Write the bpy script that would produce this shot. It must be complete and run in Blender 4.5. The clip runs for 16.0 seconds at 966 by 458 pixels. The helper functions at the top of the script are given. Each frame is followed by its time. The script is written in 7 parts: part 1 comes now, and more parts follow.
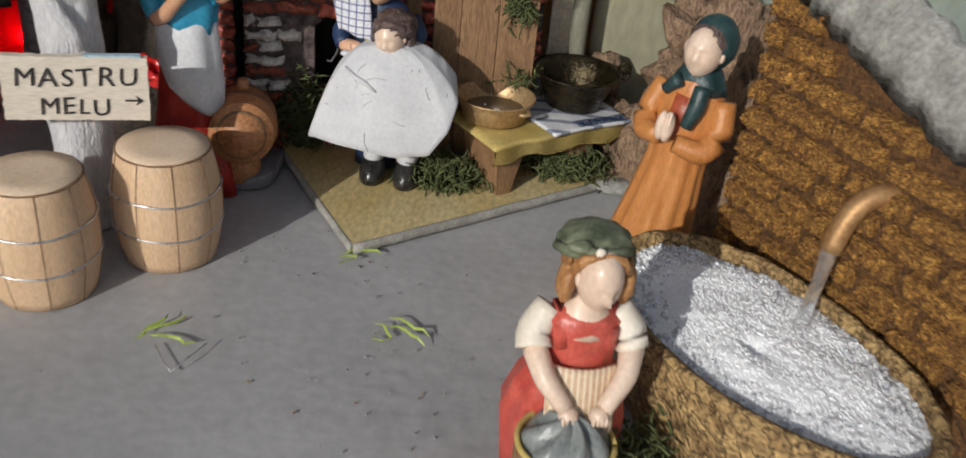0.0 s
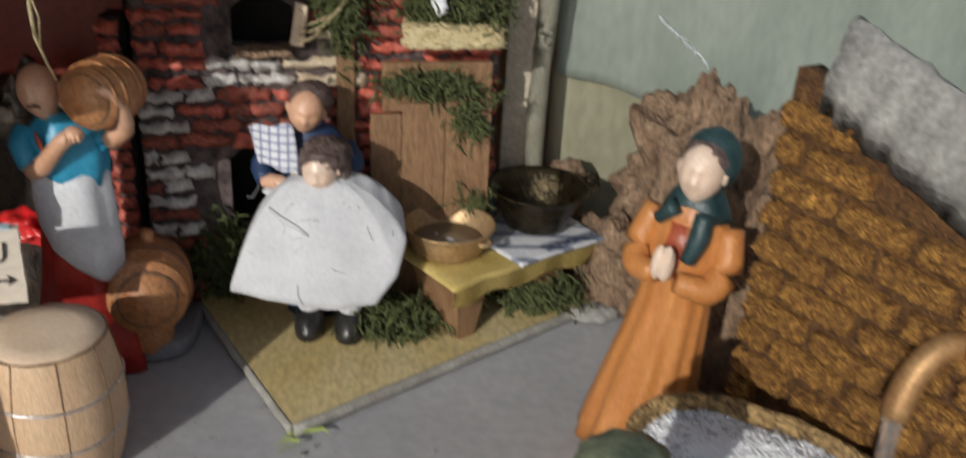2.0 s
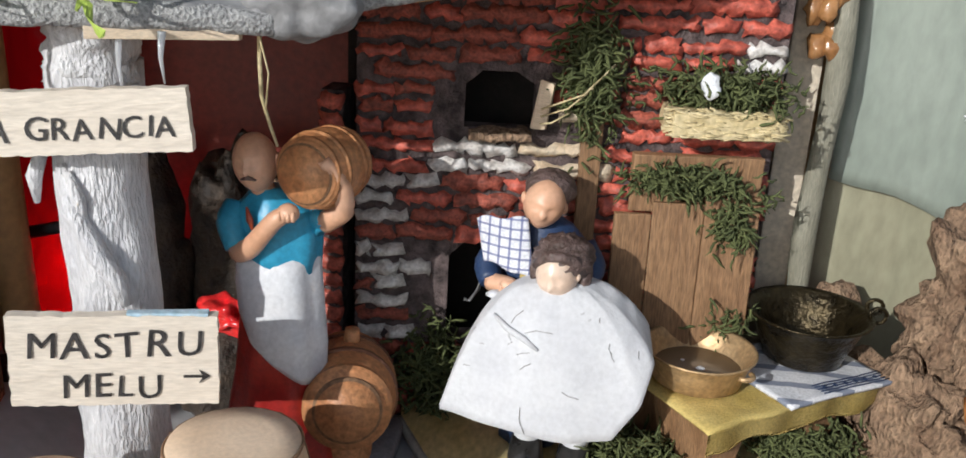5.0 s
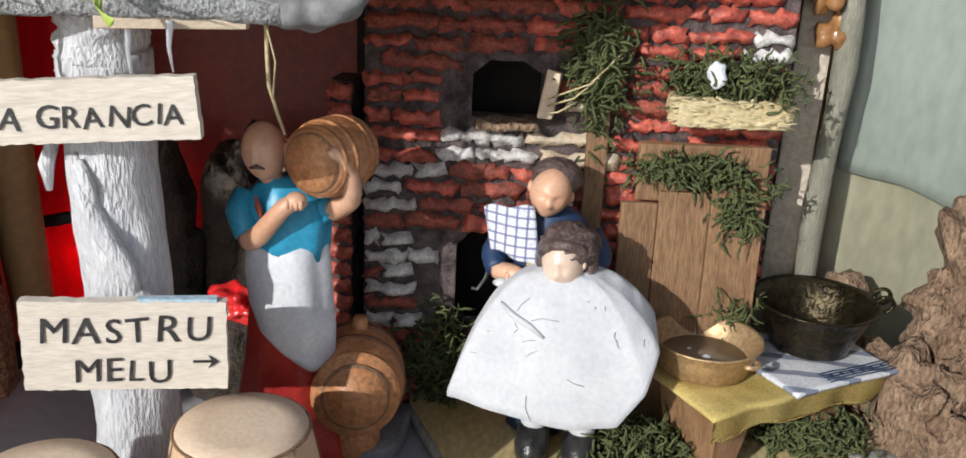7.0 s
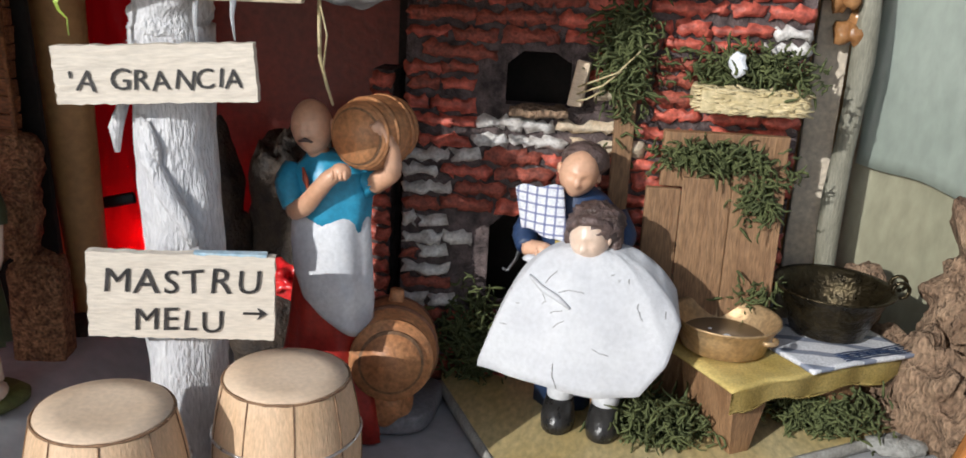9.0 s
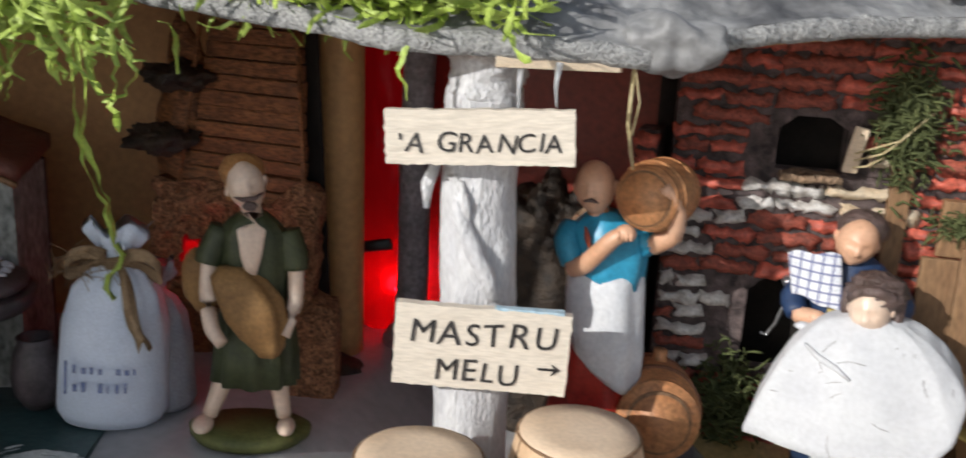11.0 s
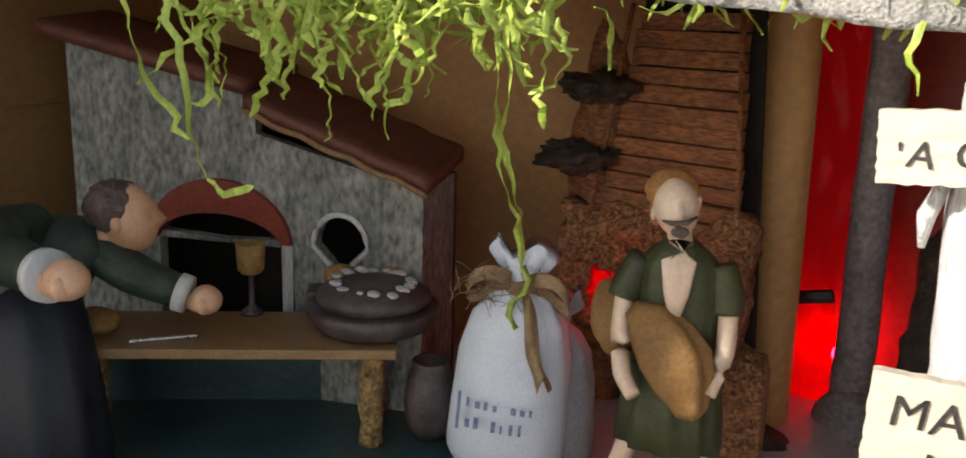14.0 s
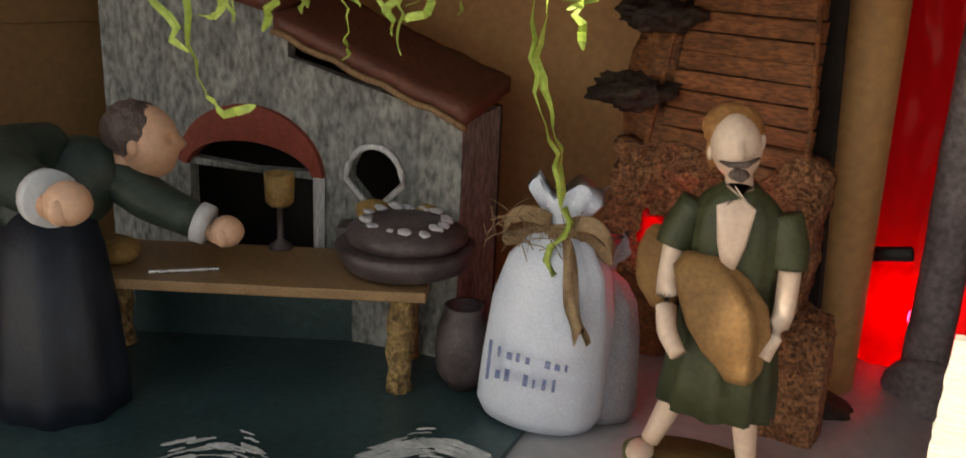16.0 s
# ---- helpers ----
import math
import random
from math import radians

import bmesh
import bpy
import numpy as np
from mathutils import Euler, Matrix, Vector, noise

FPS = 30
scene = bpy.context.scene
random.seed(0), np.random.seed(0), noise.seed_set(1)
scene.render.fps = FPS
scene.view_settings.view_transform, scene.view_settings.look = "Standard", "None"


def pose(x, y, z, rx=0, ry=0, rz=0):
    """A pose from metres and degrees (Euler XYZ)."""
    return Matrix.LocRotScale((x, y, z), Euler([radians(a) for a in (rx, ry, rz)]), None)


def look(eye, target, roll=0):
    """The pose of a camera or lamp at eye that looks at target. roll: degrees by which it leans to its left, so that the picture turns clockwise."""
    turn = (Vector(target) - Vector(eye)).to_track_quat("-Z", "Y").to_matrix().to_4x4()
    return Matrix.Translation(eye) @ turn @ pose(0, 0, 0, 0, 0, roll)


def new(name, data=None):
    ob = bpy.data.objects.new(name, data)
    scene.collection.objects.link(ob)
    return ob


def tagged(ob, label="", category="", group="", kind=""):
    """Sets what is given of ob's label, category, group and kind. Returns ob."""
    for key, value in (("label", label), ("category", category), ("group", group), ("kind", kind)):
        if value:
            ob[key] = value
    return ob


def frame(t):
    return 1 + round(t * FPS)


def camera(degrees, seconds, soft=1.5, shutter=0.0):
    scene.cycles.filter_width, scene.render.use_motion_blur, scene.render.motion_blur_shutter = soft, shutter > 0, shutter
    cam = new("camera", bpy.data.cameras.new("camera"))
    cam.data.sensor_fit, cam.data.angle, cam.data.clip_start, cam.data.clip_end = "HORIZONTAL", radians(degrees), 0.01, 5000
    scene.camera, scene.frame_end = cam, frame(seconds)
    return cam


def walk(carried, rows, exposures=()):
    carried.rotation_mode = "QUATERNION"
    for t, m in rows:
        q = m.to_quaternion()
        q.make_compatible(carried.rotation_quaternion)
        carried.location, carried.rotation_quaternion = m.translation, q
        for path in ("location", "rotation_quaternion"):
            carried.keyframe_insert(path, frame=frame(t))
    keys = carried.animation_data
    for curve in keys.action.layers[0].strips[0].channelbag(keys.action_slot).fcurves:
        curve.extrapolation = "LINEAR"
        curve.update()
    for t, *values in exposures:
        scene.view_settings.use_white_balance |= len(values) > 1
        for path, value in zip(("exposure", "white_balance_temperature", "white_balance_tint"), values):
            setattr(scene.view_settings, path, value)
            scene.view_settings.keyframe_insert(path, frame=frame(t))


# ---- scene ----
cam = camera(54.3, 16.0, 1.6, 0.5)
PATH = [
    (0, (0.056, 0.0, 0.269), (0.073, 1.725, -0.743), 6.4),
    (0.5, (0.05, 0.051, 0.251), (0.113, 1.775, -0.761), 6.4),
    (1, (0.055, 0.071, 0.24), (0.204, 1.794, -0.765), 4.2),
    (1.5, (0.058, 0.07, 0.247), (0.243, 1.788, -0.76), 3.9),
    (2, (0.043, 0.088, 0.263), (0.187, 1.882, -0.609), 3.7),
    (2.5, (0.03, 0.095, 0.262), (0.062, 1.951, -0.483), 2.8),
    (3, (0.017, 0.114, 0.265), (-0.094, 1.988, -0.424), 2.7),
    (3.5, (0.008, 0.136, 0.262), (-0.166, 2.016, -0.396), 2.8),
    (4, (0.01, 0.144, 0.245), (-0.179, 2.023, -0.413), 3.3),
    (4.5, (0.01, 0.152, 0.231), (-0.2, 2.028, -0.43), 3.3),
    (7, (0.014, 0.149, 0.229), (-0.243, 2.013, -0.448), 2.9),
    (7.5, (0.021, 0.142, 0.223), (-0.258, 2.01, -0.434), 2.7),
    (8, (0.022, 0.134, 0.215), (-0.276, 2.001, -0.436), 3.1),
    (8.2, (0.022, 0.131, 0.214), (-0.286, 2.0, -0.427), 3.1),
    (10.3, (-0.009, 0.105, 0.211), (-0.437, 1.978, -0.345), 4.2),
    (10.5, (-0.018, 0.103, 0.216), (-0.493, 1.967, -0.334), 4.0),
    (11, (-0.038, 0.101, 0.219), (-0.643, 1.929, -0.321), 3.3),
    (11.5, (-0.046, 0.103, 0.22), (-0.758, 1.897, -0.301), 2.8),
    (12, (-0.049, 0.106, 0.218), (-0.883, 1.849, -0.299), 2.5),
    (12.5, (-0.064, 0.113, 0.216), (-1.034, 1.792, -0.274), 1.9),
    (13, (-0.075, 0.13, 0.214), (-1.177, 1.732, -0.253), 1.6),
    (13.5, (-0.084, 0.143, 0.204), (-1.302, 1.657, -0.271), 1.5),
    (14, (-0.087, 0.147, 0.193), (-1.383, 1.598, -0.272), 1.6),
    (14.5, (-0.089, 0.154, 0.191), (-1.453, 1.543, -0.27), 1.8),
    (15, (-0.096, 0.165, 0.186), (-1.505, 1.508, -0.276), 1.9),
    (15.5, (-0.099, 0.171, 0.181), (-1.502, 1.5, -0.333), 2.4),
    (16, (-0.097, 0.175, 0.184), (-1.476, 1.501, -0.4), 2.5),
]
EXPOSURES = [(0.0, -0.40, 6350, 10), (2.0, -0.42, 6350, 10), (4.0, 0.0, 6150, 10), (8.2, 0.10, 6050, 10), (10.4, -0.14, 6150, 10), (11.0, 0.10, 6250, 10), (12.0, 0.12, 6350, 10), (12.5, 0.42, 6600, 10), (13.0, 0.52, 6750, 10), (14.5, 0.86, 7250, 10), (15.3, 0.95, 7400, 10), (16.0, 0.85, 7600, 10)]
walk(cam, [(t, look(eye, target, roll)) for t, eye, target, roll in PATH], EXPOSURES)

# ---- world, sun, lamps ----
SUN_AZ, SUN_EL = 209.0, 22.0     # where the sun stands: degrees from +y towards +x, and above the horizon
world = bpy.data.worlds.new("sky_world")
scene.world = world
world.use_nodes = True
wn = world.node_tree
sky = wn.nodes.new("ShaderNodeTexSky")
sky.sky_type = 'NISHITA'
sky.sun_disc = False
sky.sun_elevation = radians(SUN_EL)
sky.sun_rotation = radians(SUN_AZ)
soft = wn.nodes.new("ShaderNodeHueSaturation")
soft.inputs["Saturation"].default_value = 0.45
wn.links.new(sky.outputs[0], soft.inputs["Color"])
wn.links.new(soft.outputs[0], wn.nodes["Background"].inputs[0])
wn.nodes["Background"].inputs[1].default_value = 0.11

sun_data = bpy.data.lights.new("sun", "SUN")
sun_data.energy = 3.4
sun_data.angle = radians(0.6)
sun_data.color = (1.0, 0.95, 0.87)
sun = new("sun", sun_data)
a, e = radians(SUN_AZ), radians(SUN_EL)
sun_way = Vector((math.sin(a) * math.cos(e), math.cos(a) * math.cos(e), math.sin(e)))
sun.matrix_basis = look(sun_way * 3, (0, 0, 0))


def red_lamp(x, y, z, watts, size):
    d = bpy.data.lights.new("red_bulb_light", "POINT")
    d.energy, d.color, d.shadow_soft_size = watts, (1.0, 0.03, 0.06), size
    o = new("red_bulb_light", d)
    o.location = (x, y, z)
    return o


red_lamp(-0.245, 0.572, 0.040, 0.07, 0.005)
# added without a fixture, to redden the sack's right side
red_lamp(-0.2870, 0.4450, 0.084, 0.006, 0.003)
# added red fill for the stall; no bulb is modelled here
red_lamp(-0.150, 0.560, 0.060, 0.030, 0.006)


# ---- materials ----
def mat(name, c1, c2, scale=90.0, rough=0.7, bump=0.3, grain=600.0, metal=0.0, contrast=0.5, speck=0.12, depth=0.0006, stretch=(1, 1, 1), spec=0.5, trans=0.0, coat=0.0):
    """Two colours mixed by large blotches, darkened and lightened by a fine grain, with relief from both."""
    m = bpy.data.materials.new(name)
    m.use_nodes = True
    t = m.node_tree
    p = t.nodes["Principled BSDF"]
    co = t.nodes.new("ShaderNodeTexCoord")
    mp = t.nodes.new("ShaderNodeMapping")
    mp.inputs["Scale"].default_value = stretch
    t.links.new(co.outputs["Object"], mp.inputs[0])
    oi = t.nodes.new("ShaderNodeObjectInfo")
    off = t.nodes.new("ShaderNodeVectorMath")
    off.operation = 'ADD'
    t.links.new(mp.outputs[0], off.inputs[0])
    t.links.new(oi.outputs["Random"], off.inputs[1])
    big = t.nodes.new("ShaderNodeTexNoise")
    big.inputs["Scale"].default_value = scale
    big.inputs["Detail"].default_value = 5
    fine = t.nodes.new("ShaderNodeTexNoise")
    fine.inputs["Scale"].default_value = grain
    fine.inputs["Detail"].default_value = 4
    t.links.new(off.outputs[0], big.inputs["Vector"])
    t.links.new(off.outputs[0], fine.inputs["Vector"])
    ramp = t.nodes.new("ShaderNodeMapRange")
    ramp.inputs["From Min"].default_value = 0.5 - contrast * 0.35
    ramp.inputs["From Max"].default_value = 0.5 + contrast * 0.35
    t.links.new(big.outputs["Fac"], ramp.inputs["Value"])
    mix = t.nodes.new("ShaderNodeMix")
    mix.data_type = 'RGBA'
    t.links.new(ramp.outputs[0], mix.inputs["Factor"])
    mix.inputs["A"].default_value = (*c1, 1)
    mix.inputs["B"].default_value = (*c2, 1)
    sp = t.nodes.new("ShaderNodeMapRange")
    sp.inputs["From Min"].default_value, sp.inputs["From Max"].default_value = 0.3, 0.7
    sp.inputs["To Min"].default_value, sp.inputs["To Max"].default_value = 1 - speck * 2, 1 + speck
    t.links.new(fine.outputs["Fac"], sp.inputs["Value"])
    mul = t.nodes.new("ShaderNodeMix")
    mul.data_type, mul.blend_type = 'RGBA', 'MULTIPLY'
    mul.inputs["Factor"].default_value = 1
    t.links.new(mix.outputs["Result"], mul.inputs["A"])
    t.links.new(sp.outputs[0], mul.inputs["B"])
    t.links.new(mul.outputs["Result"], p.inputs["Base Color"])
    rr = t.nodes.new("ShaderNodeMapRange")
    rr.inputs["To Min"].default_value, rr.inputs["To Max"].default_value = max(rough - 0.12, 0.03), min(rough + 0.12, 1)
    t.links.new(big.outputs["Fac"], rr.inputs["Value"])
    t.links.new(rr.outputs[0], p.inputs["Roughness"])
    p.inputs["Metallic"].default_value = metal
    p.inputs["Specular IOR Level"].default_value = spec
    p.inputs["Transmission Weight"].default_value = trans
    p.inputs["Coat Weight"].default_value = coat
    if bump:
        add = t.nodes.new("ShaderNodeMath")
        add.operation = 'MULTIPLY_ADD'
        add.inputs[1].default_value = 0.6
        t.links.new(fine.outputs["Fac"], add.inputs[0])
        t.links.new(big.outputs["Fac"], add.inputs[2])
        b = t.nodes.new("ShaderNodeBump")
        b.inputs["Strength"].default_value = bump
        b.inputs["Distance"].default_value = depth * 3
        t.links.new(add.outputs[0], b.inputs["Height"])
        t.links.new(b.outputs[0], p.inputs["Normal"])
    return m


def stripes(m, axis, scale, colour, width=0.5, second=None):
    """Woven or painted bands over a material made by mat()."""
    t = m.node_tree
    p = t.nodes["Principled BSDF"]
    src = p.inputs["Base Color"].links[0].from_socket
    co = t.nodes.new("ShaderNodeTexCoord")
    sep = t.nodes.new("ShaderNodeSeparateXYZ")
    t.links.new(co.outputs["Object"], sep.inputs[0])
    last = src
    for ax in ([axis] if second is None else [axis, second]):
        f = t.nodes.new("ShaderNodeMath")
        f.operation = 'MULTIPLY'
        f.inputs[1].default_value = scale
        t.links.new(sep.outputs[ax], f.inputs[0])
        fr = t.nodes.new("ShaderNodeMath")
        fr.operation = 'FRACT'
        t.links.new(f.outputs[0], fr.inputs[0])
        lt = t.nodes.new("ShaderNodeMath")
        lt.operation = 'LESS_THAN'
        lt.inputs[1].default_value = width
        t.links.new(fr.outputs[0], lt.inputs[0])
        mx = t.nodes.new("ShaderNodeMix")
        mx.data_type = 'RGBA'
        sc = t.nodes.new("ShaderNodeMath")
        sc.operation = 'MULTIPLY'
        sc.inputs[1].default_value = 0.75
        t.links.new(lt.outputs[0], sc.inputs[0])
        t.links.new(sc.outputs[0], mx.inputs["Factor"])
        t.links.new(last, mx.inputs["A"])
        mx.inputs["B"].default_value = (*colour, 1)
        last = mx.outputs["Result"]
    t.links.new(last, p.inputs["Base Color"])
    return m


def cracked(m, scale, colour, width=0.06):
    """Dark crack lines between uneven plates over a material made by mat()."""
    t = m.node_tree
    p = t.nodes["Principled BSDF"]
    src = p.inputs["Base Color"].links[0].from_socket
    co = t.nodes.new("ShaderNodeTexCoord")
    wob = t.nodes.new("ShaderNodeTexNoise")
    wob.inputs["Scale"].default_value = scale * 1.4
    t.links.new(co.outputs["Object"], wob.inputs["Vector"])
    add = t.nodes.new("ShaderNodeVectorMath")
    add.operation = 'MULTIPLY_ADD'
    add.inputs[1].default_value = (1.3 / scale,) * 3
    t.links.new(wob.outputs["Color"], add.inputs[0])
    t.links.new(co.outputs["Object"], add.inputs[2])
    vor = t.nodes.new("ShaderNodeTexVoronoi")
    vor.feature = 'DISTANCE_TO_EDGE'
    vor.inputs["Scale"].default_value = scale
    t.links.new(add.outputs[0], vor.inputs["Vector"])
    ramp = t.nodes.new("ShaderNodeMapRange")
    ramp.inputs["From Max"].default_value = width
    t.links.new(vor.outputs["Distance"], ramp.inputs["Value"])
    mx = t.nodes.new("ShaderNodeMix")
    mx.data_type = 'RGBA'
    t.links.new(ramp.outputs[0], mx.inputs["Factor"])
    mx.inputs["A"].default_value = (*colour, 1)
    t.links.new(src, mx.inputs["B"])
    t.links.new(mx.outputs["Result"], p.inputs["Base Color"])
    return m


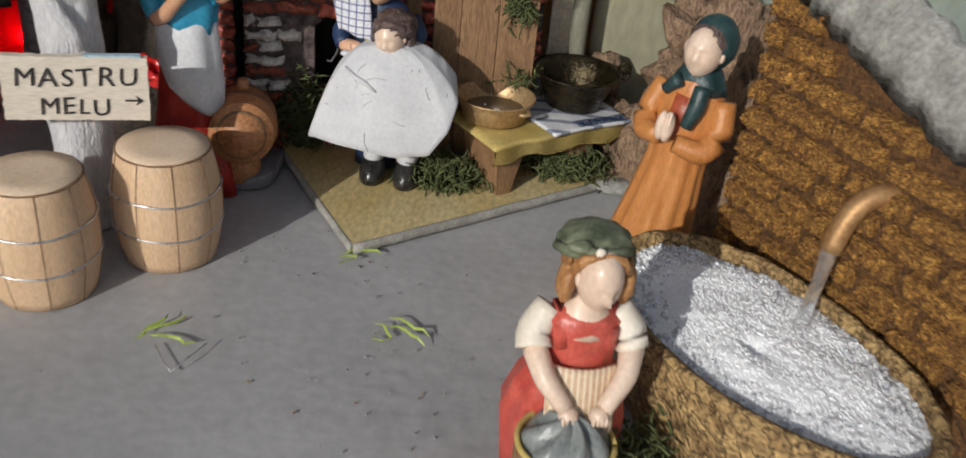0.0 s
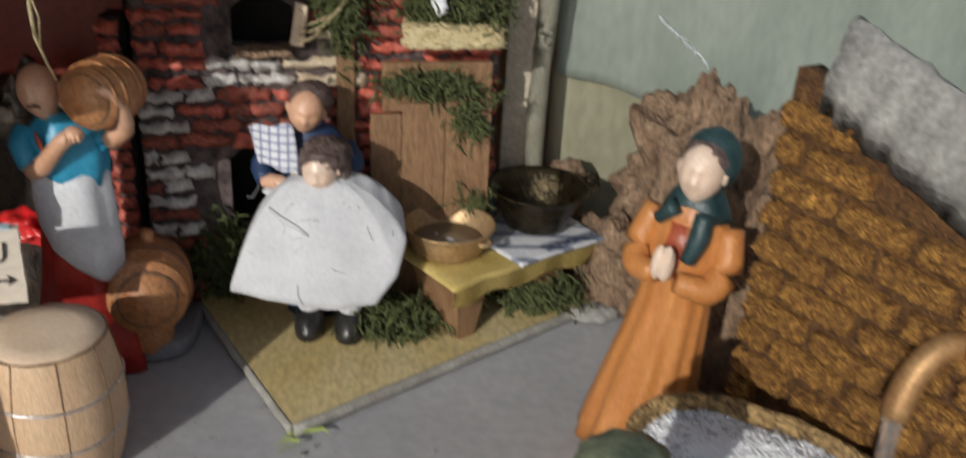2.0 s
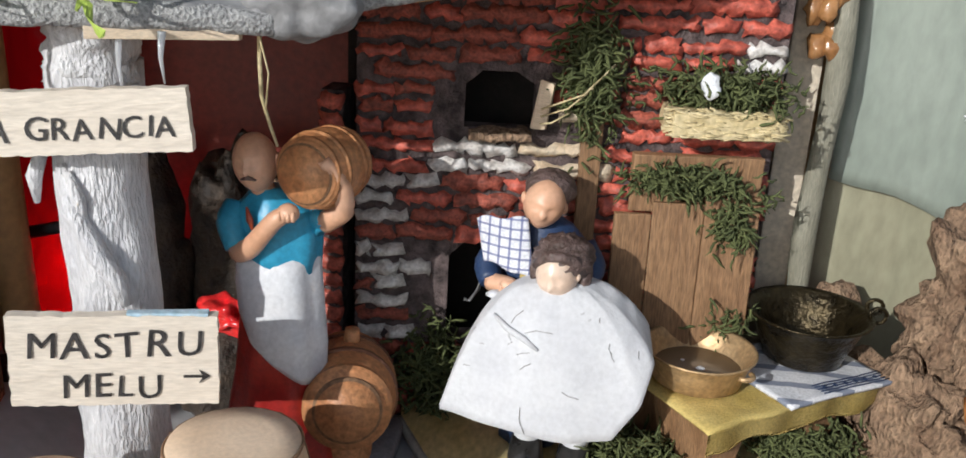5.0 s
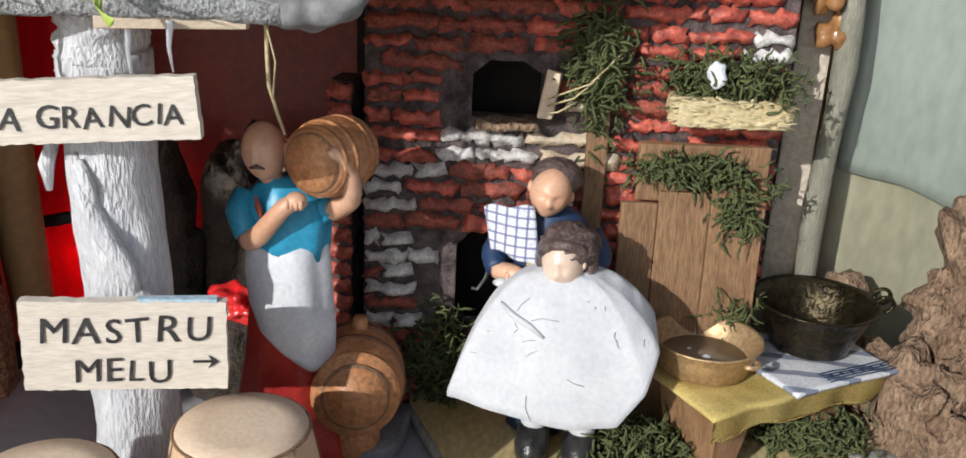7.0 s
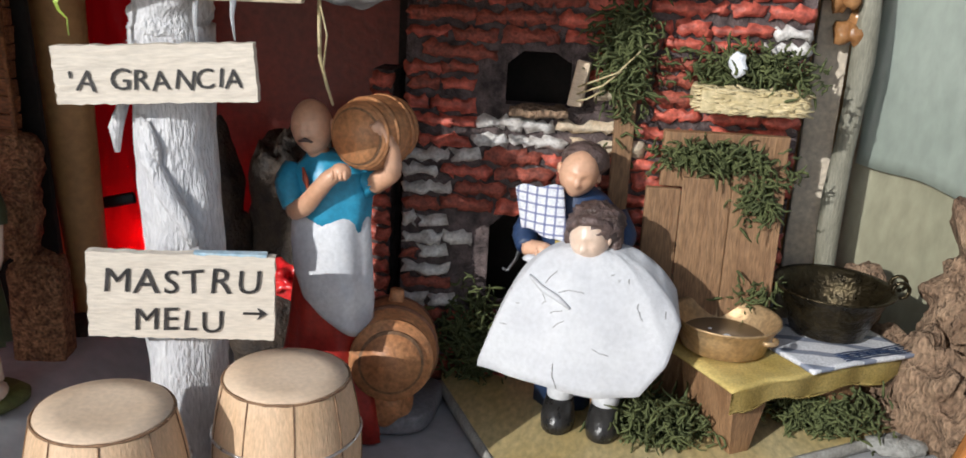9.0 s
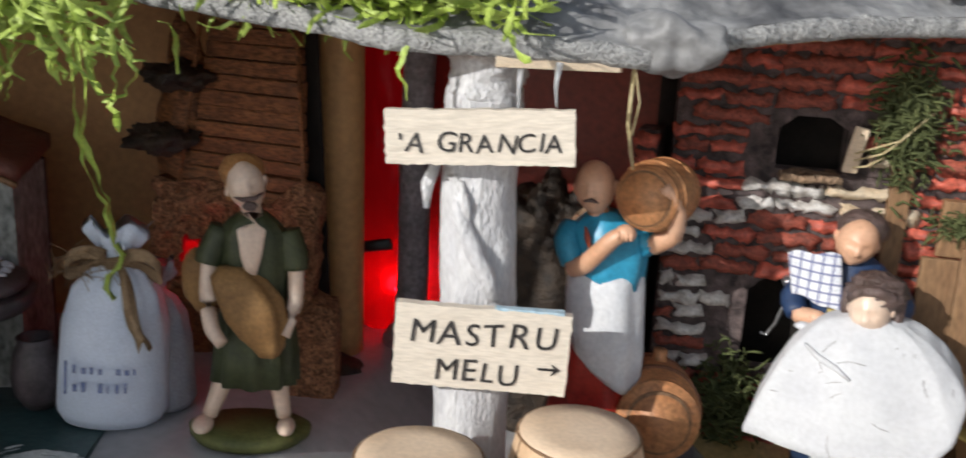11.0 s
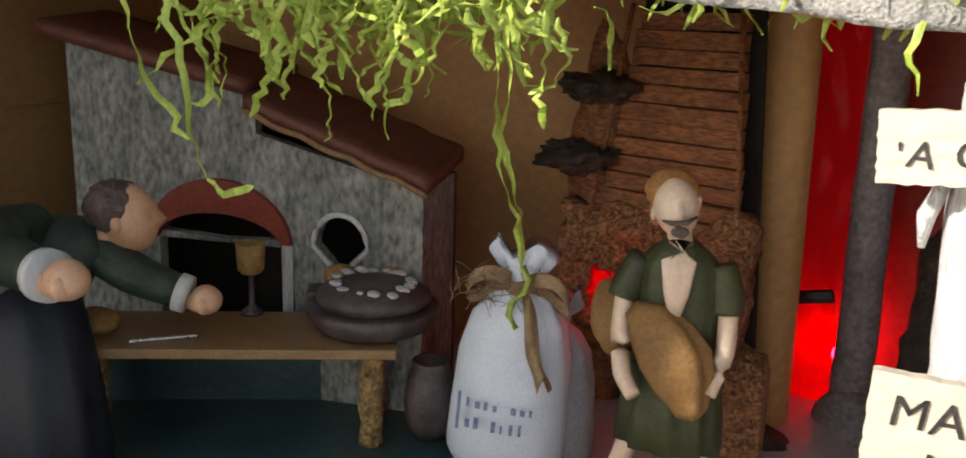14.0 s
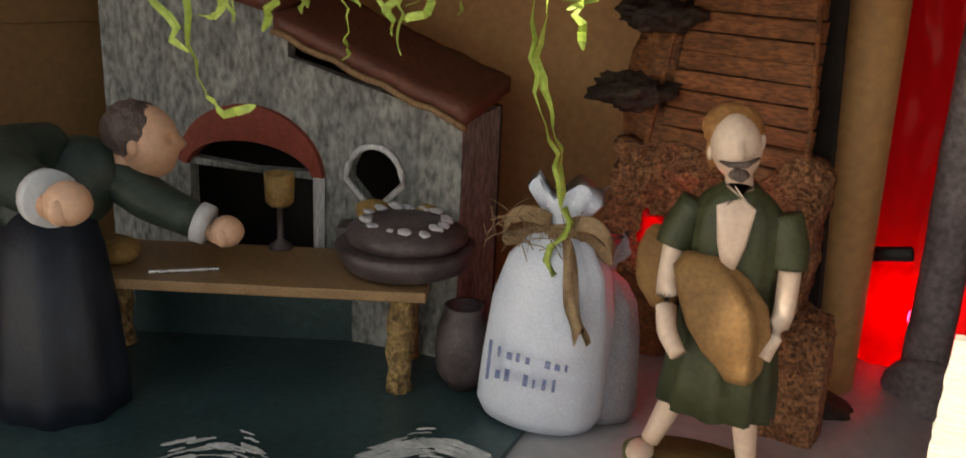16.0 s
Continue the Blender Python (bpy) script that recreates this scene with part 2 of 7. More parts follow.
M = dict(
    ground=mat("grey_painted_board", (0.37, 0.37, 0.385), (0.49, 0.49, 0.495), 14, 0.5, 0.16, 160, contrast=1.0, speck=0.06, depth=0.0008),
    teal=mat("dark_teal_paint", (0.018, 0.045, 0.048), (0.05, 0.10, 0.10), 30, 0.35, 0.3, 300, contrast=0.7),
    streak=mat("white_brush_paint", (0.45, 0.5, 0.5), (0.7, 0.72, 0.72), 120, 0.5, 0.3, 500),
    slab=mat("yellow_ochre_board", (0.55, 0.39, 0.12), (0.72, 0.62, 0.37), 17, 0.55, 0.3, 260, contrast=0.9, speck=0.14, stretch=(1.5, 0.7, 1)),
    slab_edge=mat("grey_board_edge", (0.28, 0.27, 0.24), (0.42, 0.41, 0.37), 120, 0.8, 0.5, 700),
    mortar=mat("dark_mortar", (0.025, 0.018, 0.018), (0.16, 0.12, 0.115), 160, 0.9, 0.8, 900, depth=0.0008),
    brick=mat("red_painted_brick", (0.30, 0.06, 0.04), (0.70, 0.16, 0.105), 190, 0.5, 0.5, 600, contrast=0.45, speck=0.2, depth=0.0006),
    brick_dark=mat("dark_red_brick", (0.12, 0.036, 0.025), (0.52, 0.125, 0.078), 190, 0.7, 0.6, 700, contrast=0.8, speck=0.25),
    brick_white=mat("whitewashed_brick", (0.42, 0.38, 0.34), (0.82, 0.80, 0.77), 190, 0.7, 0.5, 700, contrast=0.5, speck=0.15),
    brick_cream=mat("cream_bare_brick", (0.55, 0.42, 0.28), (0.70, 0.60, 0.45), 150, 0.7, 0.6, 800),
    plank=mat("brown_plank_wood", (0.20, 0.105, 0.05), (0.34, 0.20, 0.10), 60, 0.6, 0.4, 350, stretch=(4, 4, 0.5), contrast=0.9, speck=0.2),
    raw_wood=mat("raw_light_wood", (0.62, 0.48, 0.33), (0.74, 0.62, 0.47), 60, 0.7, 0.3, 500, stretch=(0.6, 3, 5), contrast=0.8, speck=0.1),
    sign=mat("pale_sawn_wood", (0.66, 0.585, 0.49), (0.74, 0.67, 0.57), 60, 0.8, 0.3, 420, stretch=(0.5, 2, 3), contrast=1.1, speck=0.07),
    ink=mat("black_marker_ink", (0.012, 0.011, 0.011), (0.05, 0.045, 0.045), 300, 0.5, 0.0, 900),
    barrel=mat("pale_barrel_wood", (0.62, 0.41, 0.24), (0.72, 0.51, 0.33), 50, 0.55, 0.25, 500, stretch=(3, 3, 0.5), contrast=0.8, speck=0.1),
    barrel_top=mat("sawn_barrel_lid", (0.72, 0.54, 0.38), (0.80, 0.63, 0.47), 40, 0.7, 0.12, 500, speck=0.05),
    seam=mat("burnt_seam", (0.16, 0.09, 0.05), (0.34, 0.20, 0.11), 300, 0.8, 0.2, 900),
    wire=mat("silver_wire", (0.6, 0.6, 0.62), (0.75, 0.75, 0.77), 300, 0.3, 0.2, 900, metal=0.9),
    keg=mat("orange_keg_wood", (0.42, 0.17, 0.065), (0.58, 0.29, 0.13), 70, 0.5, 0.3, 500, contrast=0.8, speck=0.2),
    keg_band=mat("dark_keg_band", (0.16, 0.065, 0.035), (0.26, 0.12, 0.065), 120, 0.5, 0.3, 500),
    pale_blue=mat("pale_blue_smear", (0.38, 0.55, 0.66), (0.55, 0.66, 0.72), 200, 0.6, 0.2, 500),
    white_paint=mat("white_plaster_paint", (0.60, 0.60, 0.63), (0.76, 0.76, 0.77), 90, 0.6, 0.8, 420, contrast=0.7, speck=0.10, depth=0.0012, stretch=(2.2, 2.2, 0.6)),
    roof=mat("grey_papier_mache", (0.075, 0.075, 0.08), (0.46, 0.46, 0.46), 30, 0.5, 0.35, 240, contrast=0.8, speck=0.10, depth=0.001),
    roof_edge=mat("grey_plaster_edge", (0.30, 0.30, 0.30), (0.50, 0.50, 0.49), 150, 0.75, 0.9, 800, contrast=0.8, speck=0.25, depth=0.001),
    card=mat("brown_cardboard", (0.47, 0.25, 0.092), (0.58, 0.34, 0.145), 14, 0.6, 0.15, 260, contrast=0.9, speck=0.08),
    # the cardboard again, darkened in colour for the shade on the side wall
    card_shaded=mat("shaded_brown_cardboard", (0.155, 0.078, 0.025), (0.23, 0.12, 0.042), 12, 0.6, 0.15, 260, contrast=0.9, speck=0.08),
    card_pale=mat("pale_cardboard", (0.48, 0.34, 0.22), (0.54, 0.40, 0.28), 20, 0.75, 0.1, 400, speck=0.05),
    card_red=mat("dark_red_painted_card", (0.16, 0.025, 0.015), (0.26, 0.045, 0.025), 22, 0.5, 0.25, 300, contrast=0.9),
    cork=mat("cork_brick", (0.22, 0.085, 0.016), (0.74, 0.385, 0.078), 300, 0.75, 1.0, 1100, contrast=0.55, speck=0.35, depth=0.0012),
    cork_dark=mat("dark_cork_joint", (0.08, 0.036, 0.011), (0.23, 0.11, 0.034), 300, 0.85, 1.0, 900, speck=0.3, depth=0.0012),
    bark=mat("cork_bark", (0.15, 0.085, 0.05), (0.44, 0.30, 0.19), 70, 0.8, 1.0, 380, contrast=0.8, speck=0.25, depth=0.0018, stretch=(1.6, 1.6, 0.7)),
    bark_gold=mat("golden_cork_bark", (0.20, 0.115, 0.045), (0.60, 0.40, 0.165), 150, 0.8, 1.0, 500, contrast=0.6, speck=0.35, depth=0.0016),
    stone=mat("grey_stone", (0.20, 0.20, 0.185), (0.40, 0.395, 0.365), 70, 0.8, 0.6, 420, contrast=0.8, speck=0.16, depth=0.001),
    green_board=mat("grey_green_painted_board", (0.22, 0.26, 0.22), (0.36, 0.40, 0.345), 16, 0.35, 0.25, 120, contrast=1.0, speck=0.06, stretch=(1.6, 1, 0.7)),
    olive_board=mat("olive_stained_board", (0.27, 0.275, 0.19), (0.43, 0.39, 0.27), 15, 0.45, 0.25, 140, contrast=0.9, speck=0.08, stretch=(1.4, 1, 0.6)),
    blue_sheet=mat("grey_blue_sheet", (0.07, 0.10, 0.17), (0.13, 0.17, 0.25), 60, 0.4, 0.3, 300),
    stick=mat("grey_green_stick", (0.17, 0.16, 0.115), (0.33, 0.32, 0.25), 60, 0.6, 0.6, 500, stretch=(3, 3, 0.6), contrast=0.8),
    beige=mat("beige_plank", (0.52, 0.44, 0.33), (0.66, 0.58, 0.46), 50, 0.7, 0.3, 400, contrast=0.8),
    glue=mat("amber_glue", (0.20, 0.08, 0.025), (0.42, 0.22, 0.09), 120, 0.15, 0.5, 300, contrast=0.8),
    moss=mat("dark_green_moss", (0.05, 0.065, 0.022), (0.13, 0.15, 0.05), 200, 0.85, 0.0, 900, contrast=0.8),
    raffia=mat("lime_green_raffia", (0.30, 0.42, 0.05), (0.50, 0.62, 0.14), 120, 0.5, 0.1, 600, contrast=0.9),
    straw=mat("pale_straw_string", (0.50, 0.40, 0.20), (0.66, 0.56, 0.34), 150, 0.7, 0.1, 600),
    brass=mat("worn_brass", (0.46, 0.30, 0.15), (0.60, 0.42, 0.23), 90, 0.48, 0.25, 500, metal=0.55, contrast=0.8, speck=0.15),
    brass_dark=mat("dark_hammered_brass", (0.022, 0.017, 0.009), (0.075, 0.056, 0.027), 160, 0.30, 0.5, 500, metal=0.8, contrast=0.6, speck=0.12, depth=0.0008),
    copper=mat("dull_copper_pipe", (0.36, 0.19, 0.08), (0.48, 0.29, 0.13), 90, 0.50, 0.15, 600, metal=0.5),
    cape=mat("white_felt_cloth", (0.55, 0.56, 0.59), (0.63, 0.64, 0.66), 60, 0.85, 0.2, 500, speck=0.04),
    fleck=mat("grey_lint", (0.2, 0.19, 0.19), (0.35, 0.33, 0.33), 200, 0.9, 0.0, 900),
    blue_shirt=mat("bright_blue_paint", (0.025, 0.27, 0.46), (0.05, 0.36, 0.56), 90, 0.4, 0.15, 500, speck=0.08),
    white_cloth=mat("white_apron_paint", (0.58, 0.60, 0.64), (0.70, 0.71, 0.73), 90, 0.5, 0.2, 500, speck=0.06),
    red_skirt=mat("dark_red_skirt_paint", (0.30, 0.015, 0.012), (0.46, 0.035, 0.02), 80, 0.4, 0.2, 500),
    red_tissue=mat("bright_red_tissue", (0.65, 0.015, 0.02), (0.8, 0.06, 0.05), 80, 0.25, 0.2, 500),
    skin=mat("painted_skin", (0.60, 0.33, 0.20), (0.70, 0.43, 0.29), 70, 0.4, 0.1, 500, speck=0.05),
    pale_skin=mat("pale_painted_skin", (0.68, 0.50, 0.38), (0.78, 0.62, 0.50), 70, 0.35, 0.1, 500, speck=0.05),
    hair=mat("brown_hair_paint", (0.075, 0.05, 0.042), (0.16, 0.11, 0.10), 200, 0.45, 0.6, 600, depth=0.001),
    ginger=mat("ginger_hair_paint", (0.34, 0.15, 0.05), (0.5, 0.26, 0.10), 200, 0.45, 0.5, 600),
    navy=mat("navy_blue_paint", (0.012, 0.03, 0.085), (0.03, 0.06, 0.14), 90, 0.5, 0.2, 500),
    near_black=mat("blackened_navy_paint", (0.006, 0.009, 0.018), (0.015, 0.02, 0.035), 90, 0.5, 0.2, 500),
    boots=mat("black_boot_paint", (0.012, 0.012, 0.012), (0.04, 0.038, 0.036), 150, 0.3, 0.3, 500),
    orange=mat("orange_brown_robe_paint", (0.46, 0.17, 0.045), (0.60, 0.26, 0.08), 60, 0.38, 0.25, 400, stretch=(3, 3, 0.5), contrast=0.8, speck=0.1),
    rust=mat("rust_red_bodice_paint", (0.30, 0.05, 0.02), (0.40, 0.09, 0.035), 90, 0.4, 0.2, 500),
    dark_green=mat("dark_blue_green_scarf_paint", (0.012, 0.035, 0.04), (0.03, 0.065, 0.07), 120, 0.4, 0.3, 500),
    sage=mat("sage_green_scarf_paint", (0.07, 0.09, 0.055), (0.22, 0.24, 0.15), 150, 0.45, 0.3, 500),
    coral=mat("coral_red_dress_paint", (0.46, 0.06, 0.045), (0.60, 0.12, 0.085), 100, 0.35, 0.2, 500, speck=0.1),
    cream=mat("cream_blouse_paint", (0.74, 0.66, 0.54), (0.80, 0.74, 0.64), 90, 0.4, 0.1, 500, speck=0.05),
    apron_stripe=stripes(mat("striped_apron_paint", (0.55, 0.36, 0.22), (0.65, 0.46, 0.30), 90, 0.5, 0.2, 500), 0, 420, (0.78, 0.68, 0.52), 0.45),
    wet_cloth=mat("wet_grey_cloth", (0.13, 0.15, 0.15), (0.32, 0.34, 0.33), 140, 0.3, 0.3, 500, contrast=0.8),
    olive=mat("olive_green_tunic_paint", (0.028, 0.036, 0.014), (0.06, 0.07, 0.028), 90, 0.55, 0.3, 500),
    ochre_sack=mat("ochre_flour_sack", (0.19, 0.095, 0.028), (0.31, 0.17, 0.06), 60, 0.7, 0.3, 600),
    sack=mat("white_cotton_sack", (0.66, 0.73, 0.86), (0.74, 0.80, 0.92), 60, 0.85, 0.25, 900, speck=0.05),
    sack_ink=mat("faded_blue_ink", (0.10, 0.14, 0.34), (0.3, 0.34, 0.5), 500, 0.8, 0.0, 900, contrast=0.8),
    # same cotton as the white sack, greyed in colour for its shaded spot
    sack_shaded=mat("shaded_cotton_sack", (0.32, 0.32, 0.36), (0.42, 0.42, 0.46), 60, 0.85, 0.25, 900),
    burlap=mat("burlap_ribbon", (0.24, 0.15, 0.08), (0.38, 0.26, 0.15), 90, 0.85, 0.5, 700),
    oven=mat("grey_oven_plaster", (0.13, 0.14, 0.135), (0.40, 0.40, 0.37), 34, 0.85, 0.7, 260, contrast=0.9, speck=0.30, depth=0.0008, stretch=(1.6, 1.6, 0.8)),
    # backs openings and gaps; the darkness of the hollows is put into its colour
    dark_back=mat("near_black_backing", (0.012, 0.009, 0.008), (0.03, 0.024, 0.02), 60, 0.9, 0.3, 400),
    arch=mat("dark_red_arch_paint", (0.22, 0.035, 0.02), (0.30, 0.06, 0.035), 80, 0.6, 0.3, 500),
    eaves=mat("maroon_roof_board", (0.10, 0.03, 0.02), (0.18, 0.06, 0.04), 70, 0.6, 0.5, 400, contrast=0.9),
    table=mat("plain_table_board", (0.26, 0.15, 0.07), (0.34, 0.21, 0.10), 40, 0.45, 0.2, 400, stretch=(0.7, 3, 3)),
    slat=mat("dark_brown_slat", (0.13, 0.045, 0.018), (0.40, 0.16, 0.06), 90, 0.6, 0.7, 420, stretch=(0.6, 2, 2), contrast=0.8, speck=0.3),
    rough_brown=mat("rough_brown_stone", (0.18, 0.07, 0.03), (0.60, 0.30, 0.15), 330, 0.8, 1.0, 700, contrast=0.7, speck=0.35, depth=0.0014),
    dark_rock=mat("dark_ledge_rock", (0.018, 0.013, 0.010), (0.065, 0.045, 0.030), 120, 0.7, 0.8, 500, depth=0.001),
    birch=mat("grey_birch_bark", (0.16, 0.14, 0.15), (0.32, 0.29, 0.31), 70, 0.7, 0.6, 400, contrast=0.8, speck=0.2),
    bowl=mat("dark_clay_bowl", (0.05, 0.038, 0.04), (0.11, 0.085, 0.09), 90, 0.45, 0.4, 500),
    bread=mat("golden_bread", (0.28, 0.16, 0.05), (0.42, 0.27, 0.09), 120, 0.7, 0.5, 500),
    flour=mat("white_flour", (0.5, 0.5, 0.55), (0.66, 0.66, 0.7), 200, 0.9, 0.5, 600),
    bottle_green=mat("bottle_green_shirt_paint", (0.014, 0.028, 0.022), (0.035, 0.055, 0.042), 80, 0.5, 0.3, 500),
    yellow_cloth=mat("yellow_cloth", (0.52, 0.38, 0.10), (0.64, 0.50, 0.18), 60, 0.8, 0.3, 900),
    blue_cloth=stripes(mat("white_printed_cloth", (0.66, 0.68, 0.72), (0.78, 0.78, 0.80), 60, 0.8, 0.2, 900), 1, 70, (0.09, 0.12, 0.20), 0.30),
    plaid=stripes(mat("white_plaid_towel", (0.66, 0.68, 0.74), (0.78, 0.80, 0.84), 60, 0.8, 0.2, 900), 0, 230, (0.08, 0.10, 0.26), 0.22, 2),
    foam=mat("soap_foam", (0.86, 0.87, 0.89), (0.93, 0.94, 0.95), 120, 0.5, 0.35, 700, contrast=0.7, speck=0.03, depth=0.0006),
    rubber=mat("black_rubber", (0.01, 0.01, 0.01), (0.02, 0.02, 0.02), 90, 0.5, 0.1, 400),
    base_green=mat("green_statue_base", (0.075, 0.09, 0.02), (0.14, 0.15, 0.045), 70, 0.6, 0.3, 500),
    grey_base=mat("grey_plinth", (0.20, 0.20, 0.22), (0.30, 0.29, 0.31), 60, 0.6, 0.3, 500),
    cotton=mat("white_cotton_tuft", (0.75, 0.78, 0.82), (0.82, 0.84, 0.87), 150, 0.9, 0.6, 700),
    hook=mat("grey_steel_hook", (0.30, 0.31, 0.33), (0.46, 0.47, 0.49), 200, 0.3, 0.1, 600, metal=0.8),
)


def clear(name, colour, rough, trans=1.0, ior=1.33, glow=0.0):
    m = bpy.data.materials.new(name)
    m.use_nodes = True
    p = m.node_tree.nodes["Principled BSDF"]
    p.inputs["Base Color"].default_value = (*colour, 1)
    p.inputs["Roughness"].default_value = rough
    p.inputs["Transmission Weight"].default_value = trans
    p.inputs["IOR"].default_value = ior
    if glow:
        p.inputs["Emission Color"].default_value = (*colour, 1)
        p.inputs["Emission Strength"].default_value = glow
    return m


cracked(M["cork"], 480, (0.09, 0.035, 0.008), 0.13)
M["bark_cracked"] = cracked(mat("cracked_golden_cork", (0.24, 0.14, 0.055), (0.66, 0.45, 0.19), 110, 0.8, 1.0, 460, contrast=0.6, speck=0.3, depth=0.0016), 125, (0.06, 0.032, 0.013), 0.075)
M["water"] = clear("clear_water", (0.95, 0.97, 0.97), 0.08)
M["pan_water"] = clear("murky_water", (0.40, 0.31, 0.22), 0.10, 0.30)
M["stream"] = clear("frothy_water", (0.93, 0.95, 0.96), 0.16, 0.92)
M["bubble"] = clear("soap_bubble", (0.93, 0.95, 0.98), 0.05, 0.6)
# weak emission adds to the backlight the sheet would pass on
M["cellophane"] = clear("self_lit_red_cellophane", (0.75, 0.012, 0.02), 0.25, 0.5, 1.2, 0.03)
M["bulb"] = clear("glowing_red_bulb", (1.0, 0.03, 0.10), 0.3, 0.0, 1.4, 6.0)


# ---- mesh building ----
class Shape:
    """Verts, faces and materials of one mesh."""

    def __init__(self, material=None):
        self.v, self.f, self.k, self.s, self.mats = [], [], [], [], []
        self.m = 0
        if material:
            self.use(material)

    def use(self, key):
        if key not in self.mats:
            self.mats.append(key)
        self.m = self.mats.index(key)
        return self

    def raw(self, verts, faces, smooth=True):
        n = len(self.v)
        self.v += [tuple(v) for v in verts]
        self.f += [tuple(i + n for i in f) for f in faces]
        self.k += [self.m] * len(faces)
        self.s += [smooth] * len(faces)
        return self

    def rings(self, rings, cap=True, smooth=True):
        n = len(rings[0])
        v = [p for r in rings for p in r]
        f = [(i * n + j, i * n + (j + 1) % n, (i + 1) * n + (j + 1) % n, (i + 1) * n + j) for i in range(len(rings) - 1) for j in range(n)]
        if cap:
            f.append(tuple(reversed(range(n))))
            f.append(tuple(range((len(rings) - 1) * n, len(rings) * n)))
        return self.raw(v, f, smooth)

    def body(self, levels, seg=20, folds=0, amp=0.0, phase=0.0, low=True, cap=True, yaw=0.0):
        """Level rings (x, y, z, rx, ry); folds deepen towards the first level when low."""
        out = []
        n = len(levels)
        cy, sy = math.cos(radians(yaw)), math.sin(radians(yaw))
        for i, (x, y, z, rx, ry) in enumerate(levels):
            w = (1 - i / max(n - 1, 1)) if low else 1
            ring = []
            for j in range(seg):
                a = 2 * math.pi * j / seg
                g = 1 + amp * w * math.sin(folds * a + phase + 0.7 * math.sin(2 * a + phase)) if folds else 1
                px, py = rx * g * math.cos(a), ry * g * math.sin(a)
                ring.append((x + px * cy - py * sy, y + px * sy + py * cy, z))
            out.append(ring)
        return self.rings(out, cap)

    def tube(self, pts, radii, seg=10, cap=True, smooth=True, ref=None):
        pts = [Vector(p) for p in pts]
        if not isinstance(radii, list):
            radii = [radii] * len(pts)
        out = []
        for i, p in enumerate(pts):
            d = (pts[min(i + 1, len(pts) - 1)] - pts[max(i - 1, 0)]).normalized()
            r0 = Vector(ref) if ref else (Vector((0, 0, 1)) if abs(d.z) < 0.85 else Vector((0, 1, 0)))
            s = d.cross(r0).normalized()
            u = s.cross(d)
            r = radii[i]
            ra, rb = r if hasattr(r, "__len__") else (r, r)
            out.append([p + s * ra * math.cos(2 * math.pi * j / seg) + u * rb * math.sin(2 * math.pi * j / seg) for j in range(seg)])
        return self.rings(out, cap, smooth)

    def lathe(self, profile, seg=28, at=(0, 0, 0), cap=True, smooth=True):
        return self.rings([[(at[0] + r * math.cos(2 * math.pi * j / seg), at[1] + r * math.sin(2 * math.pi * j / seg), at[2] + z) for j in range(seg)] for r, z in profile], cap, smooth)

    def ball(self, c, r, seg=14, rows=9, rough=0.0, freq=200.0, seed=0.0):
        r = r if hasattr(r, "__len__") else (r, r, r)
        out = []
        for i in range(rows + 1):
            b = math.pi * (i / rows - 0.5)
            b = max(min(b, 1.5), -1.5)
            ring = []
            for j in range(seg):
                a = 2 * math.pi * j / seg
                d = Vector((math.cos(b) * math.cos(a), math.cos(b) * math.sin(a), math.sin(b)))
                p = Vector((c[0] + d.x * r[0], c[1] + d.y * r[1], c[2] + d.z * r[2]))
                if rough:
                    g = noise.noise(p * freq + Vector((seed, seed, seed)))
                    p += Vector((d.x * r[0], d.y * r[1], d.z * r[2])) * rough * g
                ring.append(p)
            out.append(ring)
        return self.rings(out)

    def box(self, lo, hi, bevel=0.0, jitter=0.0):
        bm = bmesh.new()
        bmesh.ops.create_cube(bm, size=1)
        for v in bm.verts:
            v.co = Vector([lo[i] + (v.co[i] + 0.5) * (hi[i] - lo[i]) for i in range(3)])
            if jitter:
                v.co += Vector([random.uniform(-jitter, jitter) for _ in range(3)])
        if bevel:
            bmesh.ops.bevel(bm, geom=bm.edges[:], offset=bevel, segments=2, affect='EDGES', profile=0.6)
        self.take(bm, smooth=False)
        return self

    def take(self, bm, smooth=False):
        bm.verts.index_update()
        self.raw([v.co.copy() for v in bm.verts], [tuple(v.index for v in f.verts) for f in bm.faces], smooth)
        bm.free()
        return self

    def ribbon(self, pts, width, normal=(0, -1, 0), twist=0.0):
        pts = [Vector(p) for p in pts]
        v, f = [], []
        for i, p in enumerate(pts):
            d = (pts[min(i + 1, len(pts) - 1)] - pts[max(i - 1, 0)])
            if d.length < 1e-7:
                d = Vector((0, 0, -1))
            s = d.normalized().cross(Vector(normal))
            if s.length < 1e-4:
                s = Vector((1, 0, 0))
            s = Matrix.Rotation(twist * i, 3, d.normalized()) @ s.normalized()
            w = width * (0.35 if i in (0, len(pts) - 1) else 1.0) * 0.5
            n = s.cross(d.normalized()) * width * 0.09
            v += [p + s * w, p - n, p - s * w, p + n]
        for i in range(len(pts) - 1):
            for j in range(4):
                f.append((i * 4 + j, i * 4 + (j + 1) % 4, i * 4 + 4 + (j + 1) % 4, i * 4 + 4 + j))
        f += [(3, 2, 1, 0), tuple(range(len(pts) * 4 - 4, len(pts) * 4))]
        return self.raw(v, f, False)

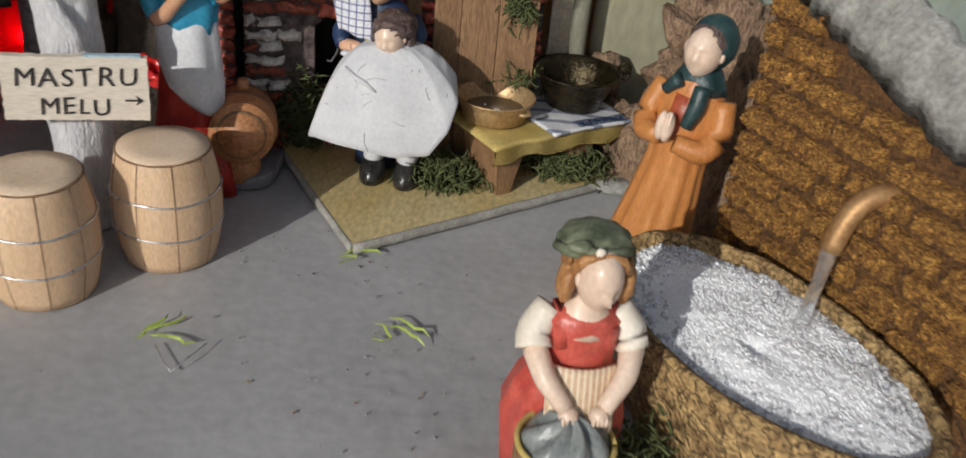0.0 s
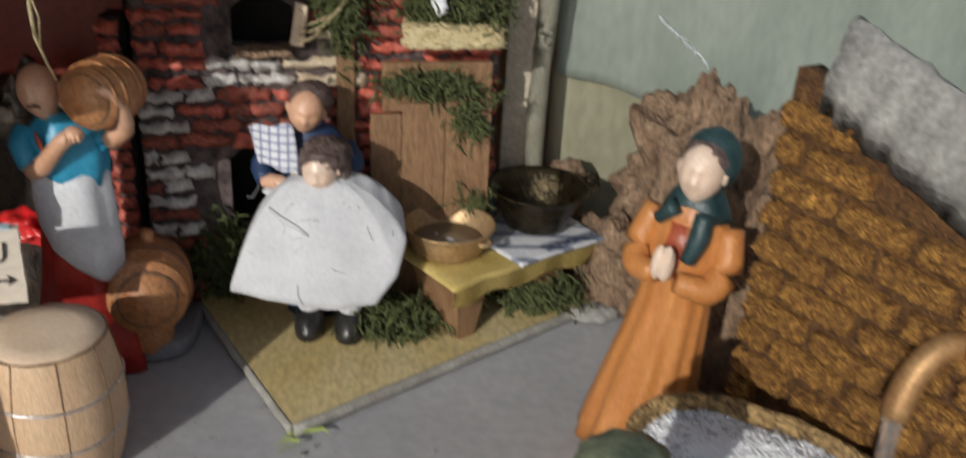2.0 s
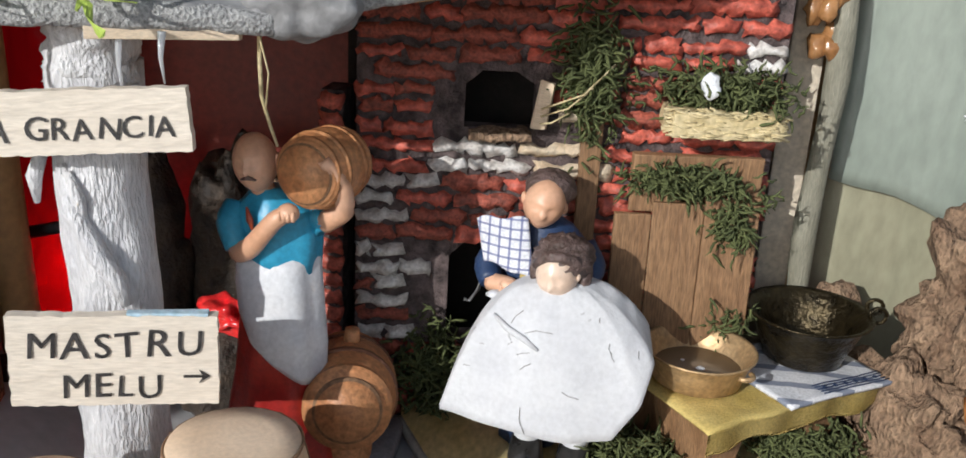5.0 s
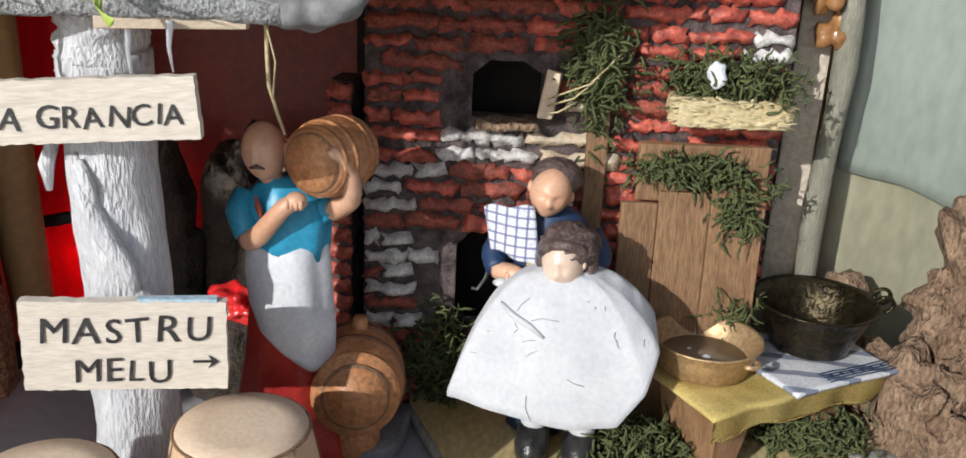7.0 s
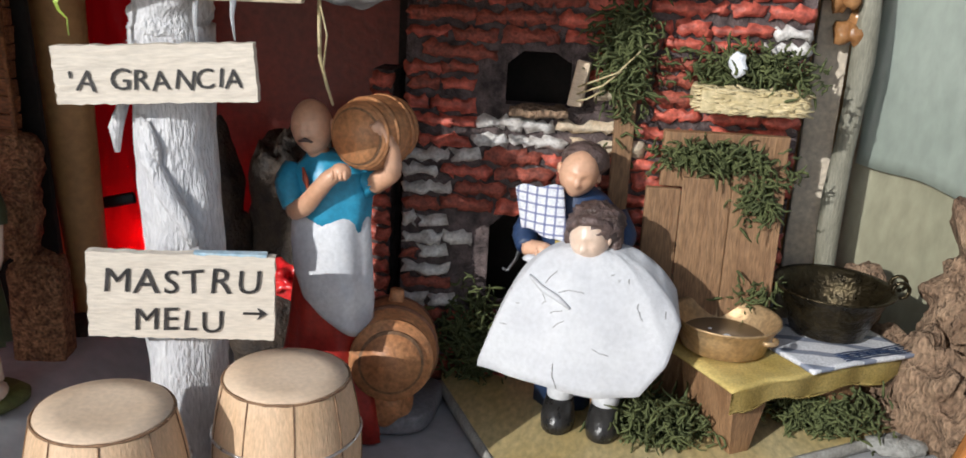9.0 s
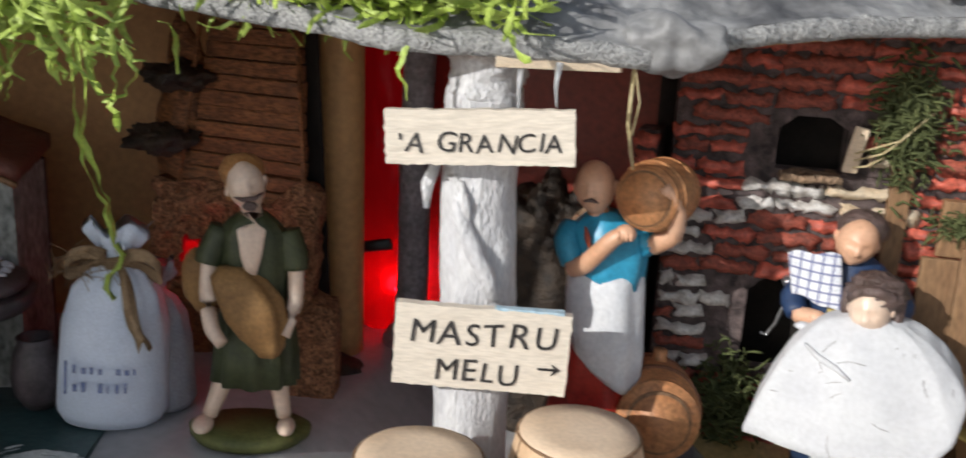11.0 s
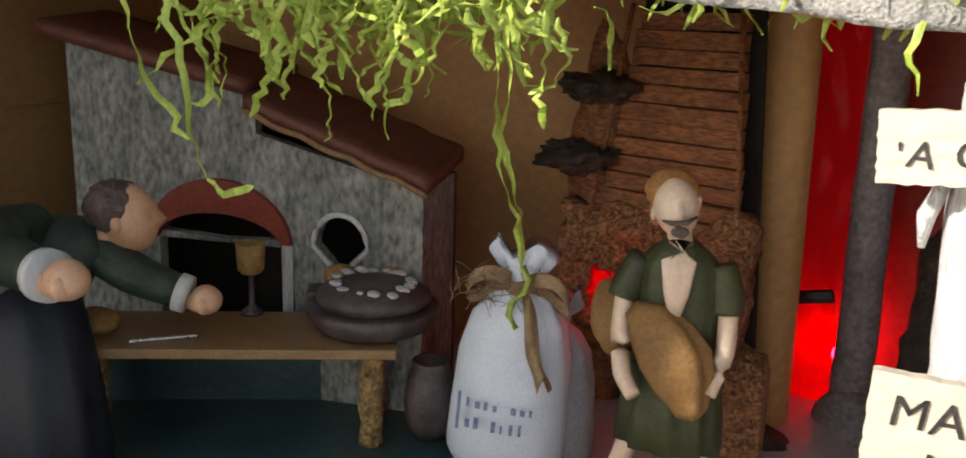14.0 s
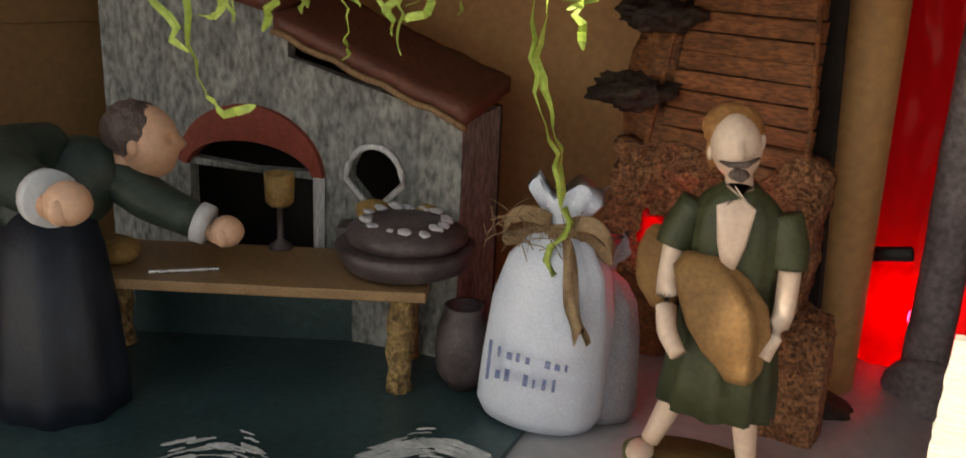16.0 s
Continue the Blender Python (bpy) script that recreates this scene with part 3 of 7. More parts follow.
    def sheet(self, nu, nv, fn, thick=0.0, smooth=True):
        """A grid fn(a, b) with a and b from 0 to 1, closed to a thickness along -z or a vector."""
        top = [Vector(fn(i / nu, j / nv)) for i in range(nu + 1) for j in range(nv + 1)]
        w = nv + 1
        f = [(i * w + j, (i + 1) * w + j, (i + 1) * w + j + 1, i * w + j + 1) for i in range(nu) for j in range(nv)]
        if not thick:
            return self.raw(top, f, smooth)
        t = Vector(thick) if hasattr(thick, "__len__") else Vector((0, 0, -thick))
        n = len(top)
        f2 = [tuple(n + i for i in reversed(q)) for q in f]
        rim = [i * w for i in range(nu + 1)] + [nu * w + j for j in range(1, nv + 1)] + [i * w + nv for i in range(nu - 1, -1, -1)] + [j for j in range(nv - 1, 0, -1)]
        f3 = [(rim[i], n + rim[i], n + rim[(i + 1) % len(rim)], rim[(i + 1) % len(rim)]) for i in range(len(rim))]
        return self.raw(top + [p + t for p in top], f + f2 + f3, smooth)

    def plate(self, outline, holes, thick, place):
        """A flat plate in (u, z) with openings through it; place(u, z, d) puts a point d behind its front."""
        bm = bmesh.new()
        edges = []
        for loop in [outline] + holes:
            vs = [bm.verts.new((p[0], p[1], 0)) for p in loop]
            edges += [bm.edges.new((vs[i], vs[(i + 1) % len(vs)])) for i in range(len(vs))]
        bmesh.ops.triangle_fill(bm, edges=edges, use_beauty=True, normal=(0, 0, 1))
        front = bm.faces[:]
        r = bmesh.ops.extrude_face_region(bm, geom=front, use_keep_orig=True)
        for g in r["geom"]:
            if isinstance(g, bmesh.types.BMVert):
                g.co.z = thick
        for v in bm.verts:
            v.co = Vector(place(v.co.x, v.co.y, v.co.z))
        return self.take(bm)

    def moved(self, m):
        self.v = [tuple(m @ Vector(p)) for p in self.v]
        return self

    def mesh(self, name):
        me = bpy.data.meshes.new(name)
        me.from_pydata(self.v, [], self.f)
        for key in self.mats:
            me.materials.append(M[key])
        me.polygons.foreach_set("material_index", self.k)
        me.polygons.foreach_set("use_smooth", self.s)
        bm = bmesh.new()
        bm.from_mesh(me)
        bmesh.ops.recalc_face_normals(bm, faces=bm.faces)
        bm.to_mesh(me)
        bm.free()
        return me


def thing(name, shape, label, category, at=None, group="", kind=""):
    ob = new(name, shape.mesh(name) if shape else None)
    if at is not None:
        ob.matrix_basis = at
    return tagged(ob, label, category, group, kind)


def part(name, shape, parent, label="", kind=""):
    ob = new(name, shape if isinstance(shape, bpy.types.Mesh) else shape.mesh(name))
    ob.parent = parent
    return tagged(ob, label, kind=kind)


def along(a, b, t):
    return Vector(a) * (1 - t) + Vector(b) * t


rnd = random.Random(7)

# ---- ground ----
def ground_height(x, y):
    p = Vector((x, y, 0))
    rough = math.exp(-((x - 0.045) / 0.045) ** 2 - ((y - 0.30) / 0.04) ** 2)
    k = max(0.0, min(1.0, (-0.185 - x) / 0.045))
    return 0.019 * k * k * (3 - 2 * k) + 0.0012 * noise.noise(p * 9) + 0.00025 * noise.noise(p * 60) + rough * (0.0009 * noise.noise(p * 130) + 0.0007 * noise.noise(p * 300)) - 0.0012


thing("ground", Shape("ground").sheet(420, 380, lambda a, b: (-0.85 + 1.6 * a, -0.6 + 1.45 * b, ground_height(-0.85 + 1.6 * a, -0.6 + 1.45 * b)), 0.03), "grey painted uneven display board", "ground", kind="structure")
FLOOR = 0.0200
teal = thing("floor", Shape("teal").plate([(-0.60, 0.05), (-0.40, 0.15), (-0.285, 0.36), (-0.303, 0.402), (-0.300, 0.455), (-0.60, 0.455)], [], 0.0135, lambda u, v, d: (u, v, FLOOR - d)), "dark teal painted floor sheet of the bakery", "floor", kind="structure")
g = Shape("streak")
for i in range(120):
    q = (i * 0.618) % 1.0
    if i % 3 == 0:
        c, reach, bow = Vector((-0.354, 0.306)), 0.024, 0.006
    else:
        c, reach, bow = Vector((-0.311, 0.360)), 0.030, 0.009
    off = rnd.gauss(0, 0.005)
    mid, ln, w = (q - 0.5) * 1.4, rnd.uniform(0.15, 0.5), rnd.uniform(0.0005, 0.0024)
    pts = []
    for k in range(9):
        t = mid + ln * (k / 8 - 0.5)
        p = c + Vector((0.70, 0.71)) * reach * t + Vector((-0.71, 0.70)) * (off + bow * math.cos(t * 2.6) - bow)
        pts.append((p.x + rnd.gauss(0, 0.0002), p.y + rnd.gauss(0, 0.0002), FLOOR + 0.0006))
    g.ribbon(pts, w, (0, 0, 1))
part("brush_streaks", g, teal, "white brushed paint streaks", kind="stuff")

# ---- yellow slab under the barber ----
slab = thing("stone_slab", None, "flat ochre yellow board with grey edges on the ground", "slab")
out = [(-0.007, 0.419), (0.153, 0.540), (0.135, 0.60), (-0.080, 0.575), (-0.067, 0.521)]
part("board", Shape("slab").plate(out, [], 0.005, lambda u, v, d: (u, v, 0.0060 - d)), slab)
ed = Shape("slab_edge")
for p, q in ((out[4], out[0]), (out[0], out[1])):
    p, q = Vector(p), Vector(q)
    nrm = Vector(((q - p).y, -(q - p).x)).normalized()
    nseg = 26
    pts = [Vector((*(p.lerp(q, k / nseg) + nrm * 0.001), 0.0030 + 0.0004 * noise.noise(Vector((k * 0.7, p.x * 50, 0))))) for k in range(nseg + 1)]
    ed.tube(pts, (0.0017, 0.0034), 6)
part("edge", ed, slab, "rough grey edge strip")

# ---- red brick back wall ----
WD = Vector((1, 0.15, 0)).normalized()
WN = Vector((WD.y, -WD.x, 0))            # towards the camera


def on_wall(u, z, off=0.0):
    """u: metres along the wall from x = 0; off: towards the viewer."""
    return Vector((0, 0.541, 0)) + WD * u + WN * off + Vector((0, 0, z))


def arc(cx, cz, rx, rz, a0, a1, n):
    return [(cx + rx * math.cos(radians(a0 + (a1 - a0) * i / n)), cz + rz * math.sin(radians(a0 + (a1 - a0) * i / n))) for i in range(n + 1)]


HOLE = [(-0.047, 0.139), (-0.018, 0.139), (-0.018, 0.158), (-0.026, 0.163), (-0.040, 0.163), (-0.047, 0.157)]
HATCH = [(-0.051, 0.042), (-0.020, 0.042), (-0.020, 0.082), (-0.028, 0.088), (-0.044, 0.088), (-0.051, 0.081)]
wall = thing("wall_back", Shape("mortar").plate([(-0.092, 0.0), (0.084, 0.0), (0.084, 0.207), (-0.092, 0.207)], [HOLE, HATCH], 0.010, lambda u, z, d: on_wall(u, z, -d)), "red painted model brick wall with white and darker patches", "wall", kind="structure")
# near-black sheet that makes the hole and hatch look deep and dark
thing("wall_recess", Shape("dark_back").plate([(-0.10, 0.0), (0.09, 0.0), (0.09, 0.2), (-0.10, 0.2)], [], 0.004, lambda u, z, d: on_wall(u, z, -0.036 - d)), "near-black sheet behind the brick wall's openings", "wall", kind="structure")
ret = thing("wall_return", Shape("mortar").plate([(0, 0), (0.05, 0), (0.05, 0.205), (0, 0.205)], [], 0.008, lambda u, z, d: on_wall(-0.092 + d, z, -0.0005 - u)), "dark side of the brick wall", "wall", kind="structure")


def brick_shape(w, h, d, seed, rough):
    """A rough brick lying in u (x), out (-y) and up (z)."""
    nx, nz = max(4, int(w / 0.0024)), 3
    s = Shape()
    front = []
    for i in range(nx + 1):
        for j in range(nz + 1):
            x, z = -w / 2 + w * i / nx, -h / 2 + h * j / nz
            q = Vector((x * 240 + seed, z * 260, seed * 2.3))
            edge = (i in (0, nx)) or (j in (0, nz))
            y = -d * (0.45 if edge else 1.0) * (1 + rough * noise.noise(q))
            if edge:
                x += rough * 0.0030 * noise.noise(q * 1.7 + Vector((5, 1, 2)))
                z += rough * 0.0034 * noise.noise(q * 1.6 + Vector((1, 7, 3)))
            front.append((x, y, z))
    k = nz + 1
    f = [(i * k + j, (i + 1) * k + j, (i + 1) * k + j + 1, i * k + j + 1) for i in range(nx) for j in range(nz)]
    rim = [i * k for i in range(nx + 1)] + [nx * k + j for j in range(1, k)] + [i * k + nz for i in range(nx - 1, -1, -1)] + [j for j in range(nz - 1, 0, -1)]
    n = len(front)
    back = [(front[r][0], 0.001, front[r][2]) for r in rim]
    f += [(rim[i], n + i, n + (i + 1) % len(rim), rim[(i + 1) % len(rim)]) for i in range(len(rim))]
    return s, front + back, f


BRICKS = {}


def brick_mesh(w, h, d, variant, key, rough):
    k = (round(w, 3), h, variant, key)
    if k not in BRICKS:
        s, v, f = brick_shape(w, h, d, variant * 11.7 + w * 900, rough)
        s.use(key).raw(v, f, True)
        BRICKS[k] = s.mesh("brick")
    return BRICKS[k]


def inside(u, z, loop, grow):
    us, zs = [p[0] for p in loop], [p[1] for p in loop]
    return min(us) - grow < u < max(us) + grow and min(zs) - 0.002 < z < max(zs) + 0.002


def lay_wall_bricks():
    row = 0.0079
    wall_m = Matrix.Rotation(math.atan2(WD.y, WD.x), 4, 'Z')
    for r in range(26):
        z = row * (r + 0.5)
        u = -0.091 - rnd.random() * 0.012
        while u < 0.083:
            w = rnd.choice((0.015, 0.020, 0.026, 0.033)) if u > -0.066 or z > 0.125 else rnd.choice((0.013, 0.024))
            c = u + w / 2
            u += w + 0.0014
            lo, hi = c - w / 2, c + w / 2
            if lo < -0.0915 or hi > 0.0838:
                lo, hi = max(lo, -0.0915), min(hi, 0.0838)
                if hi - lo < 0.006:
                    continue
                w = round(hi - lo, 3)
                c = (lo + hi) / 2
            if any(inside(c, z, h, w / 2 - 0.001) for h in (HOLE, HATCH)):
                continue
            if 0.000 < c < 0.011 and z < 0.15:
                continue
            if -0.092 < c < -0.063 and 0.03 < z < 0.122:
                key = "brick_white" if rnd.random() < 0.88 else "brick_dark"
            elif c > 0.062 and z > 0.168:
                key = "brick_white" if rnd.random() < 0.75 else "brick"
            elif -0.02 < c < 0.002 and 0.118 < z < 0.172:
                key = "brick_cream" if rnd.random() < 0.75 else "brick"
            elif -0.075 < c < -0.03 and 0.118 < z < 0.136:
                key = rnd.choice(("brick", "brick", "brick_white"))
            elif c < 0.0 and (z > 0.14 or z < 0.115):
                key = rnd.choice(("brick_dark", "brick_dark", "brick"))
            else:
                key = "brick" if rnd.random() < 0.9 else "brick_dark"
            o = part("brick", brick_mesh(w, rnd.choice((0.0048, 0.0056, 0.0062)), 0.0030, rnd.randrange(4), key, 0.95), wall)
            o.matrix_basis = Matrix.Translation(on_wall(c, z + rnd.uniform(-0.0007, 0.0007), 0.0)) @ wall_m @ Matrix.Rotation(rnd.gauss(0, 0.026), 4, 'Y')


# pillar strip beside the wall
pil = thing("wall_pillar", Shape("mortar").box((-0.1085, 0.534, 0), (-0.0985, 0.552, 0.150), 0.0006), "narrow orange-red brick pillar behind the wall's edge", "pillar", kind="structure")
for r in range(18):
    o = part("brick", brick_mesh(0.010, 0.0068, 0.0026, r % 3, "brick", 0.8), pil)
    o.matrix_basis = Matrix.Translation((-0.1035, 0.534, 0.006 + r * 0.0082))

# wooden upright between the wall's halves, ledge in the opening
thing("wooden_post", Shape("plank").box((-0.0045, -0.0035, 0), (0.0045, 0.002, 0.152), 0.0006, 0.0004), "dark weathered wooden upright against the brick wall", "post", pose(*on_wall(0.0065, 0.004, 0.0025), 0, 0, 8.5))
g = Shape("bark").sheet(10, 4, lambda a, b: on_wall(-0.045 + 0.026 * a, 0.1385 + 0.003 * noise.noise(Vector((a * 4, b * 3, 1))), -0.009 + 0.018 * b), 0.003)
thing("wooden_ledge", g, "rough bark ledge in the wall opening", "ledge")
thing("wood_chip", Shape("raw_wood").box((-0.003, -0.004, 0), (0.003, 0.001, 0.020), 0.001, 0.001), "small pale wooden chip standing in the opening", "wood chip", pose(*on_wall(-0.0165, 0.141, 0.004), 0, 8, 0))

# planked shutter leaning on the wall
shut = thing("wooden_shutter", None, "brown wooden plank shutter leaning on the brick wall", "shutter")
for i, (u0, u1, z0, z1, key) in enumerate(((0.018, 0.0335, 0.006, 0.108, "plank"), (0.0340, 0.0555, 0.006, 0.113, "plank"), (0.0560, 0.0790, 0.006, 0.117, "plank"))):
    s = Shape(key).box((u0, -0.003, z0), (u1, 0.0, z1), 0.0006, 0.0004)
    s.v = [tuple(on_wall(p[0], p[2], 0.014 - 0.05 * (p[2]) - p[1])) for p in s.v]
    part("plank", s, shut)
s = Shape("plank").box((0.024, -0.003, 0.108), (0.0795, 0.0, 0.133), 0.0006, 0.0004)
s.v = [tuple(on_wall(p[0], p[2], 0.0045 - p[1])) for p in s.v]
part("top_board", s, shut, "paler horizontal top board")

# straw shelf on the wall
s = Shape("straw")
for i in range(700):
    u = rnd.uniform(0.034, 0.0775)
    z = rnd.uniform(0.1452, 0.1552)
    o = rnd.uniform(0.022, 0.0275)
    ln = rnd.uniform(0.0015, 0.0045)
    p = on_wall(u, z, o)
    s.tube([p - WD * ln + Vector((0, 0, rnd.gauss(0, 0.0006))), p + Vector((0, 0, rnd.gauss(0, 0.0006))), p + WD * ln], 0.0005, 4)
shelf = thing("wall_shelf", None, "small straw-covered shelf fixed to the brick wall", "shelf")
b = Shape("straw").box((0.034, 0.0, 0.1455), (0.0785, 0.026, 0.1550), 0.001, 0.0006)
b.v = [tuple(on_wall(p[0], p[2], p[1] + 0.001)) for p in b.v]
part("board", b, shelf)
part("straw", s, shelf, "pale straw bundle", kind="stuff")


# ---- moss ----
def moss(centre, spread, count, seed, length=0.010, key="moss", hang=0.0, thin=0.00045):
    r = random.Random(seed)
    s = Shape(key)
    for i in range(count):
        p = Vector([centre[k] + r.gauss(0, 0.5) * spread[k] for k in range(3)])
        p.z = max(p.z, 0.0015)
        d = Vector((r.gauss(0, 1), r.gauss(0, 1), r.gauss(0.2 - hang, 0.8))).normalized()
        pts = [p]
        for k in range(4):
            d = (d + Vector((r.gauss(0, 0.55), r.gauss(0, 0.55), r.gauss(-hang * 0.3, 0.5)))).normalized()
            q = pts[-1] + d * length / 4 * r.uniform(0.6, 1.3)
            q.z = max(q.z, 0.001)
            pts.append(q)
        s.tube(pts, [thin * r.uniform(0.8, 1.7), thin * 1.6, thin * 1.4, thin, thin * 0.5], 4, True, True)
    return s


def mossy(name, label, centre, spread, count, seed, **kw):
    return thing(name, moss(centre, spread, count, seed, **kw), label, "moss", group="moss tufts")


mossy("moss_tuft", "dry green moss growing on the wall shelf", on_wall(0.058, 0.161, 0.013), (0.024, 0.009, 0.009), 620, 1, length=0.008)
mossy("moss_tuft", "dry green moss hanging by the wooden upright", on_wall(0.004, 0.166, 0.008), (0.011, 0.005, 0.024), 520, 2, length=0.010, hang=0.4)
mossy("moss_tuft", "dry green moss hanging over the plank shutter", on_wall(0.047, 0.123, 0.011), (0.026, 0.005, 0.006), 420, 3, length=0.009, hang=0.3)
mossy("moss_tuft", "dry green moss hanging over the plank shutter", on_wall(0.068, 0.107, 0.013), (0.008, 0.005, 0.012), 200, 4, length=0.009, hang=0.5)
mossy("moss_tuft", "dark green moss at the foot of the brick wall", (-0.054, 0.528, 0.026), (0.015, 0.008, 0.020), 800, 5, length=0.010)
mossy("moss_tuft", "dark green moss by the bench leg", (0.036, 0.500, 0.010), (0.022, 0.014, 0.010), 900, 6, length=0.010)
mossy("moss_tuft", "dark green moss under the bench", (0.108, 0.520, 0.015), (0.022, 0.008, 0.010), 650, 7, length=0.009)
mossy("moss_tuft", "dark green moss beside the brass pan", (0.071, 0.540, 0.060), (0.010, 0.006, 0.008), 160, 8, length=0.009)
mossy("moss_tuft", "dark green moss under the basin", (0.121, 0.262, 0.012), (0.014, 0.020, 0.020), 700, 9, length=0.010)
g = Shape("cotton").ball((0, 0, 0), (0.004, 0.003, 0.005), 14, 9, 0.5, 300)
thing("cotton_tuft", g, "white cotton tuft stuck in the shelf's moss", "cotton tuft", pose(*on_wall(0.049, 0.165, 0.021)))


def weed(x, y, turn, n, seed):
    r = random.Random(seed)
    s = Shape("raffia")
    for k in range(n):
        p = Vector((x + r.gauss(0, 0.003), y + r.gauss(0, 0.002), 0.0012))
        d = Vector((math.cos(turn + r.gauss(0, 0.5)), math.sin(turn + r.gauss(0, 0.5)), 0))
        pts = [p]
        for i in range(5):
            d = (d + Vector((r.gauss(0, 0.5), r.gauss(0, 0.5), 0))).normalized()
            q = pts[-1] + d * 0.0048
            q.z = 0.0012 + abs(r.gauss(0, 0.0008))
            pts.append(q)
        s.ribbon(pts, 0.0013, (0, 0, 1), 0.3)
    return thing("raffia_scrap", s, "green raffia scrap lying on the grey ground", "raffia", group="raffia scraps")


weed(-0.088, 0.329, 0.35, 3, 1)
weed(0.013, 0.358, 0.9, 2, 2)
weed(0.020, 0.363, -0.7, 1, 4)
weed(-0.012, 0.412, 0.2, 2, 3)
s = Shape("wire").tube([(-0.079, 0.326, 0.001), (-0.073, 0.317, 0.0012), (-0.066, 0.309, 0.0010), (-0.062, 0.316, 0.003), (-0.057, 0.330, 0.002)], 0.0003, 5)
thing("wire_scrap", s, "thin bent wire lying on the grey ground", "wire")


def crumb(i):
    r = random.Random(100 + i)
    s = Shape("stone" if i % 5 else "bark").ball((0, 0, 0), (r.uniform(0.0003, 0.0010), r.uniform(0.0003, 0.0009), r.uniform(0.0002, 0.0006)), 6, 4, 0.5, 900, i)
    return s


s = Shape()
for i in range(90):
    c = crumb(i)
    if i < 50:
        x, y = rnd.gauss(0.035, 0.045), rnd.gauss(0.325, 0.03)
    elif i < 75:
        x, y = rnd.gauss(-0.01, 0.03), rnd.gauss(0.408, 0.012)
    else:
        x, y = rnd.uniform(-0.15, 0.10), rnd.uniform(0.24, 0.42)
    if x > 0.05 and y < 0.31:
        continue
    s.use(c.mats[0]).raw([(p[0] + x, p[1] + y, p[2] + 0.0006 + ground_height(x, y) * 0.5) for p in c.v], c.f)
thing("ground_crumbs", s, "loose plaster and bark crumbs on the grey ground", "crumbs", kind="stuff")


# ---- roof over the stalls ----
EDGE = [(-0.60, 0.250, 0.214), (-0.420, 0.300, 0.214), (-0.345, 0.352, 0.211), (-0.285, 0.398, 0.199), (-0.209, 0.395, 0.194), (-0.170, 0.391, 0.190), (-0.125, 0.408, 0.190), (-0.092, 0.423, 0.188),
        (-0.062, 0.447, 0.196), (-0.023, 0.476, 0.201), (0.023, 0.510, 0.203), (0.076, 0.551, 0.205), (0.129, 0.590, 0.206)]


def edge_at(t):
    k = min(int(t * (len(EDGE) - 1)), len(EDGE) - 2)
    return along(EDGE[k], EDGE[k + 1], t * (len(EDGE) - 1) - k)


def roof_top(a, b):
    b = b ** 1.8
    p = edge_at(a)
    back = Vector((p.x, 0.72, 0.235))
    q = p.lerp(back, b)
    n1 = noise.noise(Vector((q.x * 13 + q.y * 9, q.y * 26 - q.x * 8, 3)))
    wv = 0.35 * noise.noise(q * 30)
    warp = Vector((wv, wv * 0.7, 0)) * 0.8
    f1 = noise.voronoi(Vector((q.x * 20 + q.y * 12, q.y * 46 - q.x * 20, 4)) + warp)[0]
    f2 = noise.voronoi(Vector((q.x * 58 - q.y * 20, q.y * 84 + q.x * 40, 9)) + warp * 2)[0]
    f3 = abs(noise.noise(Vector((q.x * 150 + q.y * 60, q.y * 190 - q.x * 60, 5))))
    n2 = 1.5 * (f1[0] - 0.35) - 0.5 * (f1[1] - f1[0]) + 0.75 * (f2[0] - 0.3) + 0.25 * (0.4 - 1.6 * f3)
    n3 = noise.noise(q * 220)
    rise = 0.0075 + min(b * 6, 1) * (0.010 + 0.011 * n1 + 0.0105 * n2 + 0.0005 * n3)
    flat = max(0.0, min(1.0, (q.x - 0.0) / 0.08))
    rise = rise * (1 - flat) + 0.0075 * flat + 0.0006 * n3
    return Vector((q.x, q.y - (0.0012 * n3 if b == 0 else 0), q.z + rise))


roof = thing("roof", None, "grey crumpled papier-mache rock roof over the stalls", "roof", kind="structure")
part("rock_surface", Shape("roof").sheet(380, 100, roof_top, 0.003), roof, "grey crumpled rocky covering")
rim = Shape("roof_edge")
pts = [edge_at(i / 150) for i in range(151)]
rim.tube([p + Vector((0, 0.0012, 0.0036 + 0.0008 * noise.noise(p * 120))) for p in pts], [(0.0026 + 0.0008 * noise.noise(p * 210), 0.0042 + 0.0010 * noise.noise(p * 160 + Vector((4, 4, 4)))) for p in pts], 10)
part("edge", rim, roof, "rough grey plaster edge")
bulge = Shape("roof")
bulge.ball((-0.086, 0.434, 0.1965), (0.022, 0.012, 0.0105), 70, 46, 0.34, 120, 3)
part("plaster_bulge", bulge, roof, "swollen grey plaster corner")
strip = Shape("raw_wood").box((-0.137, 0.4085, 0.1862), (-0.098, 0.4115, 0.1902), 0.0004)
strip.v = [(p[0], p[1] + (p[0] + 0.125) * 0.45, p[2]) for p in strip.v]
part("wood_strip", strip, roof, "pale bare wooden strip")
ceil = Shape("card")
ceil.sheet(60, 6, lambda a, b: edge_at(a).lerp(Vector((edge_at(a).x, 0.72, 0.215)), b) + Vector((0, 0.004, -0.0005)), (0, 0, 0.003))
thing("ceiling", ceil, "brown cardboard underside of the roof", "ceiling", kind="structure")
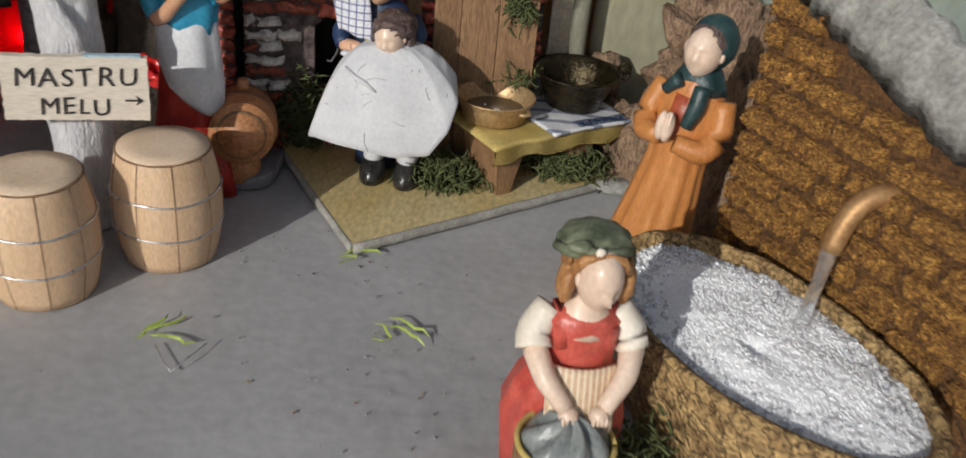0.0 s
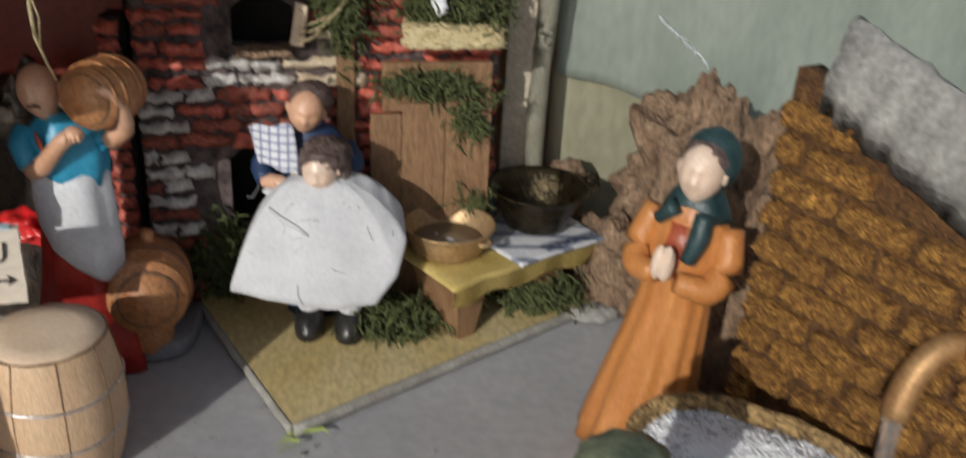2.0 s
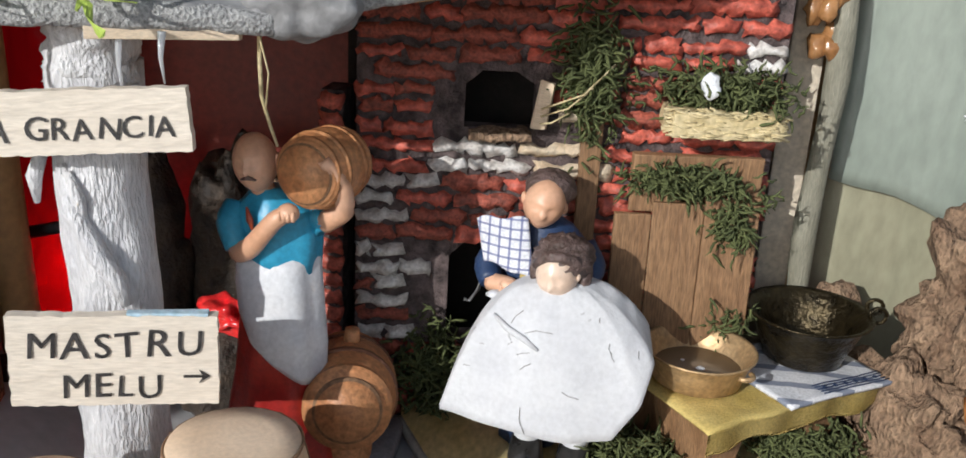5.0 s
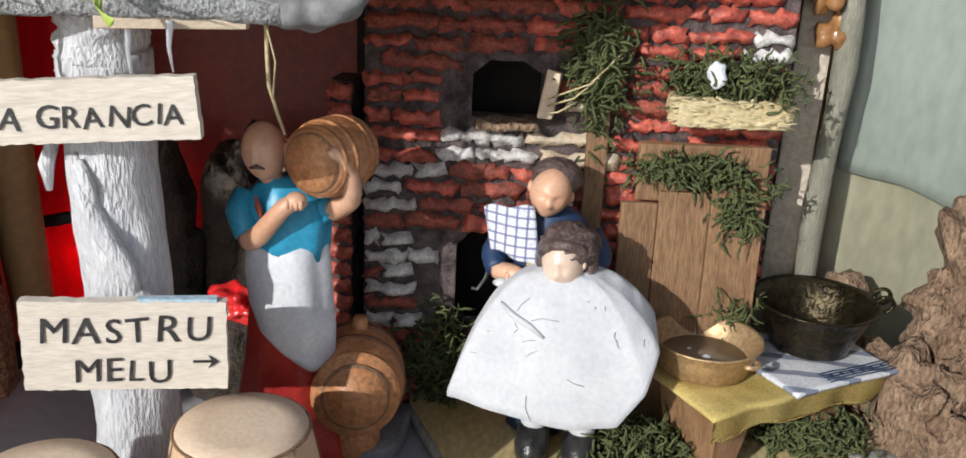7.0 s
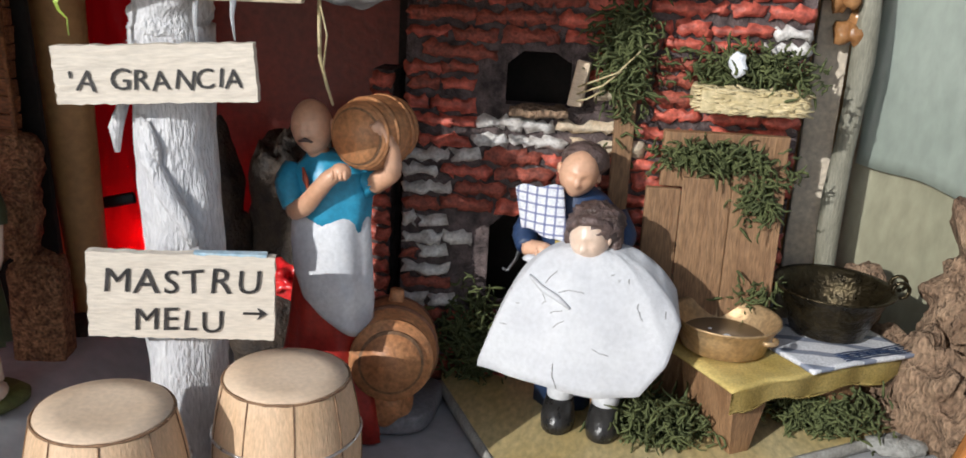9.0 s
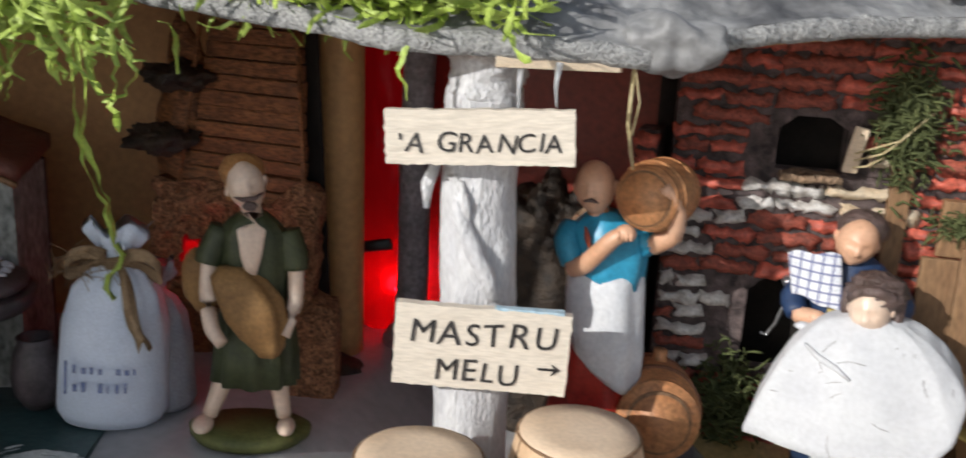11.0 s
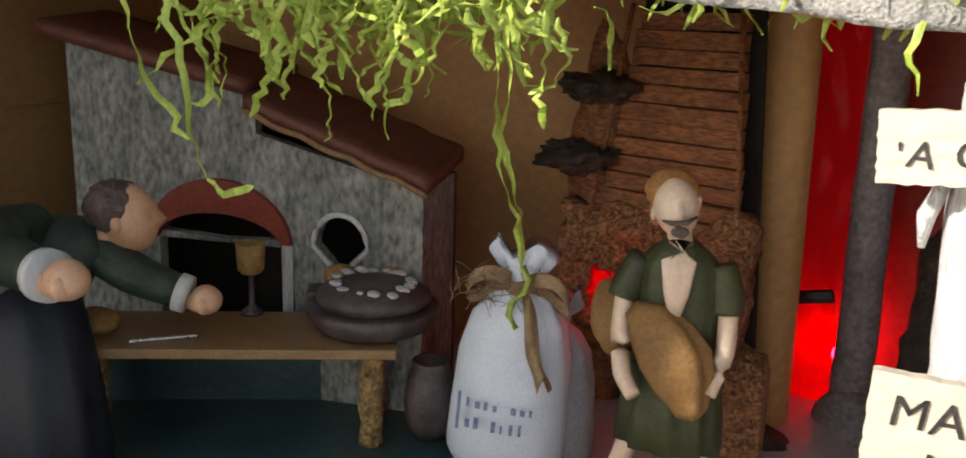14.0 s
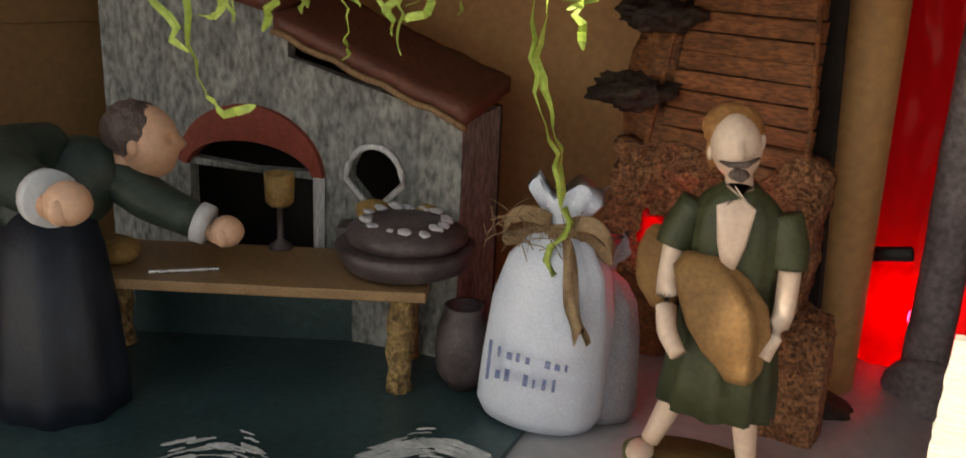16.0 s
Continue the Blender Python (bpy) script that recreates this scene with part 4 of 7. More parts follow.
thing("blue_sheet", Shape("blue_sheet").sheet(30, 14, lambda a, b: Vector((0.005 + 0.062 * a, 0.500 + 0.060 * a + 0.030 * b, 0.2190 + 0.006 * b + 0.004 * noise.noise(Vector((a * 6, b * 3, 4))))), 0.0012), "crumpled grey-blue sheet lying on the roof", "sheet")
box = thing("cardboard_box", None, "plain pale cardboard box standing on the roof", "box")
part("box_side", Shape("card_pale").box((0.073, 0.578, 0.2155), (0.143, 0.65, 0.29), 0.001), box)
part("flap", Shape("card_pale").box((0.068, 0.5745, 0.2158), (0.140, 0.5770, 0.285), 0.0006), box, "pale cardboard front flap")

# ---- walls of the stalls ----
back = thing("wall_stall", Shape("card_red").plate([(-0.245, 0), (-0.098, 0), (-0.098, 0.212), (-0.245, 0.212)], [], 0.004, lambda u, z, d: (u, 0.600 + d + 0.1 * (u + 0.1), z)), "dark red painted cardboard back wall", "wall", kind="structure")
thing("wall_bakery", Shape("card").plate([(0, 0), (0.52, 0), (0.52, 0.26), (0, 0.26)], [], 0.004, lambda u, z, d: (-0.235 - u * 0.89 - d * 0.45, 0.585 - u * 0.45 + d * 0.89, z)), "brown cardboard back wall of the bakery", "wall", kind="structure")
# unseen stretch past u = 0.48 is added to keep sun off the bakery
thing("wall_side", Shape("card_shaded").plate([(0, 0), (0.62, 0), (0.62, 0.395), (0.54, 0.395), (0.48, 0.39), (0.48, 0.55), (0, 0.55)], [], 0.006, lambda u, z, d: (-0.535 - d, 0.47 - u, z)), "cardboard side wall coloured as in shade, front stretch added to block sun", "wall", kind="structure")
flaps = Shape("card_shaded")
flaps.box((-0.5345, 0.18, 0.142), (-0.5335, 0.40, 0.27), 0.0005)
thing("wall_flap", flaps, "brown cardboard flap on the side wall", "wall", kind="structure")
thing("wall_rear", Shape("card").plate([(-0.75, -0.03), (0.75, -0.03), (0.75, 0.24), (-0.75, 0.24)], [], 0.006, lambda u, z, d: (u, 0.735 + d, z)), "brown board closing the display behind", "wall", kind="structure")


# grey-green painted board
def board_pt(a, b):
    u, z = 0.118 + 0.50 * a, 0.0 + 0.33 * b
    p = Vector((u, 0.600 + 0.10 * (u - 0.12), z))
    p.y += 0.003 * noise.noise(Vector((u * 14, z * 9, 0)))
    return p


thing("backdrop", Shape("olive_board").sheet(40, 30, board_pt, (0, 0.006, 0)), "olive stained board behind the display", "backdrop", kind="structure")


def panel_pt(a, b):
    u = 0.1185 + 0.49 * a
    low = 0.115 - 0.30 * (u - 0.118) + 0.004 * noise.noise(Vector((u * 30, 0, 5)))
    z = low + (0.329 - low) * b
    return board_pt((u - 0.118) / 0.50, z / 0.33) + Vector((0, -0.0035, 0))


thing("wall_panel", Shape("green_board").sheet(60, 30, panel_pt, (0, 0.002, 0)), "grey-green painted sheet with pale streaks on the board", "panel", kind="structure")
g = Shape("cotton")
for i in range(60):
    t = i / 60
    p = (0.174 + 0.034 * t + rnd.gauss(0, 0.0004), 0.6005 + 0.0034 * t, 0.147 - 0.027 * t + rnd.gauss(0, 0.0005))
    g.ball(p, (rnd.uniform(0.0004, 0.0009), 0.0016, 0.0005), 6, 4)
for i in range(30):
    p = (0.138 + rnd.gauss(0, 0.012), 0.6, 0.205 + rnd.gauss(0, 0.010))
    g.ball(p, 0.0005, 5, 4)
thing("paint_spatter", g, "white paint specks on the green board", "paint specks", kind="stuff")

# stick and beige strip at the wall's end
st = thing("upright_stick", None, "grey-green round stick beside the brick wall", "stick")
part("stick", Shape("stick").tube([(0.1085 + 0.0012 * math.sin(k), 0.577, 0.0 + 0.0205 * k) for k in range(11)], [0.0052 + 0.0005 * math.sin(k * 1.7) for k in range(11)], 12), st)
part("strip", Shape("beige").box((0.0895, 0.584, 0.0), (0.1045, 0.589, 0.206), 0.001, 0.0006), st, "beige painted strip of wood")
for i in range(7):
    g = Shape("glue").ball((0.099 + rnd.gauss(0, 0.005), 0.574 + rnd.gauss(0, 0.003), 0.190 + rnd.gauss(0, 0.008)), (0.005, 0.004, 0.006), 12, 8, 0.6, 260, i)
    thing("glue_lump", g, "glossy amber glue lump under the roof's end", "glue", group="glue lumps")


# ---- cork bark logs and rocks ----
def rock(name, label, c, r, key, rough=0.5, freq=55, seed=0, seg=40, rows=26, category="rock", tilt=(0, 0, 0), boxy=1.0):
    s = Shape(key)
    rr = Vector(r)
    rings = []
    turn = Euler([radians(x) for x in tilt]).to_matrix()
    for i in range(rows + 1):
        b = max(min(math.pi * (i / rows - 0.5), 1.52), -1.52)
        ring = []
        for j in range(seg):
            a = 2 * math.pi * j / seg
            d = Vector((math.cos(b) * math.cos(a), math.cos(b) * math.sin(a), math.sin(b)))
            if boxy != 1:
                d = Vector([math.copysign(abs(v) ** boxy, v) for v in d])
            p = Vector((d.x * rr.x, d.y * rr.y, d.z * rr.z))
            q = p * freq + Vector((seed * 3.1, seed, -seed))
            g = noise.noise(q) * 0.6 + noise.noise(q * 2.3) * 0.35 - abs(noise.noise(q * 1.2 + Vector((9, 9, 9)))) * 0.5 + noise.noise(q * 6) * 0.14
            p = turn @ (p * (1 + rough * g)) + Vector(c)
            p.z = max(p.z, 0.0005)
            ring.append(p)
        rings.append(ring)
    s.rings(rings)
    return thing(name, s, label, category)


rock("cork_rock", "large brown cork bark rock against the green board", (0.192, 0.552, 0.062), (0.044, 0.026, 0.060), "bark", 0.62, 42, 1, 90, 64)
rock("cork_rock", "brown cork bark rock behind the praying figure", (0.197, 0.470, 0.050), (0.022, 0.030, 0.080), "bark", 0.5, 52, 2, 72, 54)
rock("cork_log", "split brown cork log lying by the bench", (0.152, 0.538, 0.022), (0.017, 0.040, 0.030), "bark", 0.6, 60, 3, 64, 44, "log", (10, 0, 35))
rock("cork_log", "brown cork log end behind the pot", (0.128, 0.583, 0.050), (0.014, 0.010, 0.018), "bark", 0.4, 90, 4, 30, 20, "log")
rock("grey_rock", "small grey stone in the shade of the bench", (0.140, 0.522, 0.004), (0.014, 0.008, 0.005), "stone", 0.4, 90, 5, 24, 16)

# ---- cork brick fountain ----
CD = Vector((0.47, -0.88, 0)).normalized()     # along the wall, towards the viewer
CN = Vector((-0.88, -0.47, 0)).normalized()    # out of the wall
C0 = Vector((0.1755, 0.4035, 0))


def on_cork(u, z, off=0.0):
    return C0 + CD * u + CN * off + Vector((0, 0, z))


fountain = thing("wall_fountain", None, "cork brick fountain wall with coarse golden bricks", "wall", kind="structure")
part("joint_bed", Shape("cork_dark").sheet(80, 60, lambda a, b: on_cork(0.26 * a, b * (0.1765 - 0.088 * a), 0.0008 * noise.noise(Vector((a * 60, b * 45, 1)))), tuple(-CN * 0.012)), fountain, "dark cork joints")
cap = Shape("stone").sheet(60, 12, lambda a, b: on_cork(0.016 + 0.25 * a, 0.178 - 0.081 * a + 0.020 * math.sin(math.pi * min(b * 1.3, 1)) + 0.003 * noise.noise(Vector((a * 30, b * 7, 2))), 0.005 - 0.026 * b + 0.003 * noise.noise(Vector((a * 40, b * 5, 9)))), 0.012)
part("coping", cap, fountain, "rough grey stone coping")


CORKS = {}


def cork_mesh(w, variant):
    k = (round(w, 3), variant)
    if k not in CORKS:
        s = Shape("cork")
        nx, nz, h, d = max(8, int(w / 0.0010)), 9, 0.0094, 0.0056
        v = []
        for i in range(nx + 1):
            for j in range(nz + 1):
                x, z = -w / 2 + w * i / nx, -h / 2 + h * j / nz
                q = Vector((x * 420 + variant * 17.3, z * 420, w * 500))
                e = (i in (0, nx)) or (j in (0, nz))
                y = -(d * (0.35 if e else 1.0) + 0.0019 * noise.noise(q) + 0.0016 * noise.noise(q * 2.6))
                if e:
                    x += 0.0012 * noise.noise(q + Vector((3, 3, 3)))
                    z += 0.0012 * noise.noise(q + Vector((8, 1, 3)))
                v.append((x, y, z))
        kz = nz + 1
        f = [(i * kz + j, (i + 1) * kz + j, (i + 1) * kz + j + 1, i * kz + j + 1) for i in range(nx) for j in range(nz)]
        rim_i = [i * kz for i in range(nx + 1)] + [nx * kz + j for j in range(1, kz)] + [i * kz + nz for i in range(nx - 1, -1, -1)] + [j for j in range(nz - 1, 0, -1)]
        n = len(v)
        v += [(v[r][0], 0.0015, v[r][2]) for r in rim_i]
        f += [(rim_i[i], n + i, n + (i + 1) % len(rim_i), rim_i[(i + 1) % len(rim_i)]) for i in range(len(rim_i))]
        s.raw(v, f, True)
        CORKS[k] = s.mesh("brick")
    return CORKS[k]


def lay_cork_bricks():
    turn = Matrix.Rotation(math.atan2(CD.y, CD.x), 4, 'Z')
    row = 0.0128
    for r in range(15):
        z = row * (r + 0.5)
        u = -0.018 * (r % 2) + rnd.uniform(-0.003, 0.003)
        while u < 0.25:
            w = rnd.choice((0.026, 0.029, 0.032))
            c = u + w / 2
            u += w + 0.0052
            lo = max(c - w / 2, 0.0005)
            if c + w / 2 - lo < 0.008:
                continue
            w2 = round(c + w / 2 - lo, 3)
            c = lo + w2 / 2
            if z > 0.1755 - 0.095 * (c + w2 / 2) / 0.26 or (z < 0.045 and c > 0.03):
                continue
            o = part("brick", cork_mesh(w2, rnd.randrange(4)), fountain)
            o.matrix_basis = Matrix.Translation(on_cork(c, z + rnd.gauss(0, 0.0004), 0.0)) @ turn @ Matrix.Rotation(rnd.gauss(0, 0.02), 4, 'Y')


# tap with water
TIP, ROOT = Vector((0.1970, 0.3245, 0.0860)), Vector((0.2165, 0.3290, 0.1105))
tap = thing("water_tap", None, "bent dull copper water spout in the cork wall", "tap")
pm = Vector((0.2010, 0.3280, 0.1120))
pipe = []
for i in range(15):
    t = i / 14
    pipe.append(ROOT * (1 - t) ** 2 + pm * 2 * t * (1 - t) + TIP * t * t)
part("pipe", Shape("copper").tube([ROOT - CN * 0.01] + pipe, 0.0047, 16, ref=tuple(CD)), tap)
part("collar", Shape("cork_dark").tube([ROOT - CN * 0.003, ROOT + CN * 0.0008], 0.0066, 14), tap, "dark collar at the wall")
SPLASH = Vector((0.1875, 0.3060, 0.0582))
jet = [TIP.lerp(SPLASH, k / 8) + Vector((0, 0, 0.006 * (k / 8) * (1 - k / 8))) for k in range(9)]
thing("water_stream", Shape("stream").tube(jet, [0.0036, 0.0032, 0.0029, 0.0027, 0.0026, 0.0025, 0.0025, 0.0026, 0.0028], 12), "clear water stream falling from the spout into the foam", "water")

# basin cut from a log, with foam
BC = Vector((0.1705, 0.2990, 0))


def basin_edge(a, grow=0.0):
    """The rim's outline at the angle a, long axis along the cork wall."""
    la, sa = 0.0740 + grow, 0.0435 + grow
    w = 1 + 0.04 * math.sin(2 * a + 0.5) + 0.02 * math.sin(3 * a)
    return BC + CD * la * math.cos(a) * w - CN * sa * math.sin(a) * w


basin = thing("log_basin", None, "round washing basin cut from a cork bark log", "basin")
rings = []
N = 72
for z, grow, rough in ((0.0, -0.012, 0.003), (0.012, -0.008, 0.003), (0.024, -0.004, 0.003), (0.036, 0.000, 0.003), (0.048, 0.002, 0.0022), (0.055, 0.0028, 0.0016), (0.0605, 0.0030, 0.0010), (0.0620, 0.0015, 0.0006), (0.0615, -0.0012, 0.0004), (0.056, -0.0022, 0), (0.044, -0.004, 0), (0.030, -0.010, 0)):
    ring = []
    for j in range(N):
        a = 2 * math.pi * j / N
        p = basin_edge(a, grow)
        q = Vector((p.x, p.y, z))
        n = noise.noise(q * 110) + 0.6 * noise.noise(q * 260)
        ring.append(basin_edge(a, grow + rough * n) + Vector((0, 0, z + (0.0012 * noise.noise(q * 90) if z > 0.06 else 0))))
    rings.append(ring)
bs = Shape("bark_cracked").rings(rings)
part("log_shell", bs, basin)


def foam_pt(a, b):
    ang = 2 * math.pi * a
    p = BC.lerp(basin_edge(ang, -0.0022), b)
    r = math.hypot(p.x - 0.1665, p.y - 0.2900)
    mound = 0.0050 * (1 - b ** 2.2)
    z = 0.0560 + mound + 0.0016 * noise.noise(p * 60) + 0.0007 * noise.noise(p * 190) + 0.0004 * noise.noise(p * 520) - 0.0065 * math.exp(-(r / 0.0042) ** 2)
    return Vector((p.x, p.y, z))


foam = thing("soap_foam", None, "white bubbly soap foam filling the log basin", "foam", kind="stuff")
part("foam_surface", Shape("foam").sheet(220, 70, foam_pt), foam)
g = Shape("bubble")
for i in range(900):
    ang, b = rnd.random() * 2 * math.pi, 1 - 0.30 * rnd.random() ** 1.6
    p = foam_pt(ang / (2 * math.pi), b * 0.985)
    r = rnd.choice((0.0004, 0.0005, 0.0007, 0.0009, 0.0013))
    g.ball(p + Vector((0, 0, r * 0.35)), r, 8, 6)
w = Shape("foam")
for i in range(8500):
    ang, b = rnd.random() * 2 * math.pi, math.sqrt(rnd.random()) * 0.97
    p = foam_pt(ang / (2 * math.pi), b)
    r = rnd.choice((0.0002, 0.00025, 0.0003, 0.0004, 0.0006))
    w.ball(p + Vector((0, 0, r * 0.15)), r, 5, 3)
part("froth", w, foam, "white froth grains", kind="stuff")
part("bubbles", g, foam, "small clear soap bubbles", kind="stuff")
rock("grey_rock", "rough grey stone beside the basin's foot", (0.128, 0.240, 0.006), (0.016, 0.016, 0.012), "stone", 0.4, 70, 8, 30, 20)


# ---- sign post ----
post = thing("sign_post", None, "white plastered tree-trunk post carrying two wooden signs", "post")


def trunk(base, top, r, key, seed, rows=44, seg=36, lump=0.14):
    s = Shape(key)
    rings = []
    for i in range(rows + 1):
        t = i / rows
        c = along(base, top, t)
        ring = []
        for j in range(seg):
            a = 2 * math.pi * j / seg
            q = Vector((math.cos(a) * 1.3, math.sin(a) * 1.3, t * 4.5 + seed))
            g = 1 + lump * noise.noise(q) + lump * 0.45 * noise.noise(q * 3) + lump * 0.22 * noise.noise(Vector((q.x * 8, q.y * 8, q.z * 4)))
            ring.append(c + Vector((math.cos(a) * r * g, math.sin(a) * r * g, 0)))
        rings.append(ring)
    return s.rings(rings)


part("trunk", trunk((-0.146, 0.4265, 0.0), (-0.148, 0.4265, 0.176), 0.0148, "white_paint", 2.0), post)
part("trunk_top", trunk((-0.148, 0.4250, 0.170), (-0.1465, 0.4245, 0.197), 0.0138, "white_paint", 9.0, 16, 30, 0.22), post, "lumpy white plaster top")
fold = Shape("white_paint")
fold.tube([(-0.1530, 0.4120, 0.146), (-0.1500, 0.4105, 0.132), (-0.1430, 0.4105, 0.118), (-0.1375, 0.4120, 0.108), (-0.1355, 0.4130, 0.100)], [0.002, 0.0034, 0.0036, 0.0032, 0.0018], 10)
fold.tube([(-0.1610, 0.4160, 0.150), (-0.1645, 0.4150, 0.140), (-0.1650, 0.4160, 0.131)], [0.002, 0.0026, 0.001], 8)
fold.tube([(-0.1500, 0.4100, 0.144), (-0.1470, 0.4095, 0.136), (-0.1460, 0.4110, 0.126)], [0.0012, 0.0022, 0.001], 8)
part("plaster_fold", fold, post, "stiff white plaster-cloth fold")

def lettering(words, size, spacing, seed, wobble=4.0):
    """Hand-set capitals as one mesh in the x-z plane, centred, facing -y."""
    r = random.Random(seed)
    out = Shape("ink")
    x = 0.0
    for ch in words:
        if ch == " ":
            x += size * 0.35
            continue
        cu = bpy.data.curves.new("letter", "FONT")
        cu.body = ch
        cu.size = size * r.uniform(0.93, 1.06)
        cu.offset = 0.0
        cu.extrude = 0.00012
        cu.resolution_u = 3
        ob = bpy.data.objects.new("letter", cu)
        me = bpy.data.meshes.new_from_object(ob)
        w = max((v.co.x for v in me.vertices), default=0)
        a = radians(r.uniform(-wobble, wobble))
        dz = r.uniform(-0.04, 0.04) * size
        vs = []
        for v in me.vertices:
            px, pz = v.co.x - w / 2, v.co.y
            vs.append((x + w / 2 + px * math.cos(a) - pz * math.sin(a) + 0.10 * pz, -v.co.z, dz + px * math.sin(a) + pz * math.cos(a)))
        out.raw(vs, [tuple(p.vertices) for p in me.polygons], False)
        x += w + size * spacing
        bpy.data.objects.remove(ob)
        bpy.data.meshes.remove(me)
        bpy.data.curves.remove(cu)
    out.v = [(p[0] - x / 2, p[1], p[2]) for p in out.v]
    return out


def sign_board(name, label, w, h, at, cracks):
    s = Shape("sign")
    nx, nz = 34, 12
    r = random.Random(w * 1000)

    def pt(a, b):
        x, z = -w / 2 + w * a, -h / 2 + h * b
        e = 0.0006
        if a in (0, 1):
            x += e * noise.noise(Vector((b * 14, a * 5, w * 90)))
        if b in (0, 1):
            z += e * noise.noise(Vector((a * 20, b * 5, w * 70)))
        return Vector((x, -0.0021 + 0.00025 * noise.noise(Vector((a * 6, b * 40, w * 50))), z))

    s.sheet(nx, nz, pt, (0, 0.0042, 0), False)
    sg = thing(name, None, label, "sign", at)
    part("board", s, sg)
    return sg, sg.children[0]


s2, board2 = sign_board("wooden_sign", "pale sawn wooden sign with hand-lettered name and arrow", 0.0640, 0.0315, pose(-0.1370, 0.4062, 0.0838, 0, 1.2, 17.5), 0)
t = lettering("MASTRU", 0.0132, 0.10, 3, 6.0)
t.v = [(p[0] + 0.0005, p[1] - 0.0026, p[2] + 0.0018) for p in t.v]
part("lettering", t, board2, "black hand lettering")
t = lettering("MELU", 0.0118, 0.10, 5, 6.0)
t.v = [(p[0] - 0.001, p[1] - 0.0026, p[2] - 0.0128) for p in t.v]
part("lettering", t, board2, "black hand lettering")
ar = Shape("ink")
ar.box((0.0210, -0.0029, -0.0058), (0.0285, -0.0024, -0.0050))
ar.raw([(0.0260, -0.0029, -0.0032), (0.0292, -0.0029, -0.0054), (0.0258, -0.0029, -0.0078), (0.0272, -0.0029, -0.0054), (0.0260, -0.0024, -0.0032), (0.0292, -0.0024, -0.0054), (0.0258, -0.0024, -0.0078), (0.0272, -0.0024, -0.0054)], [(0, 1, 3), (1, 2, 3), (4, 7, 5), (5, 7, 6), (0, 4, 5, 1), (1, 5, 6, 2), (2, 6, 7, 3), (3, 7, 4, 0)], False)
part("arrow", ar, board2, "black painted arrow")
part("paint_smear", Shape("pale_blue").box((0.004, -0.0018, 0.0150), (0.029, 0.0018, 0.0166), 0.0004, 0.0003), s2, "pale blue paint on the top edge")
s1, board1 = sign_board("wooden_sign", "pale sawn wooden sign with hand-lettered name at the post's top", 0.0655, 0.0190, pose(-0.1410, 0.4028, 0.1622, 0, -4.0, 11.5), 0)
t = lettering("'A GRANCIA", 0.0096, 0.08, 8, 7.0)
t.v = [(p[0] + 0.0005, p[1] - 0.0026, p[2] - 0.0048) for p in t.v]
part("lettering", t, board1, "black hand lettering")


# ---- pale barrels ----
def barrel(x, y, h, r, turn, seed, label):
    b = thing("wooden_barrel", None, label, "barrel", pose(x, y, 0.0, 0, 0, turn), group="pale wooden barrels")
    n = 13
    seg = 40

    def rad(t):
        return r * (0.80 + 0.20 * math.sin(math.pi * (0.06 + 0.88 * t)))

    body = Shape("barrel").lathe([(rad(i / n), h * i / n * 0.985) for i in range(n + 1)] + [(rad(1) - 0.001, h)], seg)
    body = part("body", body, b)
    lid = Shape("barrel_top").lathe([(rad(1) - 0.0006, h - 0.0006), (rad(1) - 0.001, h + 0.0006), (rad(1) * 0.6, h + 0.0008), (0.0005, h + 0.0008)], seg)
    part("lid", lid, b, "sawn bare wooden lid")
    part("rim", Shape("seam").tube([((rad(1) - 0.0001) * math.cos(2 * math.pi * k / 40), (rad(1) - 0.0001) * math.sin(2 * math.pi * k / 40), h - 0.0004 + 0.0004 * noise.noise(Vector((k, seed, 0)))) for k in range(41)], [0.0005 + 0.0003 * noise.noise(Vector((k * 0.8, seed, 5))) for k in range(41)], 5), b, "burnt dark rim line")
    for t in (0.34, 0.66):
        part("wire_hoop", Shape("wire").tube([((rad(t) + 0.0003) * math.cos(2 * math.pi * k / 40), (rad(t) + 0.0003) * math.sin(2 * math.pi * k / 40), h * t + 0.0006 * math.sin(k * 0.5 + seed)) for k in range(41)], 0.00055, 6), body, "silver wire hoop")
    for k in range(9):
        a = 2 * math.pi * k / 9 + seed
        part("seam", Shape("seam").tube([((rad(i / 9) + 0.00005) * math.cos(a), (rad(i / 9) + 0.00005) * math.sin(a), h * i / 9) for i in range(10)], 0.00024, 4), body, "burnt stave line")
    return b


barrel(-0.1425, 0.3630, 0.0600, 0.0262, 0, 1.0, "pale wooden toy barrel with wire hoops by the sign post")
barrel(-0.0975, 0.4040, 0.0595, 0.0266, 40, 2.4, "pale wooden toy barrel with wire hoops beside the keg")


# ---- keg on a plinth ----
thing("plinth", Shape("grey_base").rings([[(-0.0900 + w * f * math.copysign(abs(math.cos(a)) ** 0.45, math.cos(a)), 0.4920 + 0.21 * w * f * math.copysign(abs(math.cos(a)) ** 0.45, math.cos(a)) + 0.0215 * f * math.copysign(abs(math.sin(a)) ** 0.45, math.sin(a)), z) for a in [2 * math.pi * k / 48 for k in range(48)]] for w, f, z in ((0.0265, 0.96, 0.0), (0.0265, 1.0, 0.0015), (0.0265, 1.0, 0.0072), (0.0265, 0.97, 0.0088))]), "low grey plinth under the orange keg", "plinth")


